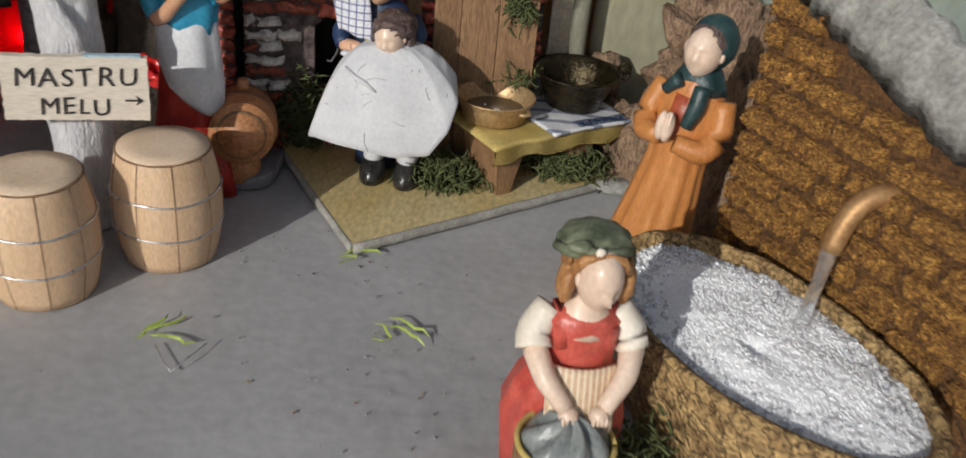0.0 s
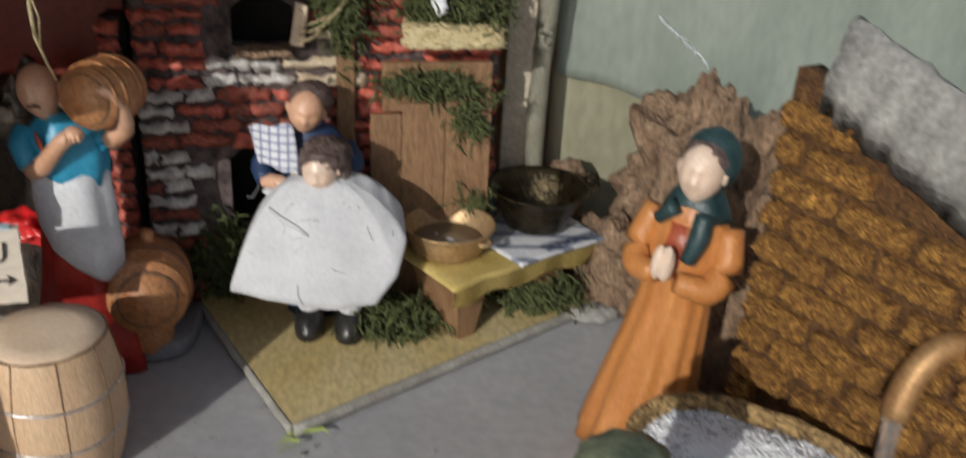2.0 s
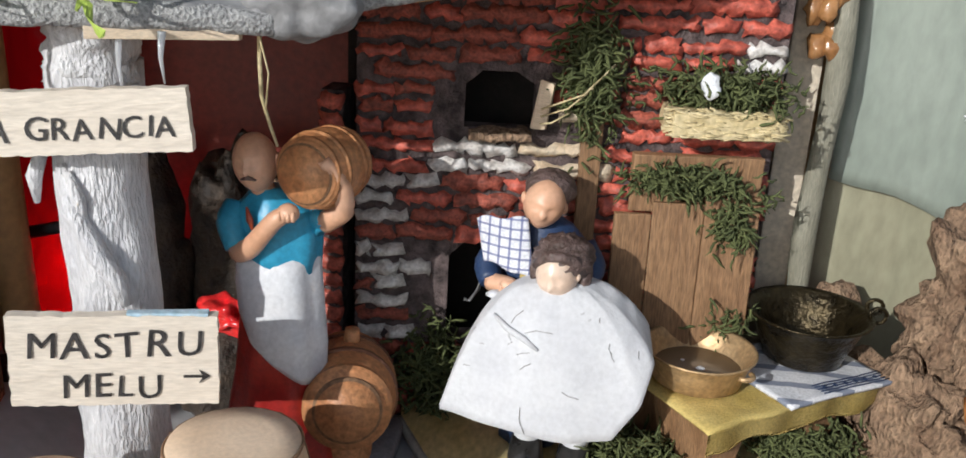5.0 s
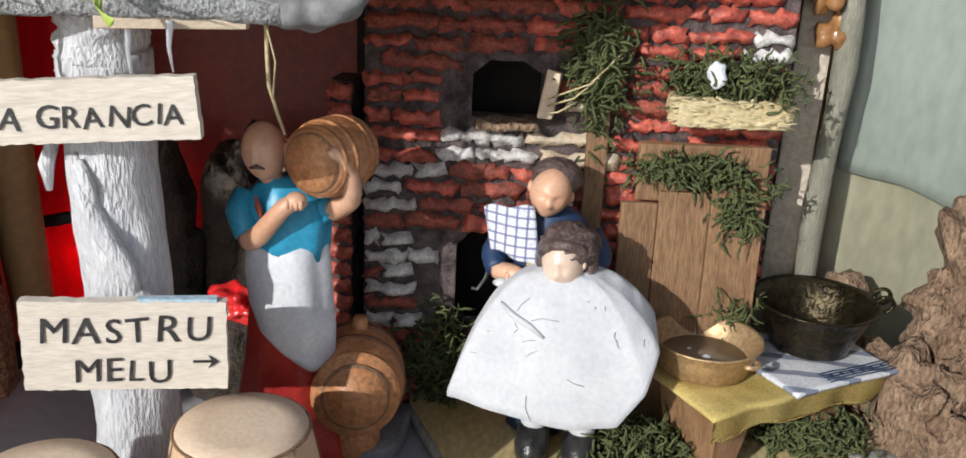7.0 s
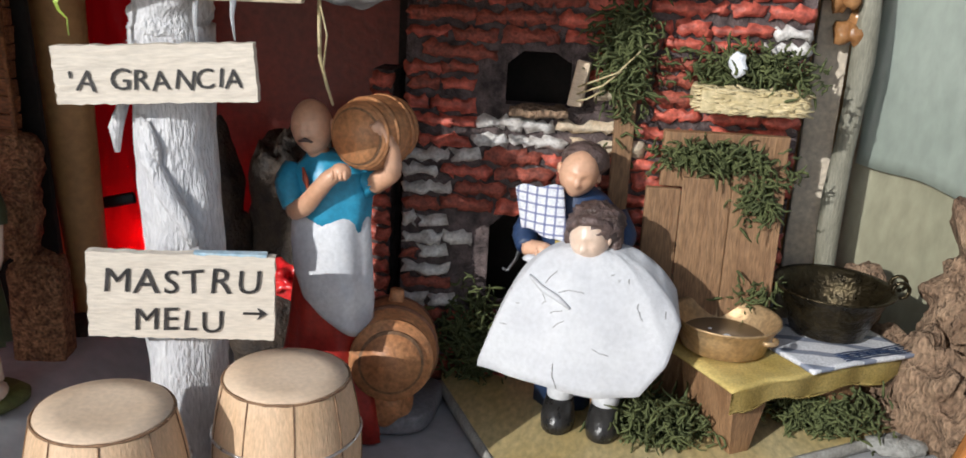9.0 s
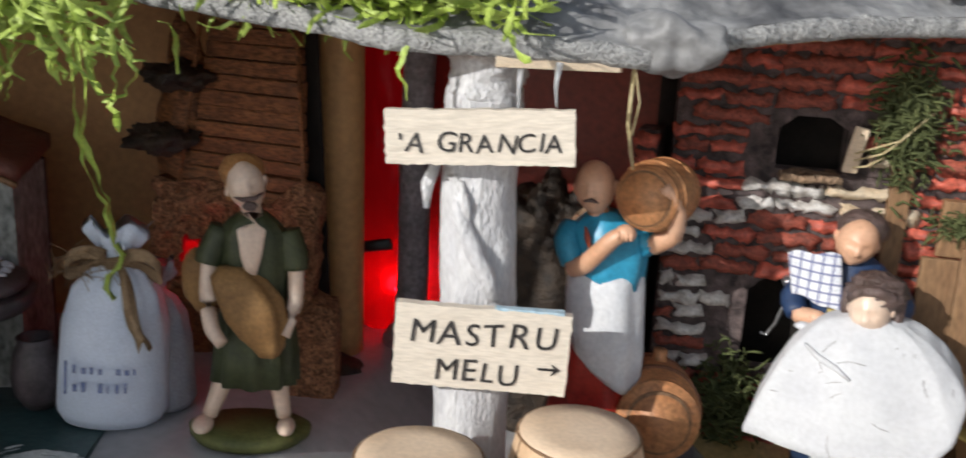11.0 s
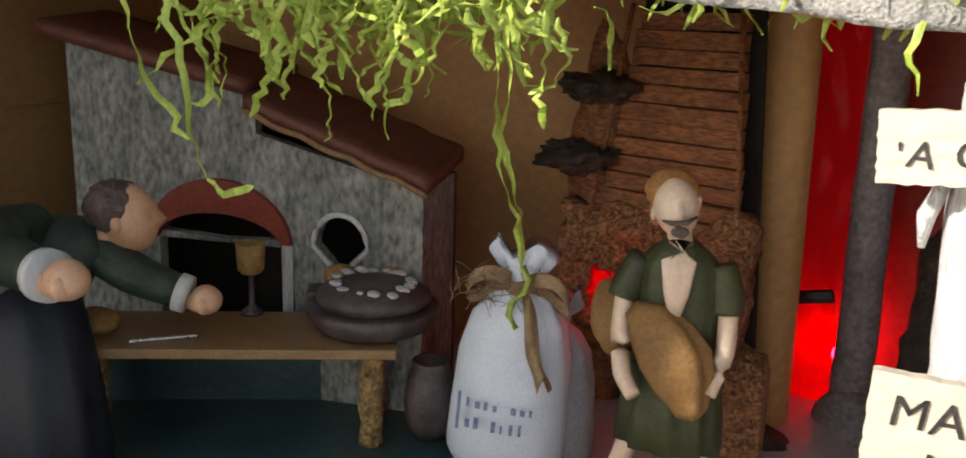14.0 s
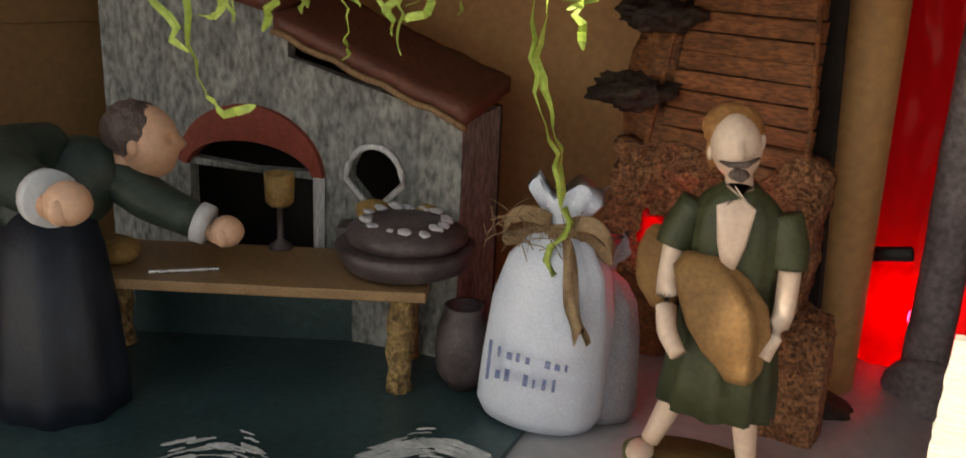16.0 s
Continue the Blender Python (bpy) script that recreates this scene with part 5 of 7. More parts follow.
def keg_shape(s, base, axis, length, r, seg=26):
    base, axis = Vector(base), Vector(axis).normalized()
    n = 12
    pts = [base + axis * length * i / n for i in range(n + 1)]
    s.use("keg").tube(pts, [r * (0.82 + 0.18 * math.sin(math.pi * i / n)) for i in range(n + 1)], seg)
    s.use("seam")
    for t in (0.10, 0.30, 0.70, 0.90):
        rr = r * (0.82 + 0.18 * math.sin(math.pi * t)) + 0.0003
        s.use("keg").tube([base + axis * length * (t - 0.035), base + axis * length * (t + 0.035)], rr + 0.0003, seg)
    s.use("keg").tube([base - axis * 0.0012, base + axis * 0.001], [r * 0.72, r * 0.74], seg)
    s.use("seam").tube([base - axis * 0.0004, base + axis * 0.0006], r * 0.78, seg)
    return s


keg = thing("keg", None, "small orange-brown carved keg lying on a grey plinth", "keg")
kb, ka = Vector((-0.0768, 0.4650, 0.0395)), Vector((-0.26, 0.93, -0.12))
kd = ka.normalized()
part("body", Shape("keg").tube([kb + kd * 0.044 * i / 12 for i in range(13)], [0.0205 * (0.80 + 0.20 * math.sin(math.pi * i / 12)) for i in range(13)], 30), keg)
for t in (0.05, 0.32, 0.70, 0.95):
    part("hoop", Shape("keg" if t in (0.05, 0.95) else "keg_band").tube([kb + kd * 0.044 * (t - 0.035), kb + kd * 0.044 * (t + 0.035)], 0.0205 * (0.80 + 0.20 * math.sin(math.pi * t)) + 0.0006, 30), keg, "raised carved hoop")
part("groove", Shape("seam").tube([kb - kd * 0.0022, kb + kd * 0.001], 0.0136, 28), keg, "dark groove round the head")
part("keg_head", Shape("keg").tube([kb - kd * 0.0026, kb + kd * 0.001], 0.0125, 28), keg, "carved round keg head")
part("bung", Shape("keg").tube([kb + kd * 0.026 + Vector((0.0015, 0, 0.0175)), kb + kd * 0.026 + Vector((0.002, 0, 0.0255))], [0.0036, 0.0030], 14), keg, "round wooden bung")
part("cradle", Shape("keg").ball((-0.086, 0.478, 0.0140), (0.016, 0.012, 0.0095), 24, 16, 0.4, 110), keg, "carved orange rock foot")
thing("red_tissue", Shape("red_tissue").ball((-0.106, 0.462, 0.008), (0.008, 0.006, 0.007), 16, 10, 0.8, 160, 2), "crumpled bright red tissue at the keg's foot", "tissue")
thing("red_tissue", Shape("red_tissue").ball((-0.142, 0.512, 0.050), (0.013, 0.008, 0.007), 30, 20, 1.1, 190, 5), "crumpled bright red tissue on the dark rocks", "tissue")
rock("dark_rock", "dark brown rock in the stall behind the post", (-0.155, 0.555, 0.050), (0.026, 0.016, 0.075), "dark_rock", 0.5, 45, 11, 36, 26)
rock("dark_rock", "low dark rock behind the post", (-0.150, 0.512, 0.018), (0.022, 0.014, 0.028), "dark_rock", 0.4, 60, 12, 30, 20)
rock("bark_chunk", "brown bark chunk on the dark rocks", (-0.128, 0.535, 0.085), (0.012, 0.008, 0.020), "bark", 0.5, 90, 13, 26, 18)


# ---- figures: each one plain painted mesh ----
def head(s, c, r, skin, hair=None, cap=0.55, yaw=0.0, tilt=0.0, roll=0.0):
    """A plain modelled head: brow, nose and chin in relief, facing -y before its turn."""
    c = Vector(c)
    turn = Euler((radians(tilt), radians(roll), radians(yaw))).to_matrix()

    def bell(x, m, w):
        return math.exp(-((x - m) / w) ** 2)

    rings, rows, seg = [], 26, 32
    for i in range(rows + 1):
        e = max(min(math.pi * (i / rows - 0.5), 1.5), -1.5)
        ring = []
        for j in range(seg):
            a = 2 * math.pi * j / seg
            d = Vector((math.cos(e) * math.cos(a), math.cos(e) * math.sin(a), math.sin(e)))
            g = 1.0
            if d.y < 0:
                f = min(1.0, -d.y * 2)
                x, z = d.x, d.z
                g += f * (0.30 * bell(x, 0, 0.11) * bell(z, -0.14, 0.13) + 0.13 * bell(x, 0, 0.10) * bell(z, 0.06, 0.14)
                          - 0.19 * (bell(x, 0.32, 0.15) + bell(x, -0.32, 0.15)) * bell(z, 0.10, 0.10) + 0.06 * bell(z, 0.30, 0.10) * bell(x, 0, 0.5)
                          + 0.07 * bell(x, 0, 0.18) * bell(z, -0.42, 0.06) + 0.035 * bell(x, 0, 0.15) * bell(z, -0.55, 0.06) - 0.06 * bell(x, 0, 0.22) * bell(z, -0.49, 0.03)
                          + 0.06 * bell(x, 0, 0.22) * bell(z, -0.80, 0.16) + 0.03 * (bell(x, 0.45, 0.2) + bell(x, -0.45, 0.2)) * bell(z, -0.18, 0.2))
            w = 0.84 - 0.12 * max(0.0, -d.z - 0.2)
            ring.append(c + turn @ Vector((d.x * r * w * g, d.y * r * 0.92 * g, d.z * r * 1.12 * (0.4 + 0.6 * g))))
        rings.append(ring)
    s.use(skin).rings(rings)
    for sx in (-1, 1):
        s.ball(c + turn @ Vector((sx * 0.84 * r, 0.08 * r, -0.02 * r)), (r * 0.13, r * 0.20, r * 0.28), 10, 7)
    if hair:
        s.use(hair).ball(c + turn @ Vector((0, 0.22 * r, 0.28 * r)), (r * 0.98, r * 0.92, r * cap * 1.75), 20, 14, 0.10, 700)
    return s


def limb(s, key, pts, radii, seg=12):
    fine, rr = [], []
    for i in range(len(pts) - 1):
        for k in range(4):
            t = k / 4
            fine.append(along(pts[i], pts[i + 1], t))
            rr.append(radii[i] * (1 - t) + radii[i + 1] * t)
    fine.append(Vector(pts[-1]))
    rr.append(radii[-1])
    sm = [fine[0]] + [(fine[i - 1] + fine[i] * 2 + fine[i + 1]) / 4 for i in range(1, len(fine) - 1)] + [fine[-1]]
    return s.use(key).tube(sm, rr, seg)


def fist(s, key, c, r):
    s.use(key).ball(c, (r, r * 0.9, r * 0.85), 12, 8)
    for k in range(4):
        s.ball(Vector(c) + Vector((-r * 0.6 + k * r * 0.4, -r * 0.55, -r * 0.15)), (r * 0.24, r * 0.42, r * 0.5), 8, 6)
    return s


def statue(name, s, label, at):
    return thing(name, s, label, "figurine", at)


# man with a keg on his shoulder
s = Shape()
s.use("red_skirt").body([(0, 0, 0, 0.026, 0.020), (0, 0, 0.014, 0.024, 0.0185), (0, 0, 0.030, 0.021, 0.017), (0, 0, 0.050, 0.0175, 0.0145), (0, 0, 0.072, 0.0155, 0.012), (0, 0, 0.088, 0.0145, 0.011)], 40, 9, 0.10, 0.5)
hem = len(s.v)
s.use("white_cloth").body([(0.006, -0.0045, 0.058, 0.011, 0.012), (0.004, -0.0040, 0.061, 0.0145, 0.0135), (0.002, -0.003, 0.072, 0.0165, 0.0135), (0.0005, -0.002, 0.086, 0.0165, 0.0128), (0, -0.001, 0.097, 0.0158, 0.0118), (0, 0, 0.1, 0.0145, 0.0105)], 36, 5, 0.06, 1.0, False)
s.v[hem:] = [(p[0], p[1], p[2] - 0.62 * p[0] * max(0.0, (0.098 - p[2]) / 0.042)) for p in s.v[hem:]]
s.use("blue_shirt").body([(0, 0, 0.093, 0.0158, 0.0118), (0, 0, 0.100, 0.0162, 0.012), (0, 0.0003, 0.110, 0.0168, 0.0120), (-0.0005, 0.0005, 0.1165, 0.0156, 0.0108), (-0.001, 0.0005, 0.1215, 0.0105, 0.0085), (-0.002, 0, 0.1245, 0.0058, 0.0055)], 36, 7, 0.035, 0.3, False)
s.use("rust").tube([(-0.0085, -0.0112, 0.1195), (-0.0072, -0.0122, 0.115), (-0.0058, -0.0125, 0.1105)], [(0.0004, 0.0006), (0.0014, 0.0006), (0.0004, 0.0006)], 8)
s.use("skin").body([(-0.004, -0.001, 0.119, 0.0046, 0.0046), (-0.0060, -0.002, 0.128, 0.0044, 0.0044)], 16)
head(s, (-0.0070, -0.0035, 0.1345), 0.0098, "skin", None, 0.5, -6, 0, -8)
s.use("hair").ball((-0.0070, 0.0006, 0.1335), (0.0090, 0.0078, 0.0052), 20, 12, 0.12, 500)
s.tube([(-0.0098, -0.0126, 0.1302), (-0.0070, -0.0135, 0.1312), (-0.0042, -0.0126, 0.1302)], [0.0004, 0.0009, 0.0004], 8)
limb(s, "blue_shirt", [(-0.0150, 0.000, 0.116), (-0.0165, -0.0045, 0.111), (-0.0125, -0.009, 0.103)], [0.0056, 0.0062, 0.0052])
limb(s, "skin", [(-0.0125, -0.009, 0.101), (-0.0068, -0.0145, 0.1045), (0.0035, -0.0175, 0.1175), (0.0080, -0.0175, 0.1205)], [0.0042, 0.0040, 0.0034, 0.0030])
fist(s, "skin", (0.0085, -0.0175, 0.1205), 0.0042)
limb(s, "blue_shirt", [(0.0140, 0.0, 0.115), (0.0190, -0.003, 0.111)], [0.0055, 0.005])
limb(s, "skin", [(0.0185, -0.003, 0.113), (0.0270, -0.0075, 0.1195), (0.0275, -0.0135, 0.131), (0.0215, -0.0185, 0.141)], [0.0044, 0.0040, 0.0032, 0.0022])
keg_shape(s, (0.0140, -0.0150, 0.1345), (0.34, 0.93, -0.02), 0.026, 0.0145)
statue("figurine", s, "painted figurine in blue shirt and white apron shouldering a keg", pose(-0.1065, 0.4745, 0.0, 0, 0, 4))

# seated client under a white cape
s = Shape()


HEM = [(0.026, 0.014, 0.072), (0.037, 0.000, 0.068), (0.040, -0.014, 0.058), (0.036, -0.022, 0.042), (0.026, -0.026, 0.028), (0.010, -0.028, 0.0265), (-0.010, -0.027, 0.0285),
       (-0.028, -0.024, 0.0290), (-0.0435, -0.018, 0.0290), (-0.0385, -0.004, 0.046), (-0.030, 0.008, 0.062), (-0.018, 0.014, 0.072)]


def cape_pt(a, b):
    """a: round the front from right to left; b: from the neck to the hem."""
    k = min(int(a * (len(HEM) - 1)), len(HEM) - 2)
    h = along(HEM[k], HEM[k + 1], a * (len(HEM) - 1) - k)
    ang = math.atan2(h.y, h.x)
    neck = Vector((0.0062 * math.cos(ang), 0.0062 * math.sin(ang) - 0.003, 0.0845))
    w = b ** 0.72
    p = neck.lerp(h, w)
    p.z = neck.z + (h.z - neck.z) * (0.32 * b + 0.68 * b ** 2.1)
    p.z += 0.0022 * math.sin(ang * 6 + 0.6) * b * (1 - b) * 2 + 0.0008 * noise.noise(Vector((a * 9, b * 6, 2)))
    p.y += 0.0012 * math.sin(a * 21) * b
    return p


s.use("cape").sheet(72, 26, cape_pt, (0, 0.0012, -0.0006))
s.use("cape").tube([cape_pt(0.70, 0.42) + Vector((0, -0.0006, 0.0006)), cape_pt(0.63, 0.48) + Vector((0, -0.0008, 0.0008)), cape_pt(0.57, 0.55) + Vector((0, -0.0008, 0.0008)), cape_pt(0.53, 0.60) + Vector((0, -0.0004, 0.0004))], [0.0006, 0.0013, 0.0013, 0.0006], 8)
s.use("fleck")
for i in range(20):
    ca, cb = rnd.uniform(0.2, 0.9), rnd.uniform(0.25, 0.95)
    da, db, k = rnd.gauss(0, 0.012), rnd.gauss(0, 0.035), rnd.uniform(0.4, 1.3)
    lift = Vector((0, -0.0003, 0.0002))
    s.tube([cape_pt(ca - da * k, cb - db * k) + lift, cape_pt(ca + 0.006 * k, cb) + lift, cape_pt(ca + da * k, cb + db * k) + lift], 0.00013, 4)
head(s, (-0.0005, -0.0060, 0.0875), 0.0098, "pale_skin", None, 0.5, -16, 8, -8)
s.use("hair").ball((0.0016, -0.0008, 0.0930), (0.0120, 0.0118, 0.0090), 30, 20, 0.20, 620)
s.tube([(-0.0088, -0.0070, 0.0910), (-0.0055, -0.0115, 0.0962), (0.0000, -0.0128, 0.0972), (0.0060, -0.0105, 0.0950), (0.0092, -0.0060, 0.0890)], [0.0020, 0.0022, 0.0022, 0.0024, 0.0022], 12)
s.ball((0.0100, -0.0010, 0.0862), (0.0032, 0.0062, 0.0082), 16, 12, 0.25, 500).ball((-0.0092, 0.0010, 0.0865), (0.0026, 0.0055, 0.0075), 14, 10, 0.2, 500)
s.use("navy").body([(0, 0.004, 0.02, 0.016, 0.014), (0, 0.003, 0.055, 0.014, 0.012), (0, 0.002, 0.078, 0.009, 0.008)], 20)
for x, y in ((-0.0075, -0.003), (0.0125, -0.005)):
    s.use("white_cloth").body([(x, y + 0.002, 0.009, 0.0056, 0.0060), (x, y + 0.002, 0.016, 0.0062, 0.0062), (x, y + 0.002, 0.022, 0.0058, 0.0058), (x, y + 0.003, 0.030, 0.005, 0.005)], 14)
    s.use("boots").body([(x, y - 0.002, 0.0, 0.0072, 0.0105), (x, y - 0.002, 0.004, 0.0076, 0.0108), (x, y - 0.001, 0.008, 0.0070, 0.0090), (x, y + 0.001, 0.011, 0.0064, 0.0070), (x, y + 0.002, 0.0125, 0.0060, 0.0062)], 18)
statue("figurine", s, "painted seated figurine wrapped in a wide white barber's cape", pose(-0.0005, 0.4985, 0.0062))
ch = thing("stool", None, "small wooden stool hidden under the cape", "stool", pose(-0.0005, 0.508, 0.0062))
part("seat", Shape("plank").lathe([(0.014, 0.020), (0.015, 0.022), (0.015, 0.025), (0.014, 0.0255)], 18), ch)
for k in range(4):
    part("leg", Shape("plank").tube([(0.011 * math.cos(k * 1.57 + 0.78), 0.011 * math.sin(k * 1.57 + 0.78), 0), (0.009 * math.cos(k * 1.57 + 0.78), 0.009 * math.sin(k * 1.57 + 0.78), 0.021)], 0.0015, 8), ch)

# barber behind
s = Shape()
s.use("navy").body([(0, 0, 0, 0.013, 0.010), (0, 0, 0.03, 0.013, 0.010), (0, 0, 0.06, 0.015, 0.010), (0, 0, 0.085, 0.017, 0.0105), (0.0005, 0, 0.100, 0.018, 0.010), (0, 0, 0.108, 0.012, 0.008), (0, 0, 0.112, 0.006, 0.005)], 26, 6, 0.05, 0.4)
s.use("yellow_cloth").box((-0.008, -0.0120, 0.078), (-0.001, -0.0098, 0.092), 0.001)
head(s, (-0.0005, -0.0070, 0.1195), 0.0100, "skin", None, 0.5, 4, 10, 12)
s.use("hair").ball((0.0012, -0.0012, 0.1245), (0.0104, 0.0106, 0.0088), 26, 16, 0.10, 600)
limb(s, "navy", [(-0.016, 0, 0.100), (-0.0225, -0.005, 0.088), (-0.0195, -0.012, 0.083)], [0.0055, 0.0058, 0.0048])
limb(s, "skin", [(-0.0195, -0.012, 0.083), (-0.0125, -0.0165, 0.0845)], [0.0042, 0.0036])
fist(s, "skin", (-0.0120, -0.0170, 0.0845), 0.0042)
limb(s, "navy", [(0.016, 0, 0.100), (0.0215, -0.004, 0.091), (0.0190, -0.010, 0.087)], [0.0055, 0.0055, 0.0046])
fist(s, "skin", (0.0180, -0.0125, 0.0880), 0.0042)


def towel_pt(a, b):
    x = -0.027 + 0.021 * a + 0.004 * b
    y = -0.0085 - 0.006 * math.sin(a * 2.0) - 0.002 * b
    z = 0.1105 - 0.019 * b - 0.008 * a * b + 0.004 * math.sin(a * 2.2) + 0.001 * math.sin(9 * a)
    return Vector((x, y, z))


s.use("plaid").sheet(16, 14, towel_pt, (0.0002, 0.0012, -0.0004))
s.use("white_cloth").ball((-0.0145, -0.019, 0.0805), (0.005, 0.003, 0.0022), 12, 8, 0.4, 300)
statue("figurine", s, "painted barber figurine in navy with white plaid towel", pose(-0.0085, 0.5160, 0.0062) @ Matrix.Diagonal((1, 1, 0.925, 1)))

# steel hook hanging at the hatch
hk = Shape("hook").tube([on_wall(-0.0345, 0.0885, 0.004), on_wall(-0.0350, 0.078, 0.006), on_wall(-0.0375, 0.068, 0.006), on_wall(-0.0410, 0.0625, 0.006), on_wall(-0.0435, 0.0630, 0.006)], 0.0008, 8)
hk.tube([on_wall(-0.0345, 0.0885, 0.002), on_wall(-0.0345, 0.0885, 0.0075)], 0.0026, 12)
thing("wall_hook", hk, "bent steel hook on the brick wall", "hook")

# ---- bench with pans ----
BU, BV = Vector((0.81, 0.586, 0)), Vector((-0.586, 0.81, 0))
BF = Vector((0.0655, 0.4790, 0))


def bench(u, v, z):
    return BF + BU * u + BV * v + Vector((0, 0, z))


bn = thing("bench", None, "small wooden trestle bench on the yellow slab", "bench")
s = Shape("plank").box((0.0, 0.002, 0.0370), (0.089, 0.050, 0.0415), 0.0006)
s.v = [tuple(bench(*p)) for p in s.v]
part("bench_top", s, bn)
for u in (0.010, 0.064):
    s = Shape("plank")
    s.raw([bench(u - 0.009, 0.004, 0.037), bench(u + 0.011, 0.004, 0.037), bench(u + 0.006, 0.007, 0.0062), bench(u - 0.004, 0.007, 0.0062), bench(u - 0.009, 0.040, 0.037), bench(u + 0.011, 0.040, 0.037), bench(u + 0.006, 0.037, 0.0062), bench(u - 0.004, 0.037, 0.0062)], [(0, 1, 2, 3), (4, 7, 6, 5), (0, 4, 5, 1), (1, 5, 6, 2), (2, 6, 7, 3), (3, 7, 4, 0)], False)
    part("leg", s, bn, "tapered wooden trestle leg")


def cloth_pt(a, b):
    u, v = -0.004 + 0.096 * a, 0.051 - 0.063 * b
    z = 0.0425
    if v < 0.001:
        z -= (0.001 - v) * (0.75 + 0.12 * math.sin(a * 17))
        v = 0.0 - 0.0008 * math.sin(a * 23)
    if u < 0:
        z += u * 0.4
    return bench(u, v, z + 0.0004 * noise.noise(Vector((a * 14, b * 10, 4))))


thing("yellow_cloth", Shape("yellow_cloth").sheet(50, 30, cloth_pt, 0.0009), "yellow cloth draped over the bench", "cloth")


def lug(s, c, out, r=0.0036, t=0.0011):
    c, out = Vector(c), Vector(out).normalized()
    side = Vector((-out.y, out.x, 0))
    pts = [c + side * r * math.cos(a) + out * r * 0.9 * math.sin(a) for a in [math.pi * k / 8 for k in range(9)]]
    return s.tube(pts, t, 8)


pan = thing("brass_pan", None, "round worn brass pan with two lugs on the yellow cloth", "pan", pose(0.0600, 0.5165, 0.0432))
part("dish", Shape("brass").lathe([(0.0005, 0.0), (0.0165, 0.0), (0.0185, 0.001), (0.0205, 0.0085), (0.0230, 0.0135), (0.0238, 0.0142), (0.0236, 0.0150), (0.0222, 0.0142), (0.0195, 0.0090), (0.0172, 0.0025), (0.0005, 0.0020)], 44), pan)
part("lug", lug(Shape("brass"), (-0.0215, 0.008, 0.0138), (-1, 0.35, 0)), pan)
part("lug", lug(Shape("brass"), (0.0170, -0.0150, 0.0110), (1, -0.9, 0)), pan)
part("water", Shape("pan_water").lathe([(0.0005, 0.0050), (0.0178, 0.0050), (0.0182, 0.0060), (0.0005, 0.0060)], 36), pan, "shallow murky water")
suds = Shape("foam")
for x, y, r in ((0.001, -0.002, 0.0022), (0.004, -0.013, 0.0014), (0.0005, -0.0145, 0.0012), (-0.006, 0.004, 0.0009), (-0.002, -0.0125, 0.0009)):
    suds.ball((x, y, 0.0061), (r, r * 0.8, 0.0004), 12, 6, 0.3, 500)
part("suds", suds, pan, "white soap flecks")
pot = thing("brass_cauldron", None, "dark hammered brass cauldron on a folded printed cloth", "cauldron", pose(0.1075, 0.5435, 0.0458) @ Matrix.Diagonal((1.01, 1.01, 0.91, 1)))
part("pot_shell", Shape("brass_dark").lathe([(0.0005, 0.0), (0.0145, 0.0), (0.0165, 0.0012), (0.0195, 0.0100), (0.0228, 0.0185), (0.0250, 0.0235), (0.0270, 0.0243), (0.0268, 0.0252), (0.0246, 0.0242), (0.0216, 0.0182), (0.0182, 0.0100), (0.0150, 0.0026), (0.0005, 0.0020)], 48), pot)
for dy in (-0.0015, 0.008):
    lg = Shape("brass_dark")
    c = Vector((0.0282 + 0.001 * dy * 100, dy, 0.0262))
    lg.tube([c + Vector((0.0034 * math.cos(a), 0, 0.0038 * math.sin(a))) for a in [2 * math.pi * k / 14 for k in range(15)]], 0.0010, 8)
    part("ring", lg, pot.children[0], "dark brass ring handle")


def print_pt(a, b):
    u, v = 0.036 + 0.060 * a, -0.003 + 0.050 * b
    return bench(u, v, 0.0448 + 0.0006 * math.sin(a * 5) + 0.0004 * noise.noise(Vector((a * 9, b * 9, 0))))


thing("printed_cloth", Shape("blue_cloth").sheet(26, 20, print_pt, 0.0016), "folded white cloth with blue printed border under the cauldron", "cloth")
cloth = bpy.data.objects["printed_cloth"]
for k in range(5):
    part("printed_stripe", Shape("navy").tube([print_pt(0.32 + 0.66 * i / 10, 0.03 + 0.035 * k) + Vector((0, 0, 0.0008)) for i in range(11)], 0.0003, 5), cloth, "navy printed stripe")
for k in range(6):
    p = print_pt(0.40 + 0.10 * k, 0.11)
    part("printed_motif", Shape("navy").ball(p + Vector((0, 0, 0.0006)), (0.0011, 0.0009, 0.0005), 8, 5), cloth, "navy printed dot")

# ---- praying figurine ----
s = Shape()
s.use("orange").body([(-0.003, -0.003, 0, 0.026, 0.023), (-0.0025, -0.002, 0.012, 0.025, 0.022), (-0.002, -0.001, 0.030, 0.0225, 0.0195), (-0.001, 0, 0.055, 0.0188, 0.0155), (0, 0, 0.078, 0.0160, 0.0130), (0, 0, 0.090, 0.0155, 0.0122), (0, 0, 0.104, 0.0168, 0.0122), (0, 0, 0.116, 0.0162, 0.0112), (0, 0, 0.123, 0.0110, 0.0090), (0, 0, 0.128, 0.0060, 0.0058)], 56, 12, 0.075, 0.9)
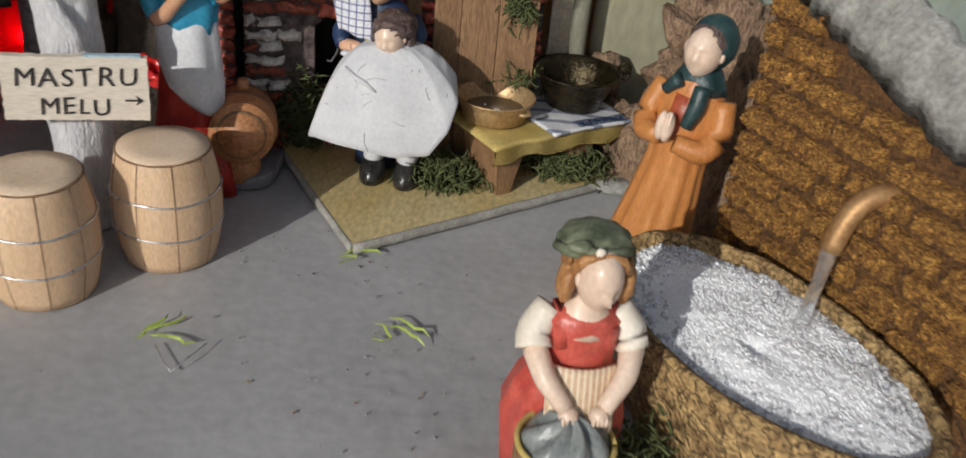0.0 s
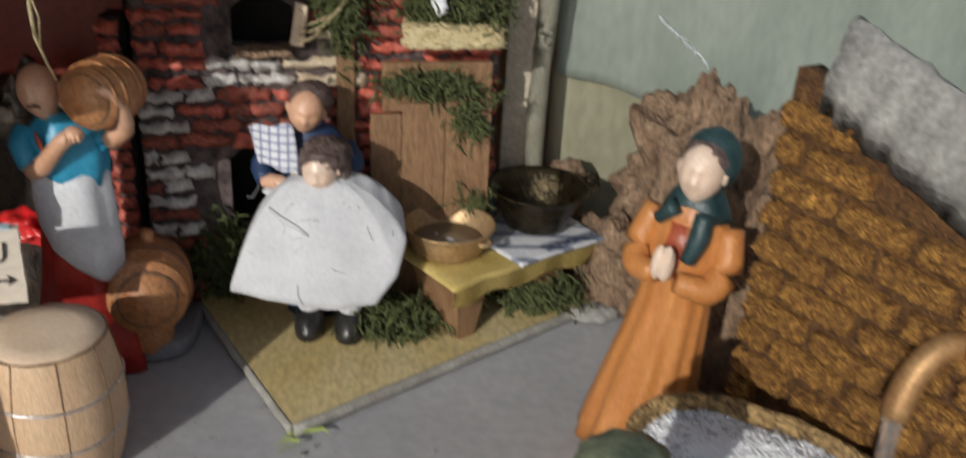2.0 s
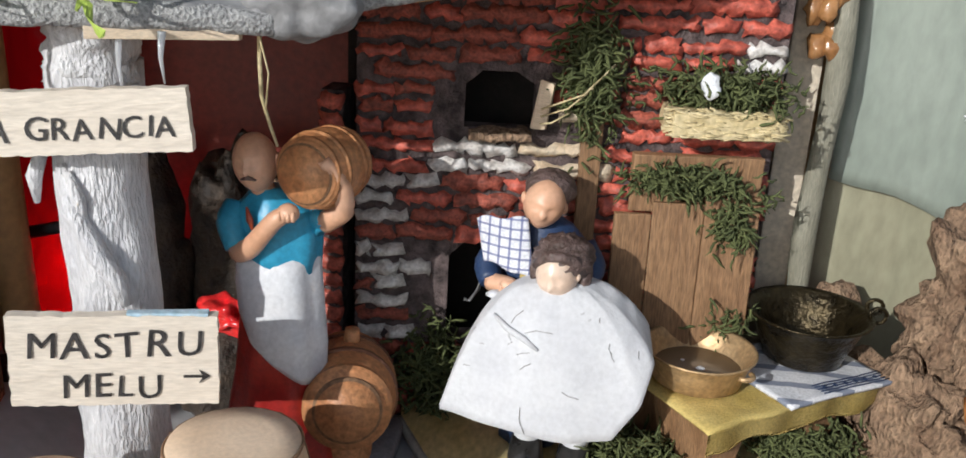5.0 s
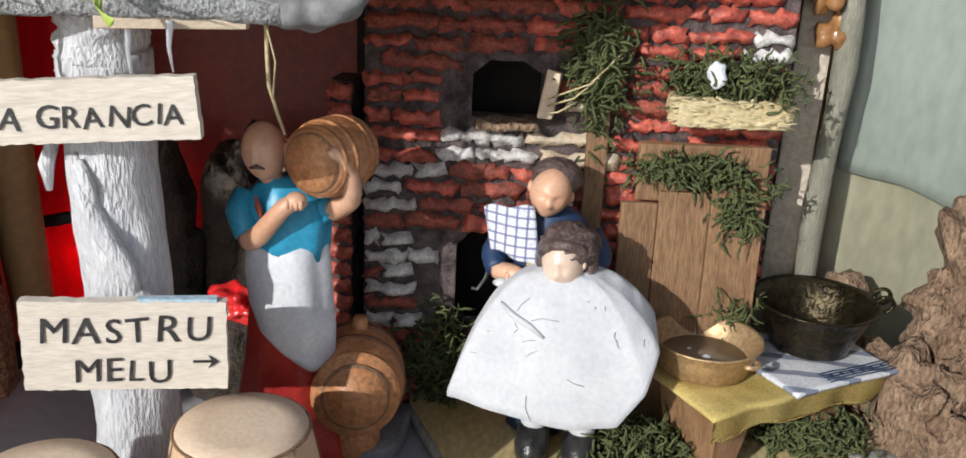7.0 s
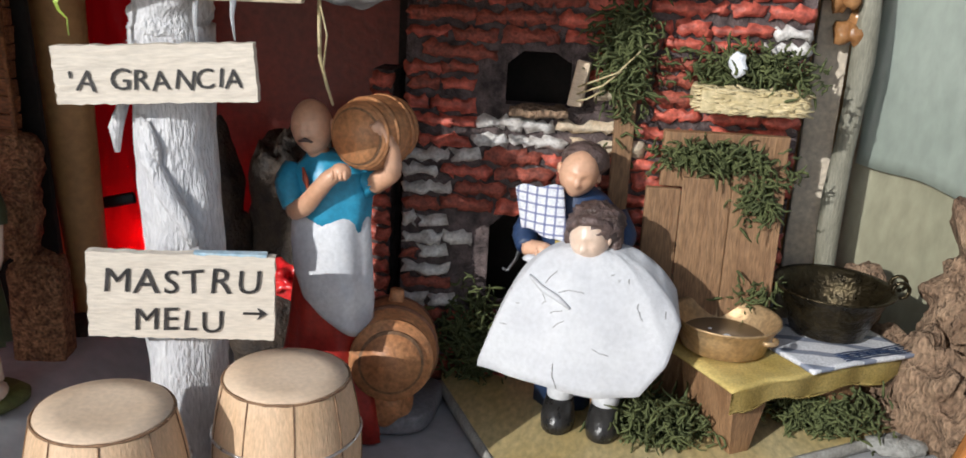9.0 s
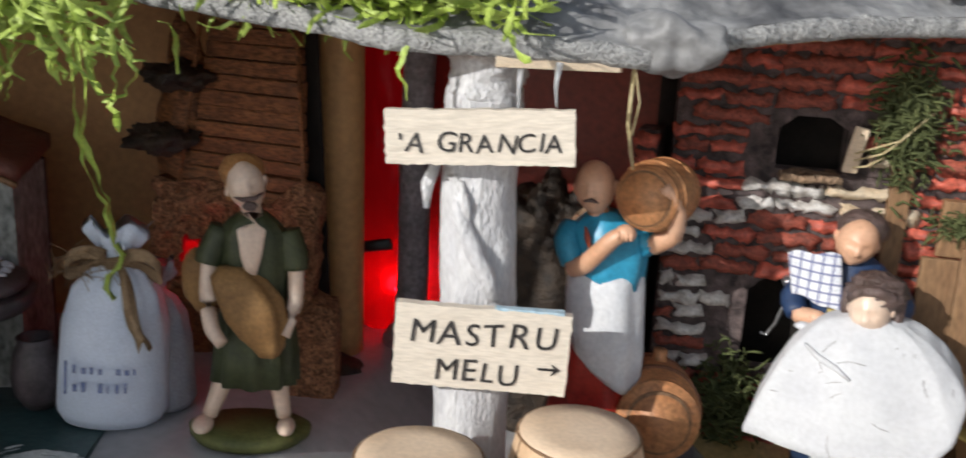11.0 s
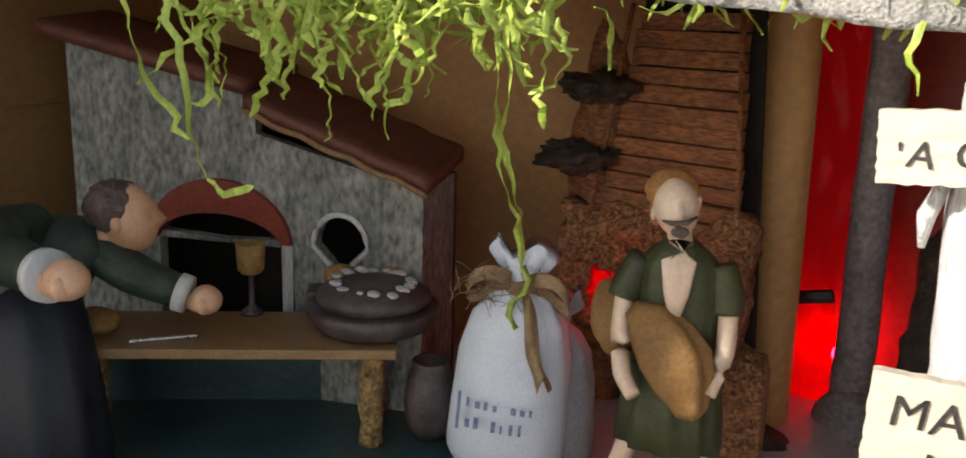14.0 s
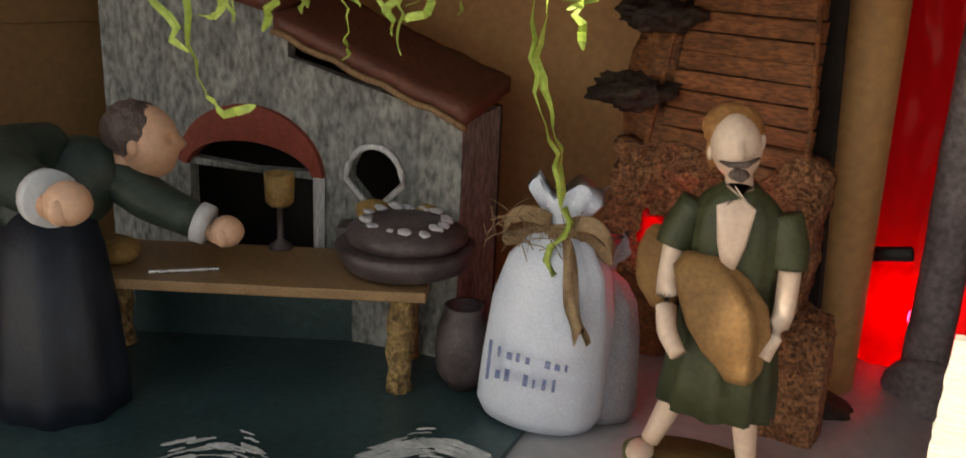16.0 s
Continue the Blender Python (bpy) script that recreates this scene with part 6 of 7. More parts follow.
s.use("rust").body([(-0.001, -0.0040, 0.094, 0.0095, 0.0086), (-0.001, -0.0040, 0.105, 0.0105, 0.0087), (-0.001, -0.0036, 0.117, 0.0100, 0.0078)], 24)
head(s, (-0.0005, -0.0035, 0.1385), 0.0112, "pale_skin", None, 0.5, 0)
s.use("hair").ball((0, 0.0005, 0.1440), (0.0108, 0.0106, 0.0085), 20, 12, 0.08, 500)
s.use("dark_green").ball((0.0008, 0.0032, 0.1420), (0.0122, 0.0108, 0.0138), 24, 16, 0.05, 300)
s.body([(0, 0.001, 0.119, 0.0150, 0.0105), (0, 0.001, 0.124, 0.0128, 0.0098), (0, 0.0015, 0.130, 0.0092, 0.0085)], 24, 5, 0.05, 0.2, False)
limb(s, "dark_green", [(0.0065, -0.0105, 0.124), (0.0070, -0.0132, 0.114), (0.0048, -0.0148, 0.104)], [0.0042, 0.0046, 0.0034])
limb(s, "dark_green", [(-0.0060, -0.0100, 0.124), (-0.0125, -0.0085, 0.116)], [0.0040, 0.0030])
limb(s, "orange", [(0.0158, 0, 0.117), (0.0200, -0.004, 0.100), (0.0160, -0.0125, 0.0925), (0.0030, -0.0185, 0.0955)], [0.0060, 0.0066, 0.0062, 0.0045])
limb(s, "orange", [(-0.0158, 0, 0.117), (-0.0205, -0.005, 0.100), (-0.0165, -0.0130, 0.0940), (-0.0060, -0.0185, 0.0965)], [0.0060, 0.0062, 0.0058, 0.0045])
s.use("pale_skin").ball((-0.0020, -0.0205, 0.1030), (0.0034, 0.0036, 0.0080), 14, 10).ball((-0.0055, -0.0200, 0.1025), (0.0030, 0.0036, 0.0078), 14, 10)
for k in range(3):
    s.ball((-0.0005 - 0.0016 * k, -0.0230, 0.1065 - 0.0008 * k), (0.0009, 0.0014, 0.0048), 8, 6)
statue("figurine", s, "painted praying figurine in orange-brown robe and dark green headscarf", pose(0.1450, 0.4200, 0.0, 0, 4.0, -32) @ Matrix.Diagonal((0.93, 0.94, 0.955, 1)))

# ---- washing figurine at the basin ----
s = Shape()
s.use("coral").body([(0.001, 0.006, 0.0, 0.0215, 0.021), (0.001, 0.006, 0.02, 0.0240, 0.0225), (0, 0.005, 0.04, 0.0255, 0.0215), (0, 0.002, 0.055, 0.0215, 0.0180), (0, 0, 0.066, 0.0150, 0.0120), (0, -0.002, 0.078, 0.0145, 0.0105), (0, -0.003, 0.086, 0.0150, 0.0098), (0, -0.002, 0.090, 0.0095, 0.0075)], 48, 10, 0.07, 0.3)
s.use("pale_skin").body([(0, -0.0045, 0.081, 0.0100, 0.0088), (0, -0.0035, 0.089, 0.0098, 0.0075), (0, -0.002, 0.094, 0.0050, 0.0050), (0, -0.003, 0.099, 0.0046, 0.0046)], 22)
s.use("coral")
for sx in (-1, 1):
    s.tube([(sx * 0.0090, -0.0105, 0.0765), (sx * 0.0098, -0.0098, 0.084), (sx * 0.0105, -0.003, 0.0918)], [(0.0030, 0.0016), (0.0030, 0.0016), (0.0028, 0.0016)], 8)
s.use("apron_stripe").sheet(14, 12, lambda a, b: (-0.0135 + 0.027 * a, -0.0130 - 0.0115 * b - 0.0035 * math.sin(a * math.pi), 0.071 - 0.030 * b), (0, 0.0015, 0))
head(s, (0.0015, -0.0095, 0.1040), 0.0100, "pale_skin", None, 0.5, 14, 14, 4)
s.use("ginger").ball((0.0012, -0.0005, 0.1055), (0.0122, 0.0110, 0.0105), 26, 18, 0.14, 500)
for sx in (-1, 1):
    s.ball((0.0012 + sx * 0.0112, -0.0065, 0.1015), (0.0034, 0.0056, 0.0080), 16, 11, 0.3, 420)
    s.tube([(0.0012, -0.0125, 0.1142), (0.0012 + sx * 0.007, -0.0112, 0.1122), (0.0012 + sx * 0.0108, -0.0088, 0.1060)], [0.0012, 0.0018, 0.0022], 10)
s.use("sage").body([(0.001, 0.0050, 0.1065, 0.0128, 0.0085), (0.001, 0.0040, 0.1100, 0.0138, 0.0108), (0.001, 0.0032, 0.1128, 0.0136, 0.0116), (0.0012, 0.0030, 0.1150, 0.0118, 0.0102), (0.0015, 0.0032, 0.1166, 0.0078, 0.0068), (0.0015, 0.0035, 0.1172, 0.0025, 0.0025)], 40, 9, 0.05, 0.2, False)
s.tube([(-0.0135, 0.002, 0.1100), (-0.0100, -0.0060, 0.1120), (0.0, -0.0105, 0.1138), (0.0100, -0.0065, 0.1122), (0.0148, 0.002, 0.1085)], [0.0018, 0.0020, 0.0022, 0.0020, 0.0018], 10)
s.ball((0.0135, 0.0035, 0.1040), (0.0040, 0.0080, 0.0080), 16, 11, 0.2, 300)
s.ball((-0.0065, -0.0070, 0.1142), (0.0050, 0.0030, 0.0026), 14, 9, 0.3, 300)
s.use("cream").ball((-0.0008, -0.0118, 0.1150), (0.0022, 0.0014, 0.0017), 8, 6, 0.3, 500)
limb(s, "cream", [(-0.0130, -0.001, 0.0880), (-0.0185, -0.004, 0.0790), (-0.0185, -0.008, 0.0745)], [0.0056, 0.0070, 0.0072])
limb(s, "pale_skin", [(-0.0180, -0.008, 0.0745), (-0.0145, -0.018, 0.0680), (-0.0065, -0.0235, 0.0600)], [0.0050, 0.0042, 0.0032])
fist(s, "pale_skin", (-0.0055, -0.0245, 0.0580), 0.0040)
limb(s, "cream", [(0.0130, -0.001, 0.0880), (0.0185, -0.004, 0.0800), (0.0200, -0.007, 0.0745)], [0.0056, 0.0068, 0.0064])
limb(s, "pale_skin", [(0.0200, -0.007, 0.0745), (0.0165, -0.017, 0.0690), (0.0075, -0.0240, 0.0605)], [0.0050, 0.0042, 0.0032])
fist(s, "pale_skin", (0.0060, -0.0250, 0.0585), 0.0040)
statue("figurine", s, "painted washerwoman figurine in coral red dress and sage headscarf", pose(0.0955, 0.2660, 0.0, 0, 0, 8) @ Matrix.Diagonal((0.9, 0.95, 1.0, 1)))
tub = thing("wash_tub", None, "brown wooden wash tub with wet grey cloth", "tub", pose(0.0945, 0.2415, 0.0) @ Matrix.Diagonal((0.92, 0.92, 1.10, 1)))
part("tub_shell", Shape("plank").lathe([(0.0175, 0.0), (0.0185, 0.012), (0.0190, 0.036), (0.0188, 0.043), (0.0170, 0.043), (0.0165, 0.033), (0.0005, 0.033)], 30), tub)
part("rim", Shape("yellow_cloth").tube([(0.0182 * math.cos(2 * math.pi * k / 30), 0.0182 * math.sin(2 * math.pi * k / 30), 0.0432) for k in range(31)], 0.0012, 8), tub, "pale worn rim")
cl = Shape("wet_cloth").sheet(40, 22, lambda a, b: (0.0172 * b * math.cos(2 * math.pi * a), 0.0172 * b * math.sin(2 * math.pi * a), 0.0422 + 0.0120 * (1 - b) ** 0.7 + 0.0025 * math.sin(7 * 2 * math.pi * a + 5 * b) * b * (1.2 - b) * 2.2), 0.001)
part("wet_cloth", cl, tub, "gathered wet grey cloth")
thing("wood_plinth", Shape("raw_wood").box((0.062, 0.215, 0.0), (0.085, 0.246, 0.010), 0.002, 0.001), "pale wooden block beside the wash tub", "block")


# ---- bakery ----
HB, HU, HN = Vector((-0.357, 0.412, 0)), Vector((-0.89, -0.456, 0)), Vector((0.456, -0.89, 0))


def on_oven(u, z, d=0.0):
    """u: from the facade's right end leftwards; d: behind the facade."""
    return HB + HU * u - HN * d + Vector((0, 0, z))


oven = thing("bread_oven", None, "grey plastered model bread oven house with red arch", "oven")
arch_in = [(0.124, 0.050), (0.062, 0.050)] + [(0.062, 0.088)] + arc(0.093, 0.088, 0.031, 0.0145, 0, 180, 14)[1:-1] + [(0.124, 0.088)]
niche = [(0.048, 0.066), (0.0245, 0.066)] + arc(0.03625, 0.091, 0.01175, 0.0135, 0, 180, 12) 
front = [(0, 0), (0.166, 0), (0.166, 0.172), (0.075, 0.152), (0.075, 0.137), (0, 0.118)]
part("facade", Shape("oven").plate(front, [list(reversed(arch_in)), list(reversed(niche))], 0.006, on_oven), oven)
part("inside", Shape("dark_back").plate(front, [], 0.003, lambda u, z, d: on_oven(u, z, 0.045 + d)), oven, "near-black sheet behind the oven's openings")
part("side_wall", Shape("oven").plate([(0.006, 0), (0.045, 0), (0.045, 0.118), (0.006, 0.118)], [], 0.004, lambda u, z, d: on_oven(0.0 + d, z, u)), oven)
part("side_wall", Shape("oven").plate([(0.006, 0), (0.045, 0), (0.045, 0.170), (0.006, 0.170)], [], 0.004, lambda u, z, d: on_oven(0.166 - d, z, u)), oven)
tr = Shape("arch")
outer, inner = arc(0.093, 0.088, 0.0345, 0.0285, 4, 176, 22), arc(0.093, 0.0875, 0.0305, 0.0140, 4, 176, 22)
v = [on_oven(*p, -0.003) for p in outer] + [on_oven(*p, -0.003) for p in inner] + [on_oven(*p, 0.004) for p in outer] + [on_oven(*p, 0.004) for p in inner]
n = len(outer)
f = []
for i in range(n - 1):
    f += [(i, i + 1, n + i + 1, n + i), (2 * n + i, 3 * n + i, 3 * n + i + 1, 2 * n + i + 1), (i, 2 * n + i, 2 * n + i + 1, i + 1), (n + i, n + i + 1, 3 * n + i + 1, 3 * n + i)]
f += [(0, n, 3 * n, 2 * n), (n - 1, 3 * n - 1, 4 * n - 1, 2 * n - 1)]
part("arch", tr.raw(v, f, False), oven, "dark red painted arch")
part("jamb", Shape("white_paint").box((0, 0, 0), (0.003, 0.004, 0.040), 0.0005).moved(Matrix.Translation(on_oven(0.0625, 0.050, -0.0035))), oven, "pale jamb beside the arch")
ntrim = Shape("white_paint").tube([on_oven(0.0240, 0.066, -0.001)] + [on_oven(*p, -0.001) for p in arc(0.03625, 0.091, 0.0124, 0.0142, 0, 180, 14)] + [on_oven(0.0485, 0.066, -0.001)], 0.0013, 8)
part("niche_trim", ntrim, oven, "white painted niche edge")
rb = Shape("eaves")
rb.sheet(24, 6, lambda a, b: on_oven(0.074 - 0.080 * a, 0.1545 - 0.029 * a + 0.006 * b + 0.0012 * noise.noise(Vector((a * 9, b * 4, 1))), -0.012 + 0.05 * b), 0.006)
part("eaves_board", rb, oven, "maroon sloping roof board")
part("eaves_edge", Shape("plank").tube([on_oven(0.074 - 0.080 * k / 12, 0.1480 - 0.029 * k / 12 + 0.0008 * math.sin(k * 2), -0.0125) for k in range(13)], 0.0014, 7), oven, "pale splintered edge")
rb2 = Shape("eaves").sheet(24, 6, lambda a, b: on_oven(0.176 - 0.100 * a, 0.1815 - 0.022 * a + 0.004 * b, -0.006 + 0.05 * b), 0.006)
part("eaves_board", rb2, oven, "maroon sloping roof board")

# table
T0 = Vector((-0.3370, 0.3790, 0))
TU = (Vector((-0.410, 0.305, 0)) - T0).normalized()
TV = Vector((TU.y, -TU.x, 0))


def on_table(u, v, z):
    return T0 + TU * u + TV * v + Vector((0, 0, z))


table = thing("work_table", None, "plain brown wooden baker's table with bark-covered leg", "table")
s = Shape("table").box((0, 0, 0.0590), (0.135, 0.046, 0.0630), 0.0006)
s.v = [tuple(on_table(*p)) for p in s.v]
part("tabletop", s, table)
for u, v in ((0.010, 0.008), (0.126, 0.008), (0.126, 0.038), (0.010, 0.038)):
    p = on_table(u, v, 0)
    part("leg", trunk((p.x, p.y, 0.0202), (p.x, p.y, 0.0592), 0.0045, "bark_gold", u * 50, 16, 12, 0.35), table, "rough bark-covered leg")
s = Shape("teal").plate([(0.012, 0.004), (0.126, 0.004), (0.126, 0.052), (0.012, 0.052)], [], 0.003, lambda u, z, d: on_table(u, 0.052 + d, z))
part("lower_wall", s, oven, "dark painted lower wall")

# bowl with dough and loaves
bc = on_table(0.010, 0.026, 0.0632)
bowl = thing("dough_bowl", None, "dark round clay bowl heaped with floury dough on the table", "bowl", pose(*bc))
part("bowl_shell", Shape("bowl").lathe([(0.0005, 0), (0.019, 0), (0.0235, 0.002), (0.0260, 0.0065), (0.0268, 0.0100), (0.0250, 0.0105), (0.0005, 0.0095)], 36), bowl)
part("dough", Shape("bowl").ball((0, 0, 0.0135), (0.0238, 0.0225, 0.0080), 30, 16, 0.10, 70), bowl, "dark dough heap")
s = Shape("flour")
for i in range(16):
    a = i / 16 * 6.28
    s.ball((0.0165 * math.cos(a) + rnd.gauss(0, 0.0014), 0.0145 * math.sin(a), 0.0195 + rnd.gauss(0, 0.0005)), (0.0036, 0.0022, 0.0012), 8, 6, 0.5, 300, i)
part("flour", s, bowl, "white flour dusting", kind="stuff")
for i, (u, z, r) in enumerate(((0.024, 0.0795, 0.0090), (0.003, 0.0790, 0.0086))):
    p = on_table(u, 0.0420, z)
    thing("bread_loaf", Shape("bread").ball((0, 0, 0), (r, r * 0.75, r * 0.62), 18, 12, 0.25, 150, i), "golden bread loaf behind the dough bowl", "bread", pose(*p), group="loaves")
s = Shape("bowl").box((-0.024, -0.007, 0), (0.016, 0.007, 0.0115), 0.002)
thing("loaf_board", s, "dark board under the loaves behind the bowl", "board", pose(*on_table(0.015, 0.0440, 0.0632), 0, 0, 45))
p = on_table(0.062, 0.043, 0.0632)
gob = thing("goblet", None, "dull brass goblet standing on the table in front of the oven", "goblet", pose(*p) @ Matrix.Diagonal((0.84, 0.84, 0.9, 1)))
part("cup", Shape("bread").lathe([(0.0045, 0.0195), (0.0066, 0.0215), (0.0072, 0.034), (0.0062, 0.034), (0.0055, 0.023), (0.0005, 0.022)], 20), gob)
part("stem", Shape("bowl").lathe([(0.0060, 0), (0.0050, 0.0015), (0.0016, 0.004), (0.0014, 0.018), (0.0040, 0.0200)], 16), gob)
s = Shape("wire").box((-0.0125, -0.0010, 0), (0.0125, 0.0010, 0.0012), 0.0004)
thing("silver_rod", s, "small bright metal rod lying on the table", "rod", pose(*on_table(0.090, 0.010, 0.0632), 0, 0, 62))
p = on_table(0.118, 0.020, 0.0632)
thing("bread_loaf", Shape("bread").ball((0, 0, 0.0042), (0.0105, 0.0075, 0.0052), 18, 12, 0.2, 150, 6), "golden bread loaf beside the baker", "bread", pose(*p), group="loaves")
thing("clay_jar", Shape("bowl").lathe([(0.010, 0), (0.0165, 0.008), (0.0185, 0.020), (0.0160, 0.032), (0.0120, 0.038), (0.0130, 0.041), (0.0105, 0.041), (0.0090, 0.036), (0.0005, 0.034)], 28), "dark round clay jar beside the table", "jar", pose(-0.3385, 0.4000, 0.0203) @ Matrix.Diagonal((0.62, 0.62, 0.80, 1)))

# baker figurine, bent over the table
s = Shape()
s.use("near_black").body([(-0.420, 0.280, 0.018, 0.024, 0.022), (-0.421, 0.280, 0.03, 0.0255, 0.0225), (-0.424, 0.281, 0.055, 0.0240, 0.0205), (-0.430, 0.283, 0.076, 0.021, 0.018), (-0.435, 0.285, 0.090, 0.016, 0.014)], 36, 8, 0.06, 0.3)
limb(s, "bottle_green", [(-0.440, 0.281, 0.080), (-0.437, 0.287, 0.090), (-0.428, 0.298, 0.0995), (-0.420, 0.307, 0.102)], [0.0170, 0.0175, 0.0150, 0.0085], 22)
limb(s, "skin", [(-0.424, 0.304, 0.103), (-0.416, 0.312, 0.107)], [0.0062, 0.0058])
head(s, (-0.4145, 0.3145, 0.1115), 0.0118, "skin", None, 0.5, 132, -8)
s.use("hair").ball((-0.4180, 0.3110, 0.1155), (0.0112, 0.0112, 0.0105), 24, 16, 0.14, 500)
limb(s, "bottle_green", [(-0.434, 0.287, 0.108), (-0.424, 0.270, 0.110), (-0.402, 0.263, 0.1085), (-0.373, 0.266, 0.1075)], [0.0098, 0.0105, 0.0090, 0.0072], 16)
s.use("cape").tube([(-0.375, 0.2655, 0.1075), (-0.3705, 0.2660, 0.1078)], [0.0086, 0.0084], 20)
fist(s, "skin", (-0.3635, 0.2675, 0.1080), 0.0076)
limb(s, "bottle_green", [(-0.424, 0.305, 0.100), (-0.410, 0.312, 0.0915), (-0.396, 0.323, 0.0850)], [0.0090, 0.0080, 0.0064], 16)
s.use("cape").tube([(-0.3965, 0.3230, 0.0850), (-0.3935, 0.3255, 0.0838)], [0.0074, 0.0072], 20)
fist(s, "skin", (-0.3890, 0.3300, 0.0820), 0.0066)
limb(s, "skin", [(-0.412, 0.272, 0.028), (-0.410, 0.272, 0.0170), (-0.402, 0.274, 0.0162)], [0.0055, 0.005, 0.004])
limb(s, "skin", [(-0.420, 0.285, 0.028), (-0.418, 0.287, 0.0170), (-0.408, 0.292, 0.0162)], [0.0055, 0.005, 0.004])
statue("figurine", s, "painted baker figurine in dark green and navy bent over the table", pose(0, 0, 0))

# sacks tied with ribbon
def sack_shape(key, h, r, seed):
    lv = [(0, 0, 0.0, 0.90, 0.66), (0, 0, 0.06, 1.02, 0.76), (0, 0, 0.25, 1.0, 0.78), (0, 0, 0.50, 0.92, 0.70), (0, 0, 0.68, 0.78, 0.58), (0, 0, 0.78, 0.52, 0.40), (0, 0, 0.83, 0.24, 0.22), (0, 0, 0.88, 0.30, 0.24), (0, 0, 0.96, 0.46, 0.30), (0, 0, 1.0, 0.58, 0.32)]
    s = Shape(key)
    rings = []
    for i, (x, y, z, a, b) in enumerate(lv):
        ring = []
        for j in range(48):
            t = 2 * math.pi * j / 48
            f = 1 + (0.05 if z < 0.7 else 0.13) * noise.noise(Vector((math.cos(t) * 2.2, math.sin(t) * 2.2, z * 3 + seed))) + (0.07 * math.sin(t * 11) * max(0, z - 0.45) * 1.6)
            ring.append((a * r * f * math.cos(t), b * r * f * math.sin(t), z * h + (0.004 * math.sin(t * 5 + seed) if z > 0.94 else 0)))
        rings.append(ring)
    return s.rings(rings)


sk = thing("flour_sack", None, "white cotton flour sack tied with a burlap ribbon", "sack", pose(-0.3050, 0.4065, 0.0203, 0, 4, 30) @ Matrix.Diagonal((0.80, 0.80, 0.91, 1)), group="flour sacks")
part("bag", sack_shape("sack", 0.094, 0.0290, 1.0), sk)
ink = Shape("sack_ink")
for row, (z, n) in enumerate(((0.031, 8), (0.022, 7))):
    for k in range(n):
        if rnd.random() < 0.2:
            continue
        x = -0.016 + 0.0042 * k
        y = -0.0262 - 0.0006 + (x / 0.03) ** 2 * 0.0045
        ink.box((x, y, z), (x + rnd.uniform(0.0008, 0.0024), y + 0.0006, z + rnd.uniform(0.002, 0.005)))
ink.box((-0.0205, -0.0238, 0.020), (-0.0192, -0.0228, 0.036))
part("faded_print", ink, sk, "faded blue unreadable print")
rib = Shape("burlap")
for k in range(5):
    z = 0.0755 + 0.0012 * k
    rib.tube([(0.0078 * math.cos(2 * math.pi * i / 20), 0.0078 * math.sin(2 * math.pi * i / 20), z + 0.0006 * math.sin(i + k)) for i in range(21)], 0.0012, 6)
part("ribbon_band", rib, sk, "frayed burlap ribbon")
rib = Shape("burlap")
rib.sheet(20, 5, lambda a, b: (0.001 + 0.013 * a + (0.005 + 0.003 * a) * b, -0.010 - 0.014 * math.sin(a * 1.5) + 0.0015 * math.sin(b * 5 + a * 9), 0.077 - (0.034 + 0.004 * math.sin(b * 9)) * a + 0.002 * math.sin(a * 8)), (0, 0.0008, 0))
part("ribbon_tail", rib, sk, "frayed burlap ribbon")
for sg in (-1, 1):
    rib = Shape("burlap")
    rib.sheet(16, 4, lambda a, b: (sg * (0.004 + 0.020 * math.sin(math.pi * a)), -0.008 - 0.006 * math.sin(2 * math.pi * a), 0.078 + 0.0085 * math.sin(2 * math.pi * a + 0.6) * 0.8 + 0.006 * (b - 0.5)), (0, 0.0008, 0))
    part("ribbon_loop", rib, sk, "frayed burlap ribbon")
rib = Shape("burlap")
for i in range(60):
    p = Vector((rnd.gauss(-0.012, 0.010), -0.010 + rnd.gauss(0, 0.003), 0.077 + rnd.gauss(0, 0.004)))
    d = Vector((rnd.gauss(0, 1), rnd.gauss(0, 0.6), rnd.gauss(0, 1))).normalized() * 0.006
    rib.tube([p - d, p + Vector((0, -0.001, 0.001)), p + d], 0.0002, 3)
part("frayed_threads", rib, sk, "loose burlap threads", kind="stuff")
part("tie", Shape("raffia").tube([(0.001 + 0.004 * math.sin(k * 1.3), -0.0115 - 0.001 * k, 0.089 - 0.005 * k) for k in range(6)], 0.0016, 6), sk, "green raffia tie")
sk2 = thing("flour_sack", None, "cotton sack behind the white sack, coloured grey as in shade", "sack", pose(-0.2960, 0.4260, 0.0190, 0, 0, 20) @ Matrix.Diagonal((0.76, 0.78, 0.92, 1)), group="flour sacks")
part("bag", sack_shape("sack_shaded", 0.072, 0.0220, 4.0), sk2)

# beggar figurine
s = Shape()
s.use("base_green").body([(0, 0, 0, 0.029, 0.0185), (0, 0, 0.004, 0.0295, 0.019), (0, 0, 0.0065, 0.026, 0.016)], 34, 3, 0.05, 0, False)
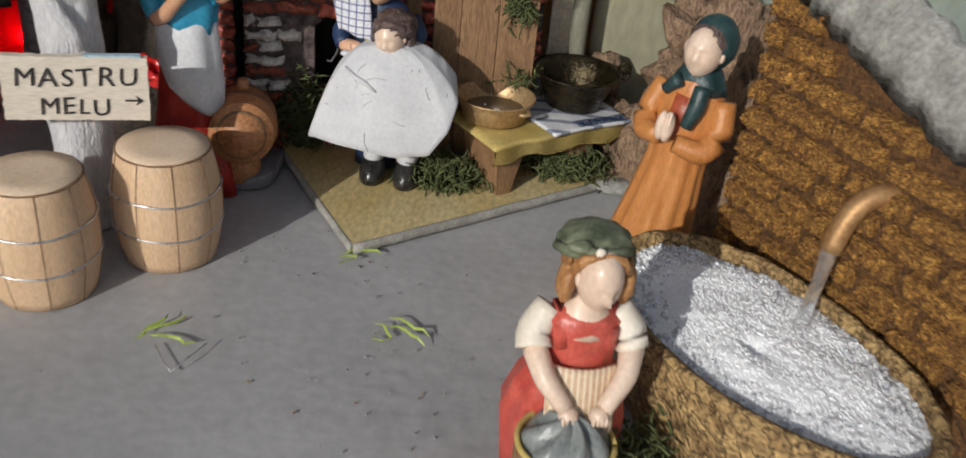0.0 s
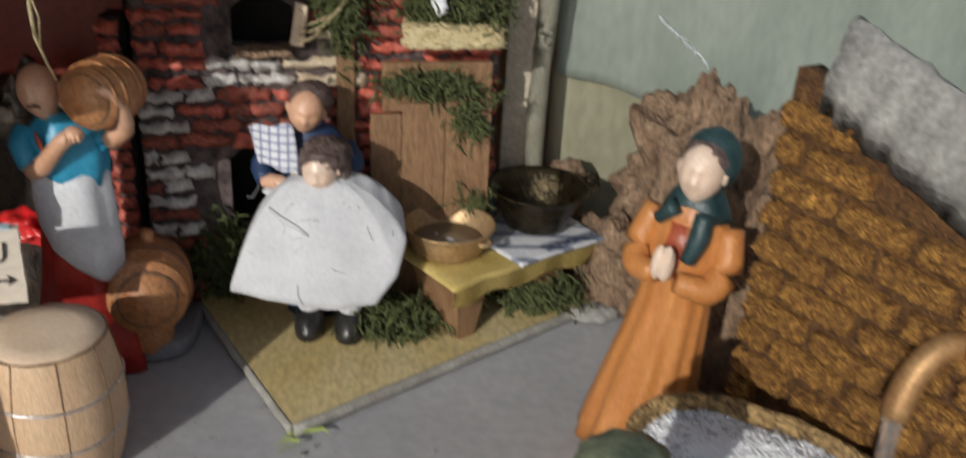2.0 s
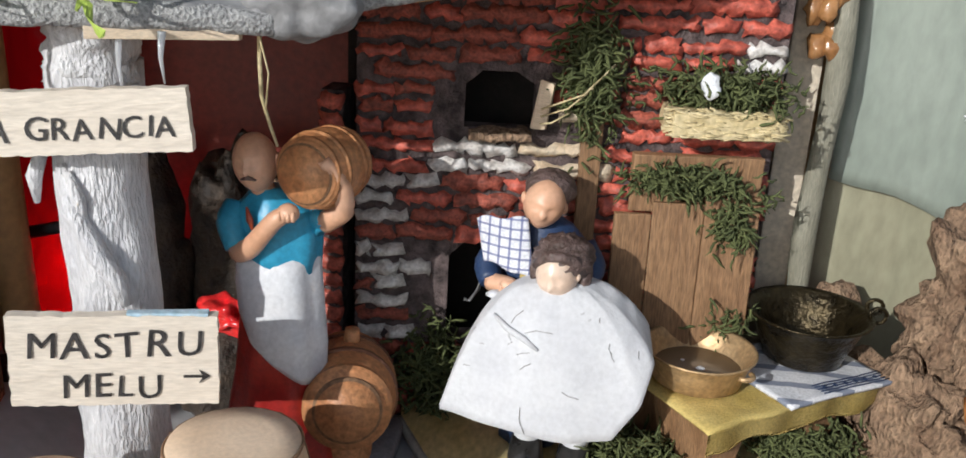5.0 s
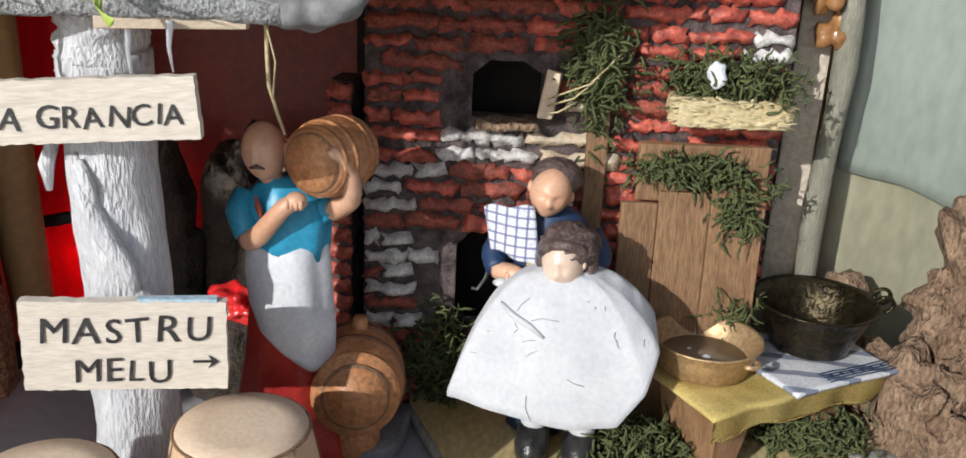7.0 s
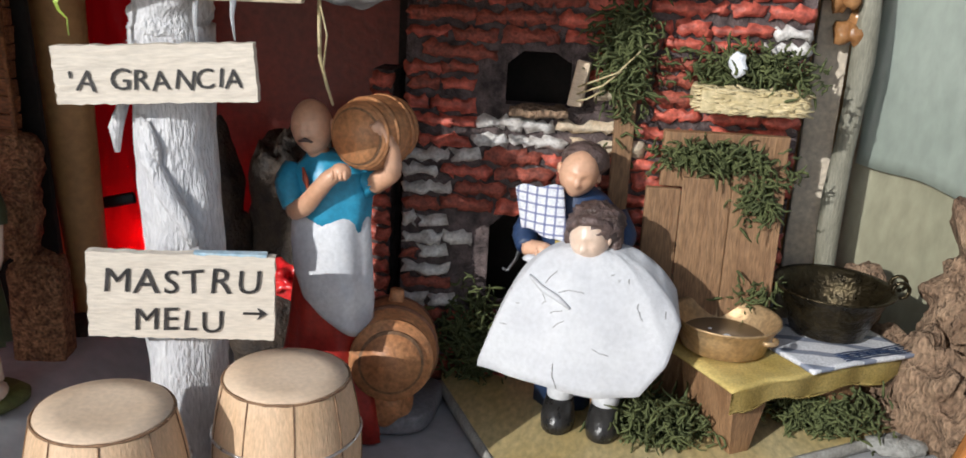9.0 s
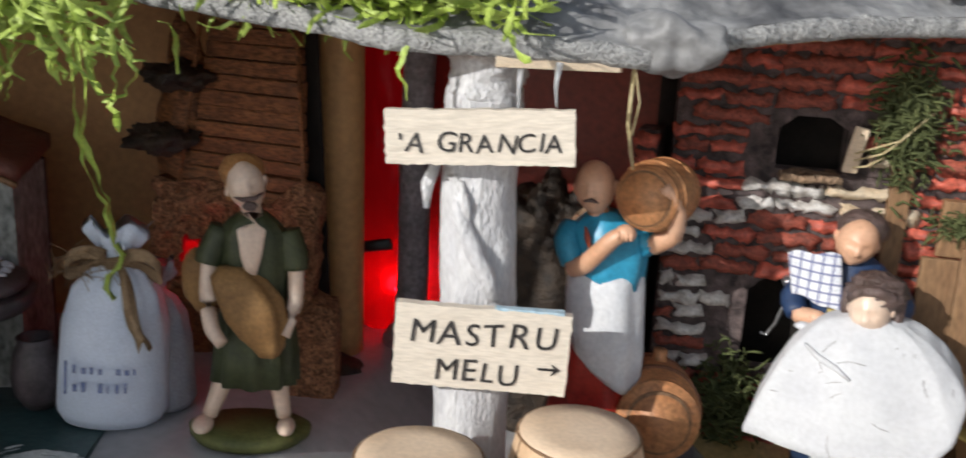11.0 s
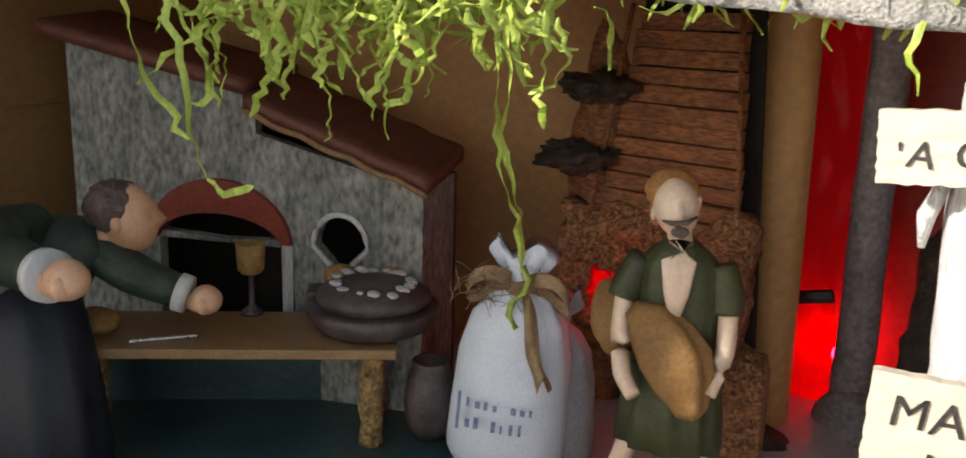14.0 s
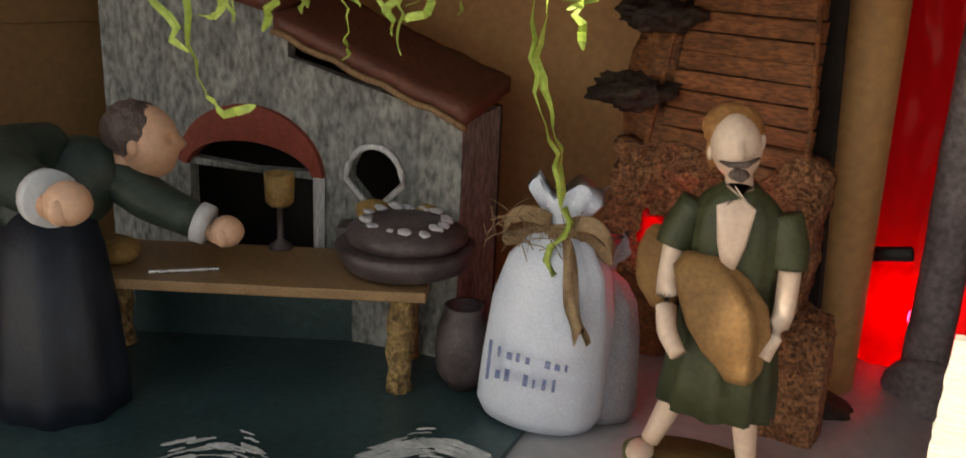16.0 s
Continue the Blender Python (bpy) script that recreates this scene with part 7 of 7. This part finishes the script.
s.use("olive").body([(0.002, 0, 0.030, 0.0205, 0.0150), (0.002, 0, 0.045, 0.0195, 0.0145), (0.0015, 0, 0.066, 0.0165, 0.0125), (0.001, 0, 0.076, 0.0150, 0.0110), (0, 0, 0.092, 0.0165, 0.0112), (-0.0005, 0, 0.102, 0.0165, 0.0105), (-0.001, 0, 0.108, 0.0115, 0.0088), (-0.001, 0, 0.112, 0.006, 0.0058)], 44, 11, 0.10, 0.4)
s.use("pale_skin").tube([(0.0, -0.0118, 0.082), (-0.0003, -0.0122, 0.094), (-0.0008, -0.0098, 0.106), (-0.001, -0.0055, 0.112)], [(0.0014, 0.001), (0.0048, 0.0016), (0.0066, 0.0026), (0.0048, 0.0032)], 12)
s.body([(-0.001, -0.0005, 0.108, 0.0050, 0.0050), (-0.003, -0.001, 0.118, 0.0047, 0.0047)], 16)
head(s, (-0.0045, -0.0025, 0.1245), 0.0102, "pale_skin", None, 0.5, 14, -6, -16)
s.use("hair").ball((-0.0016, -0.0104, 0.1172), (0.0034, 0.0022, 0.0024), 16, 10, 0.3, 400)
s.tube([(-0.0085, -0.0092, 0.1205), (-0.0050, -0.0126, 0.1204), (0.0005, -0.0126, 0.1212), (0.0040, -0.0092, 0.1232)], [0.0005, 0.0010, 0.0011, 0.0005], 10)
s.use("ginger").ball((-0.0070, 0.0030, 0.1300), (0.0106, 0.0098, 0.0080), 20, 12, 0.1, 400)
s.use("ginger").ball((-0.0115, 0.0020, 0.1240), (0.0035, 0.0055, 0.0080), 14, 9, 0.2, 400)
limb(s, "olive", [(-0.0150, 0, 0.104), (-0.0195, -0.001, 0.092), (-0.0205, -0.002, 0.087)], [0.0058, 0.0070, 0.0068])
limb(s, "pale_skin", [(-0.0200, -0.002, 0.093), (-0.0205, -0.007, 0.075), (-0.0175, -0.0155, 0.0610), (-0.0115, -0.0205, 0.0550)], [0.0042, 0.0040, 0.0036, 0.0030])
limb(s, "olive", [(0.0150, 0, 0.104), (0.0185, -0.001, 0.092), (0.0190, -0.002, 0.086)], [0.0058, 0.0068, 0.0064])
limb(s, "pale_skin", [(0.0195, -0.002, 0.088), (0.0205, -0.008, 0.072), (0.0160, -0.0155, 0.058)], [0.0040, 0.0036, 0.0028])
s.use("ochre_sack").body([(0.0090, -0.0150, 0.0480, 0.0045, 0.0038), (0.0085, -0.0155, 0.0530, 0.0075, 0.0062), (0.0055, -0.0155, 0.0580, 0.0105, 0.0078), (0.0025, -0.0150, 0.0660, 0.0140, 0.0090), (-0.0010, -0.0140, 0.0750, 0.0148, 0.0092), (-0.0060, -0.0125, 0.0830, 0.0125, 0.0080), (-0.0090, -0.0110, 0.0885, 0.0060, 0.0050)], 40, 5, 0.10, 0.5, False)
s.ball((-0.0250, 0.0060, 0.0760), (0.0105, 0.0075, 0.0165), 24, 16, 0.25, 90, 6)
limb(s, "pale_skin", [(-0.0095, -0.001, 0.044), (-0.0140, -0.002, 0.026), (-0.0190, -0.004, 0.012)], [0.0055, 0.0046, 0.0036])
s.ball((-0.0215, -0.0085, 0.0092), (0.0052, 0.0085, 0.0032), 14, 8)
limb(s, "pale_skin", [(0.0100, -0.001, 0.044), (0.0140, -0.003, 0.026), (0.0165, -0.003, 0.012)], [0.0055, 0.0046, 0.0036])
s.ball((0.0180, -0.0085, 0.0092), (0.0045, 0.0085, 0.0032), 14, 8)
statue("figurine", s, "painted beggar figurine in ragged olive tunic holding an ochre sack", pose(-0.2425, 0.4170, 0.0195, 0, 2, 26) @ Matrix.Diagonal((0.86, 0.88, 0.885, 1)))

# slatted hearth hood
hood = thing("hearth_hood", None, "dark brown slatted hearth hood above rough stone hearth", "hearth")
n = 13
for i in range(n):
    t = i / n
    z = 0.192 - 0.0074 * i
    w0, w1 = -0.299 - 0.010 * t, -0.251 + 0.009 * t
    y = 0.470 - 0.012 * t
    s = Shape("slat").box((w0, y, z - 0.0070), (w1, y + 0.005, z), 0.0006, 0.0004)
    part("slat", s, hood)
part("backing", Shape("dark_back").plate([(-0.314, 0.0), (-0.236, 0.0), (-0.248, 0.20), (-0.301, 0.20)], [], 0.003, lambda u, z, d: (u, 0.477 + d, z)), hood, "near-black sheet behind the slats")
part("edge_strip", Shape("slat").tube([(-0.2510, 0.466, 0.195), (-0.2400, 0.456, 0.095), (-0.2350, 0.456, 0.060)], 0.0012, 6), hood)
part("edge_strip", Shape("slat").tube([(-0.3000, 0.466, 0.195), (-0.3110, 0.456, 0.098)], 0.0012, 6), hood)
hs = Shape("rough_brown")
hs.sheet(34, 26, lambda a, b: (-0.322 + 0.088 * a, 0.455 - 0.008 * b + 0.006 * noise.noise(Vector((a * 9, b * 8, 2))), 0.112 + 0.010 * noise.noise(Vector((a * 5, 1, 2))) - 0.052 * b), (0, 0.010, 0))
part("stone_front", hs, hood, "coarse reddish stone hearth front")
hood.location = (-0.007, 0.016, 0.0)
rock("rough_block", "rough reddish-brown block beside the hearth", (-0.241, 0.470, 0.033), (0.012, 0.009, 0.033), "rough_brown", 0.15, 140, 21, 36, 28, "block", (0, 0, 15), 0.35)
rock("dark_rock", "dark ledge rock beside the hearth hood", (-0.318, 0.478, 0.160), (0.018, 0.014, 0.007), "dark_rock", 0.7, 110, 22, 40, 26)
rock("dark_rock", "dark ledge rock beside the hearth hood", (-0.326, 0.474, 0.130), (0.020, 0.014, 0.007), "dark_rock", 0.7, 110, 23, 40, 26)
rock("dark_rock", "dark brown rock pile behind the hood", (-0.322, 0.490, 0.085), (0.019, 0.012, 0.098), "slat", 0.3, 50, 24, 36, 26)
rock("dark_rock", "dark rock on the floor behind the beggar", (-0.245, 0.500, 0.012), (0.020, 0.014, 0.012), "dark_rock", 0.4, 70, 25, 28, 18)

# rolled cardboard, red cellophane and birch log
def roll_pt(a, b):
    ang = radians(200 + 200 * a)
    c = along((-0.2480, 0.520, 0.0), (-0.2580, 0.516, 0.215), b)
    return c + Vector(((0.007 + 0.009 * b) * math.cos(ang), 0.010 * math.sin(ang), 0.002 * noise.noise(Vector((a * 6, b * 8, 0)))))


thing("cardboard_roll", Shape("card").sheet(24, 30, roll_pt, (0, 0.0015, 0)), "curved brown cardboard column by the red light", "cardboard")
cel = thing("cellophane_sheet", None, "shiny red cellophane lit from behind", "cellophane")
part("sheet", Shape("cellophane").sheet(20, 40, lambda a, b: (-0.274 + 0.042 * a + 0.006 * b, 0.5560 + 0.004 * noise.noise(Vector((a * 6, b * 10, 3))), 0.002 + 0.205 * b), (0, 0.0006, 0)), cel)
part("bar", Shape("rubber").tube([(-0.2640, 0.5400, 0.0660), (-0.2320, 0.5350, 0.0755)], (0.0014, 0.0030), 8), cel, "black crossing bar")
bul = Shape("bulb").ball((-0.2330, 0.5540, 0.044), (0.0035, 0.0035, 0.0045), 14, 9)
thing("red_bulb", bul, "small glowing red bulb behind the birch log", "bulb")
# added glowing ball, set low behind the cellophane scrap
bul = Shape("bulb").ball((0, 0, 0), (0.0028, 0.0028, 0.0035), 14, 9)
thing("red_bulb", bul, "small red bulb added between sack and hearth for a red glow", "bulb", pose(-0.2900, 0.4600, 0.074))
thing("cellophane_scrap", Shape("cellophane").sheet(18, 12, lambda a, b: (-0.300 + 0.036 * a, 0.4520 + 0.006 * noise.noise(Vector((a * 7, b * 6, 3))), 0.072 + 0.018 * b + 0.004 * noise.noise(Vector((a * 9, b * 4, 8)))), (0, 0.0006, 0)), "crumpled red cellophane between sack and hearth", "cellophane")
log = thing("birch_log", None, "grey birch log standing beside the red light", "log")
part("trunk", trunk((-0.2230, 0.5440, 0.0), (-0.2240, 0.5460, 0.205), 0.0085, "birch", 3.0, 40, 24, 0.12), log)
part("root", Shape("birch").ball((-0.2225, 0.540, 0.020), (0.0135, 0.011, 0.015), 22, 14, 0.4, 70, 2), log, "swollen log foot")
rock("dark_rock", "dark rock between birch log and post", (-0.190, 0.545, 0.045), (0.016, 0.014, 0.065), "dark_rock", 0.4, 50, 27, 32, 24)


# ---- raffia grass on the roof and hanging over the bakery ----
def tangle(centre, spread, count, seed, length, width, flat=0.35):
    r = random.Random(seed)
    s = Shape("raffia")
    for i in range(count):
        p = Vector([centre[k] + max(-1.1, min(1.1, r.gauss(0, 0.55))) * spread[k] for k in range(3)])
        d = Vector((r.gauss(0, 1), r.gauss(0, 0.8), r.gauss(0, flat))).normalized()
        pts = [p]
        for k in range(5):
            d = (d + Vector((r.gauss(0, 0.5), r.gauss(0, 0.5), r.gauss(0, 0.35)))).normalized()
            pts.append(pts[-1] + d * length / 5)
        s.ribbon(pts, width * r.uniform(0.6, 1.3), (r.gauss(0, 0.5), -1, r.gauss(0.6, 0.5)), r.gauss(0, 0.35))
    return s


thing("raffia_grass", tangle((-0.195, 0.408, 0.2100), (0.058, 0.016, 0.010), 700, 31, 0.022, 0.0021), "bright green raffia grass heaped on the roof edge", "raffia", kind="stuff")
thing("raffia_grass", tangle((-0.320, 0.360, 0.2020), (0.055, 0.030, 0.014), 420, 33, 0.026, 0.0024), "bright green raffia grass spilling over the bakery", "raffia", kind="stuff")


def strand(s, pts, width, r):
    fine = []
    for i in range(len(pts) - 1):
        for k in range(4):
            fine.append(along(pts[i], pts[i + 1], k / 4) + Vector((r.gauss(0, 0.0007), r.gauss(0, 0.0007), 0)))
    fine.append(Vector(pts[-1]))
    s.ribbon(fine, width, (0.5, -0.86, 0.1), r.gauss(0, 0.28))


def hanging(seed, count, x0, x1, drop):
    r = random.Random(seed)
    s = Shape("raffia")
    for i in range(count):
        t = r.random()
        x = x0 + (x1 - x0) * t
        y = 0.318 + 0.30 * (x + 0.32) * 0.5 + r.gauss(0, 0.012)
        p = Vector((x, y, 0.196 + r.uniform(0, 0.008)))
        n = r.randrange(4, 7)
        ln = drop * r.uniform(0.35, 1.0)
        d = Vector((r.gauss(0, 0.5), r.gauss(0, 0.3), -1)).normalized()
        pts = [p]
        for k in range(n):
            d = (d + Vector((r.gauss(0, 0.55), r.gauss(0, 0.3), r.gauss(-0.25, 0.45)))).normalized()
            pts.append(pts[-1] + d * ln / n)
        strand(s, pts, r.uniform(0.0011, 0.0026), r)
    return s


thing("hanging_raffia", hanging(5, 46, -0.375, -0.245, 0.054), "green raffia strands hanging from the roof edge", "raffia", kind="stuff")
s, r = Shape("raffia"), random.Random(3)
strand(s, [(-0.258, 0.345, 0.192), (-0.262, 0.352, 0.170), (-0.270, 0.360, 0.155), (-0.272, 0.366, 0.143), (-0.281, 0.384, 0.125), (-0.2885, 0.393, 0.104)], 0.0022, r)
strand(s, [(-0.260, 0.345, 0.190), (-0.267, 0.354, 0.165), (-0.273, 0.362, 0.145), (-0.279, 0.378, 0.125), (-0.2870, 0.391, 0.104)], 0.0016, r)
strand(s, [(-0.248, 0.350, 0.192), (-0.246, 0.350, 0.178), (-0.250, 0.350, 0.168), (-0.247, 0.350, 0.160)], 0.0022, r)
strand(s, [(-0.245, 0.352, 0.190), (-0.241, 0.352, 0.180), (-0.246, 0.352, 0.172), (-0.253, 0.350, 0.169)], 0.0018, r)
strand(s, [(-0.330, 0.285, 0.196), (-0.322, 0.285, 0.176), (-0.318, 0.284, 0.160), (-0.312, 0.284, 0.146), (-0.305, 0.286, 0.141), (-0.297, 0.290, 0.144)], 0.0022, r)
strand(s, [(-0.340, 0.278, 0.196), (-0.333, 0.277, 0.180), (-0.326, 0.279, 0.166), (-0.316, 0.283, 0.155)], 0.0022, r)
thing("hanging_raffia", s, "long green raffia strands hanging down to the sack", "raffia", kind="stuff")
s, r = Shape("raffia"), random.Random(8)
strand(s, [(-0.165, 0.392, 0.196), (-0.166, 0.390, 0.184), (-0.163, 0.390, 0.174)], 0.0022, r)
thing("hanging_raffia", s, "single green raffia strand beside the sign post", "raffia", kind="stuff")
s = Shape("straw").tube([(-0.0945, 0.4280, 0.192), (-0.0950, 0.4290, 0.178), (-0.0955, 0.4310, 0.168), (-0.0945, 0.4350, 0.158), (-0.0935, 0.4390, 0.150)], [0.0008, 0.0007, 0.0007, 0.0006, 0.0005], 6)
s.tube([(-0.0945, 0.4260, 0.190), (-0.0915, 0.4270, 0.176), (-0.0935, 0.4290, 0.164)], 0.0003, 5)
thing("straw_string", s, "pale straw string hanging from the roof corner", "string")
s = Shape("bubble")
for x, z0, z1 in ((-0.1295, 0.190, 0.168), (-0.1165, 0.189, 0.174)):
    s.tube([(x, 0.4095, z0), (x - 0.0006, 0.4090, (z0 + z1) / 2), (x, 0.4095, z1)], [0.0013, 0.0007, 0.0003], 8)
thing("glue_thread", s, "clear hot-glue threads hanging from the roof edge", "glue")
s = Shape("straw")
for k in range(3):
    s.tube([on_wall(0.012 - 0.008 * k, 0.170 - 0.010 * k, 0.012), on_wall(0.000 - 0.006 * k, 0.158 - 0.006 * k, 0.016), on_wall(-0.016, 0.150 - 0.003 * k, 0.010)], 0.0004, 5)
thing("dry_stem", s, "dry pale stems in the hanging moss", "stem")

# ---- bricks, laid last ----
lay_wall_bricks()
lay_cork_bricks()
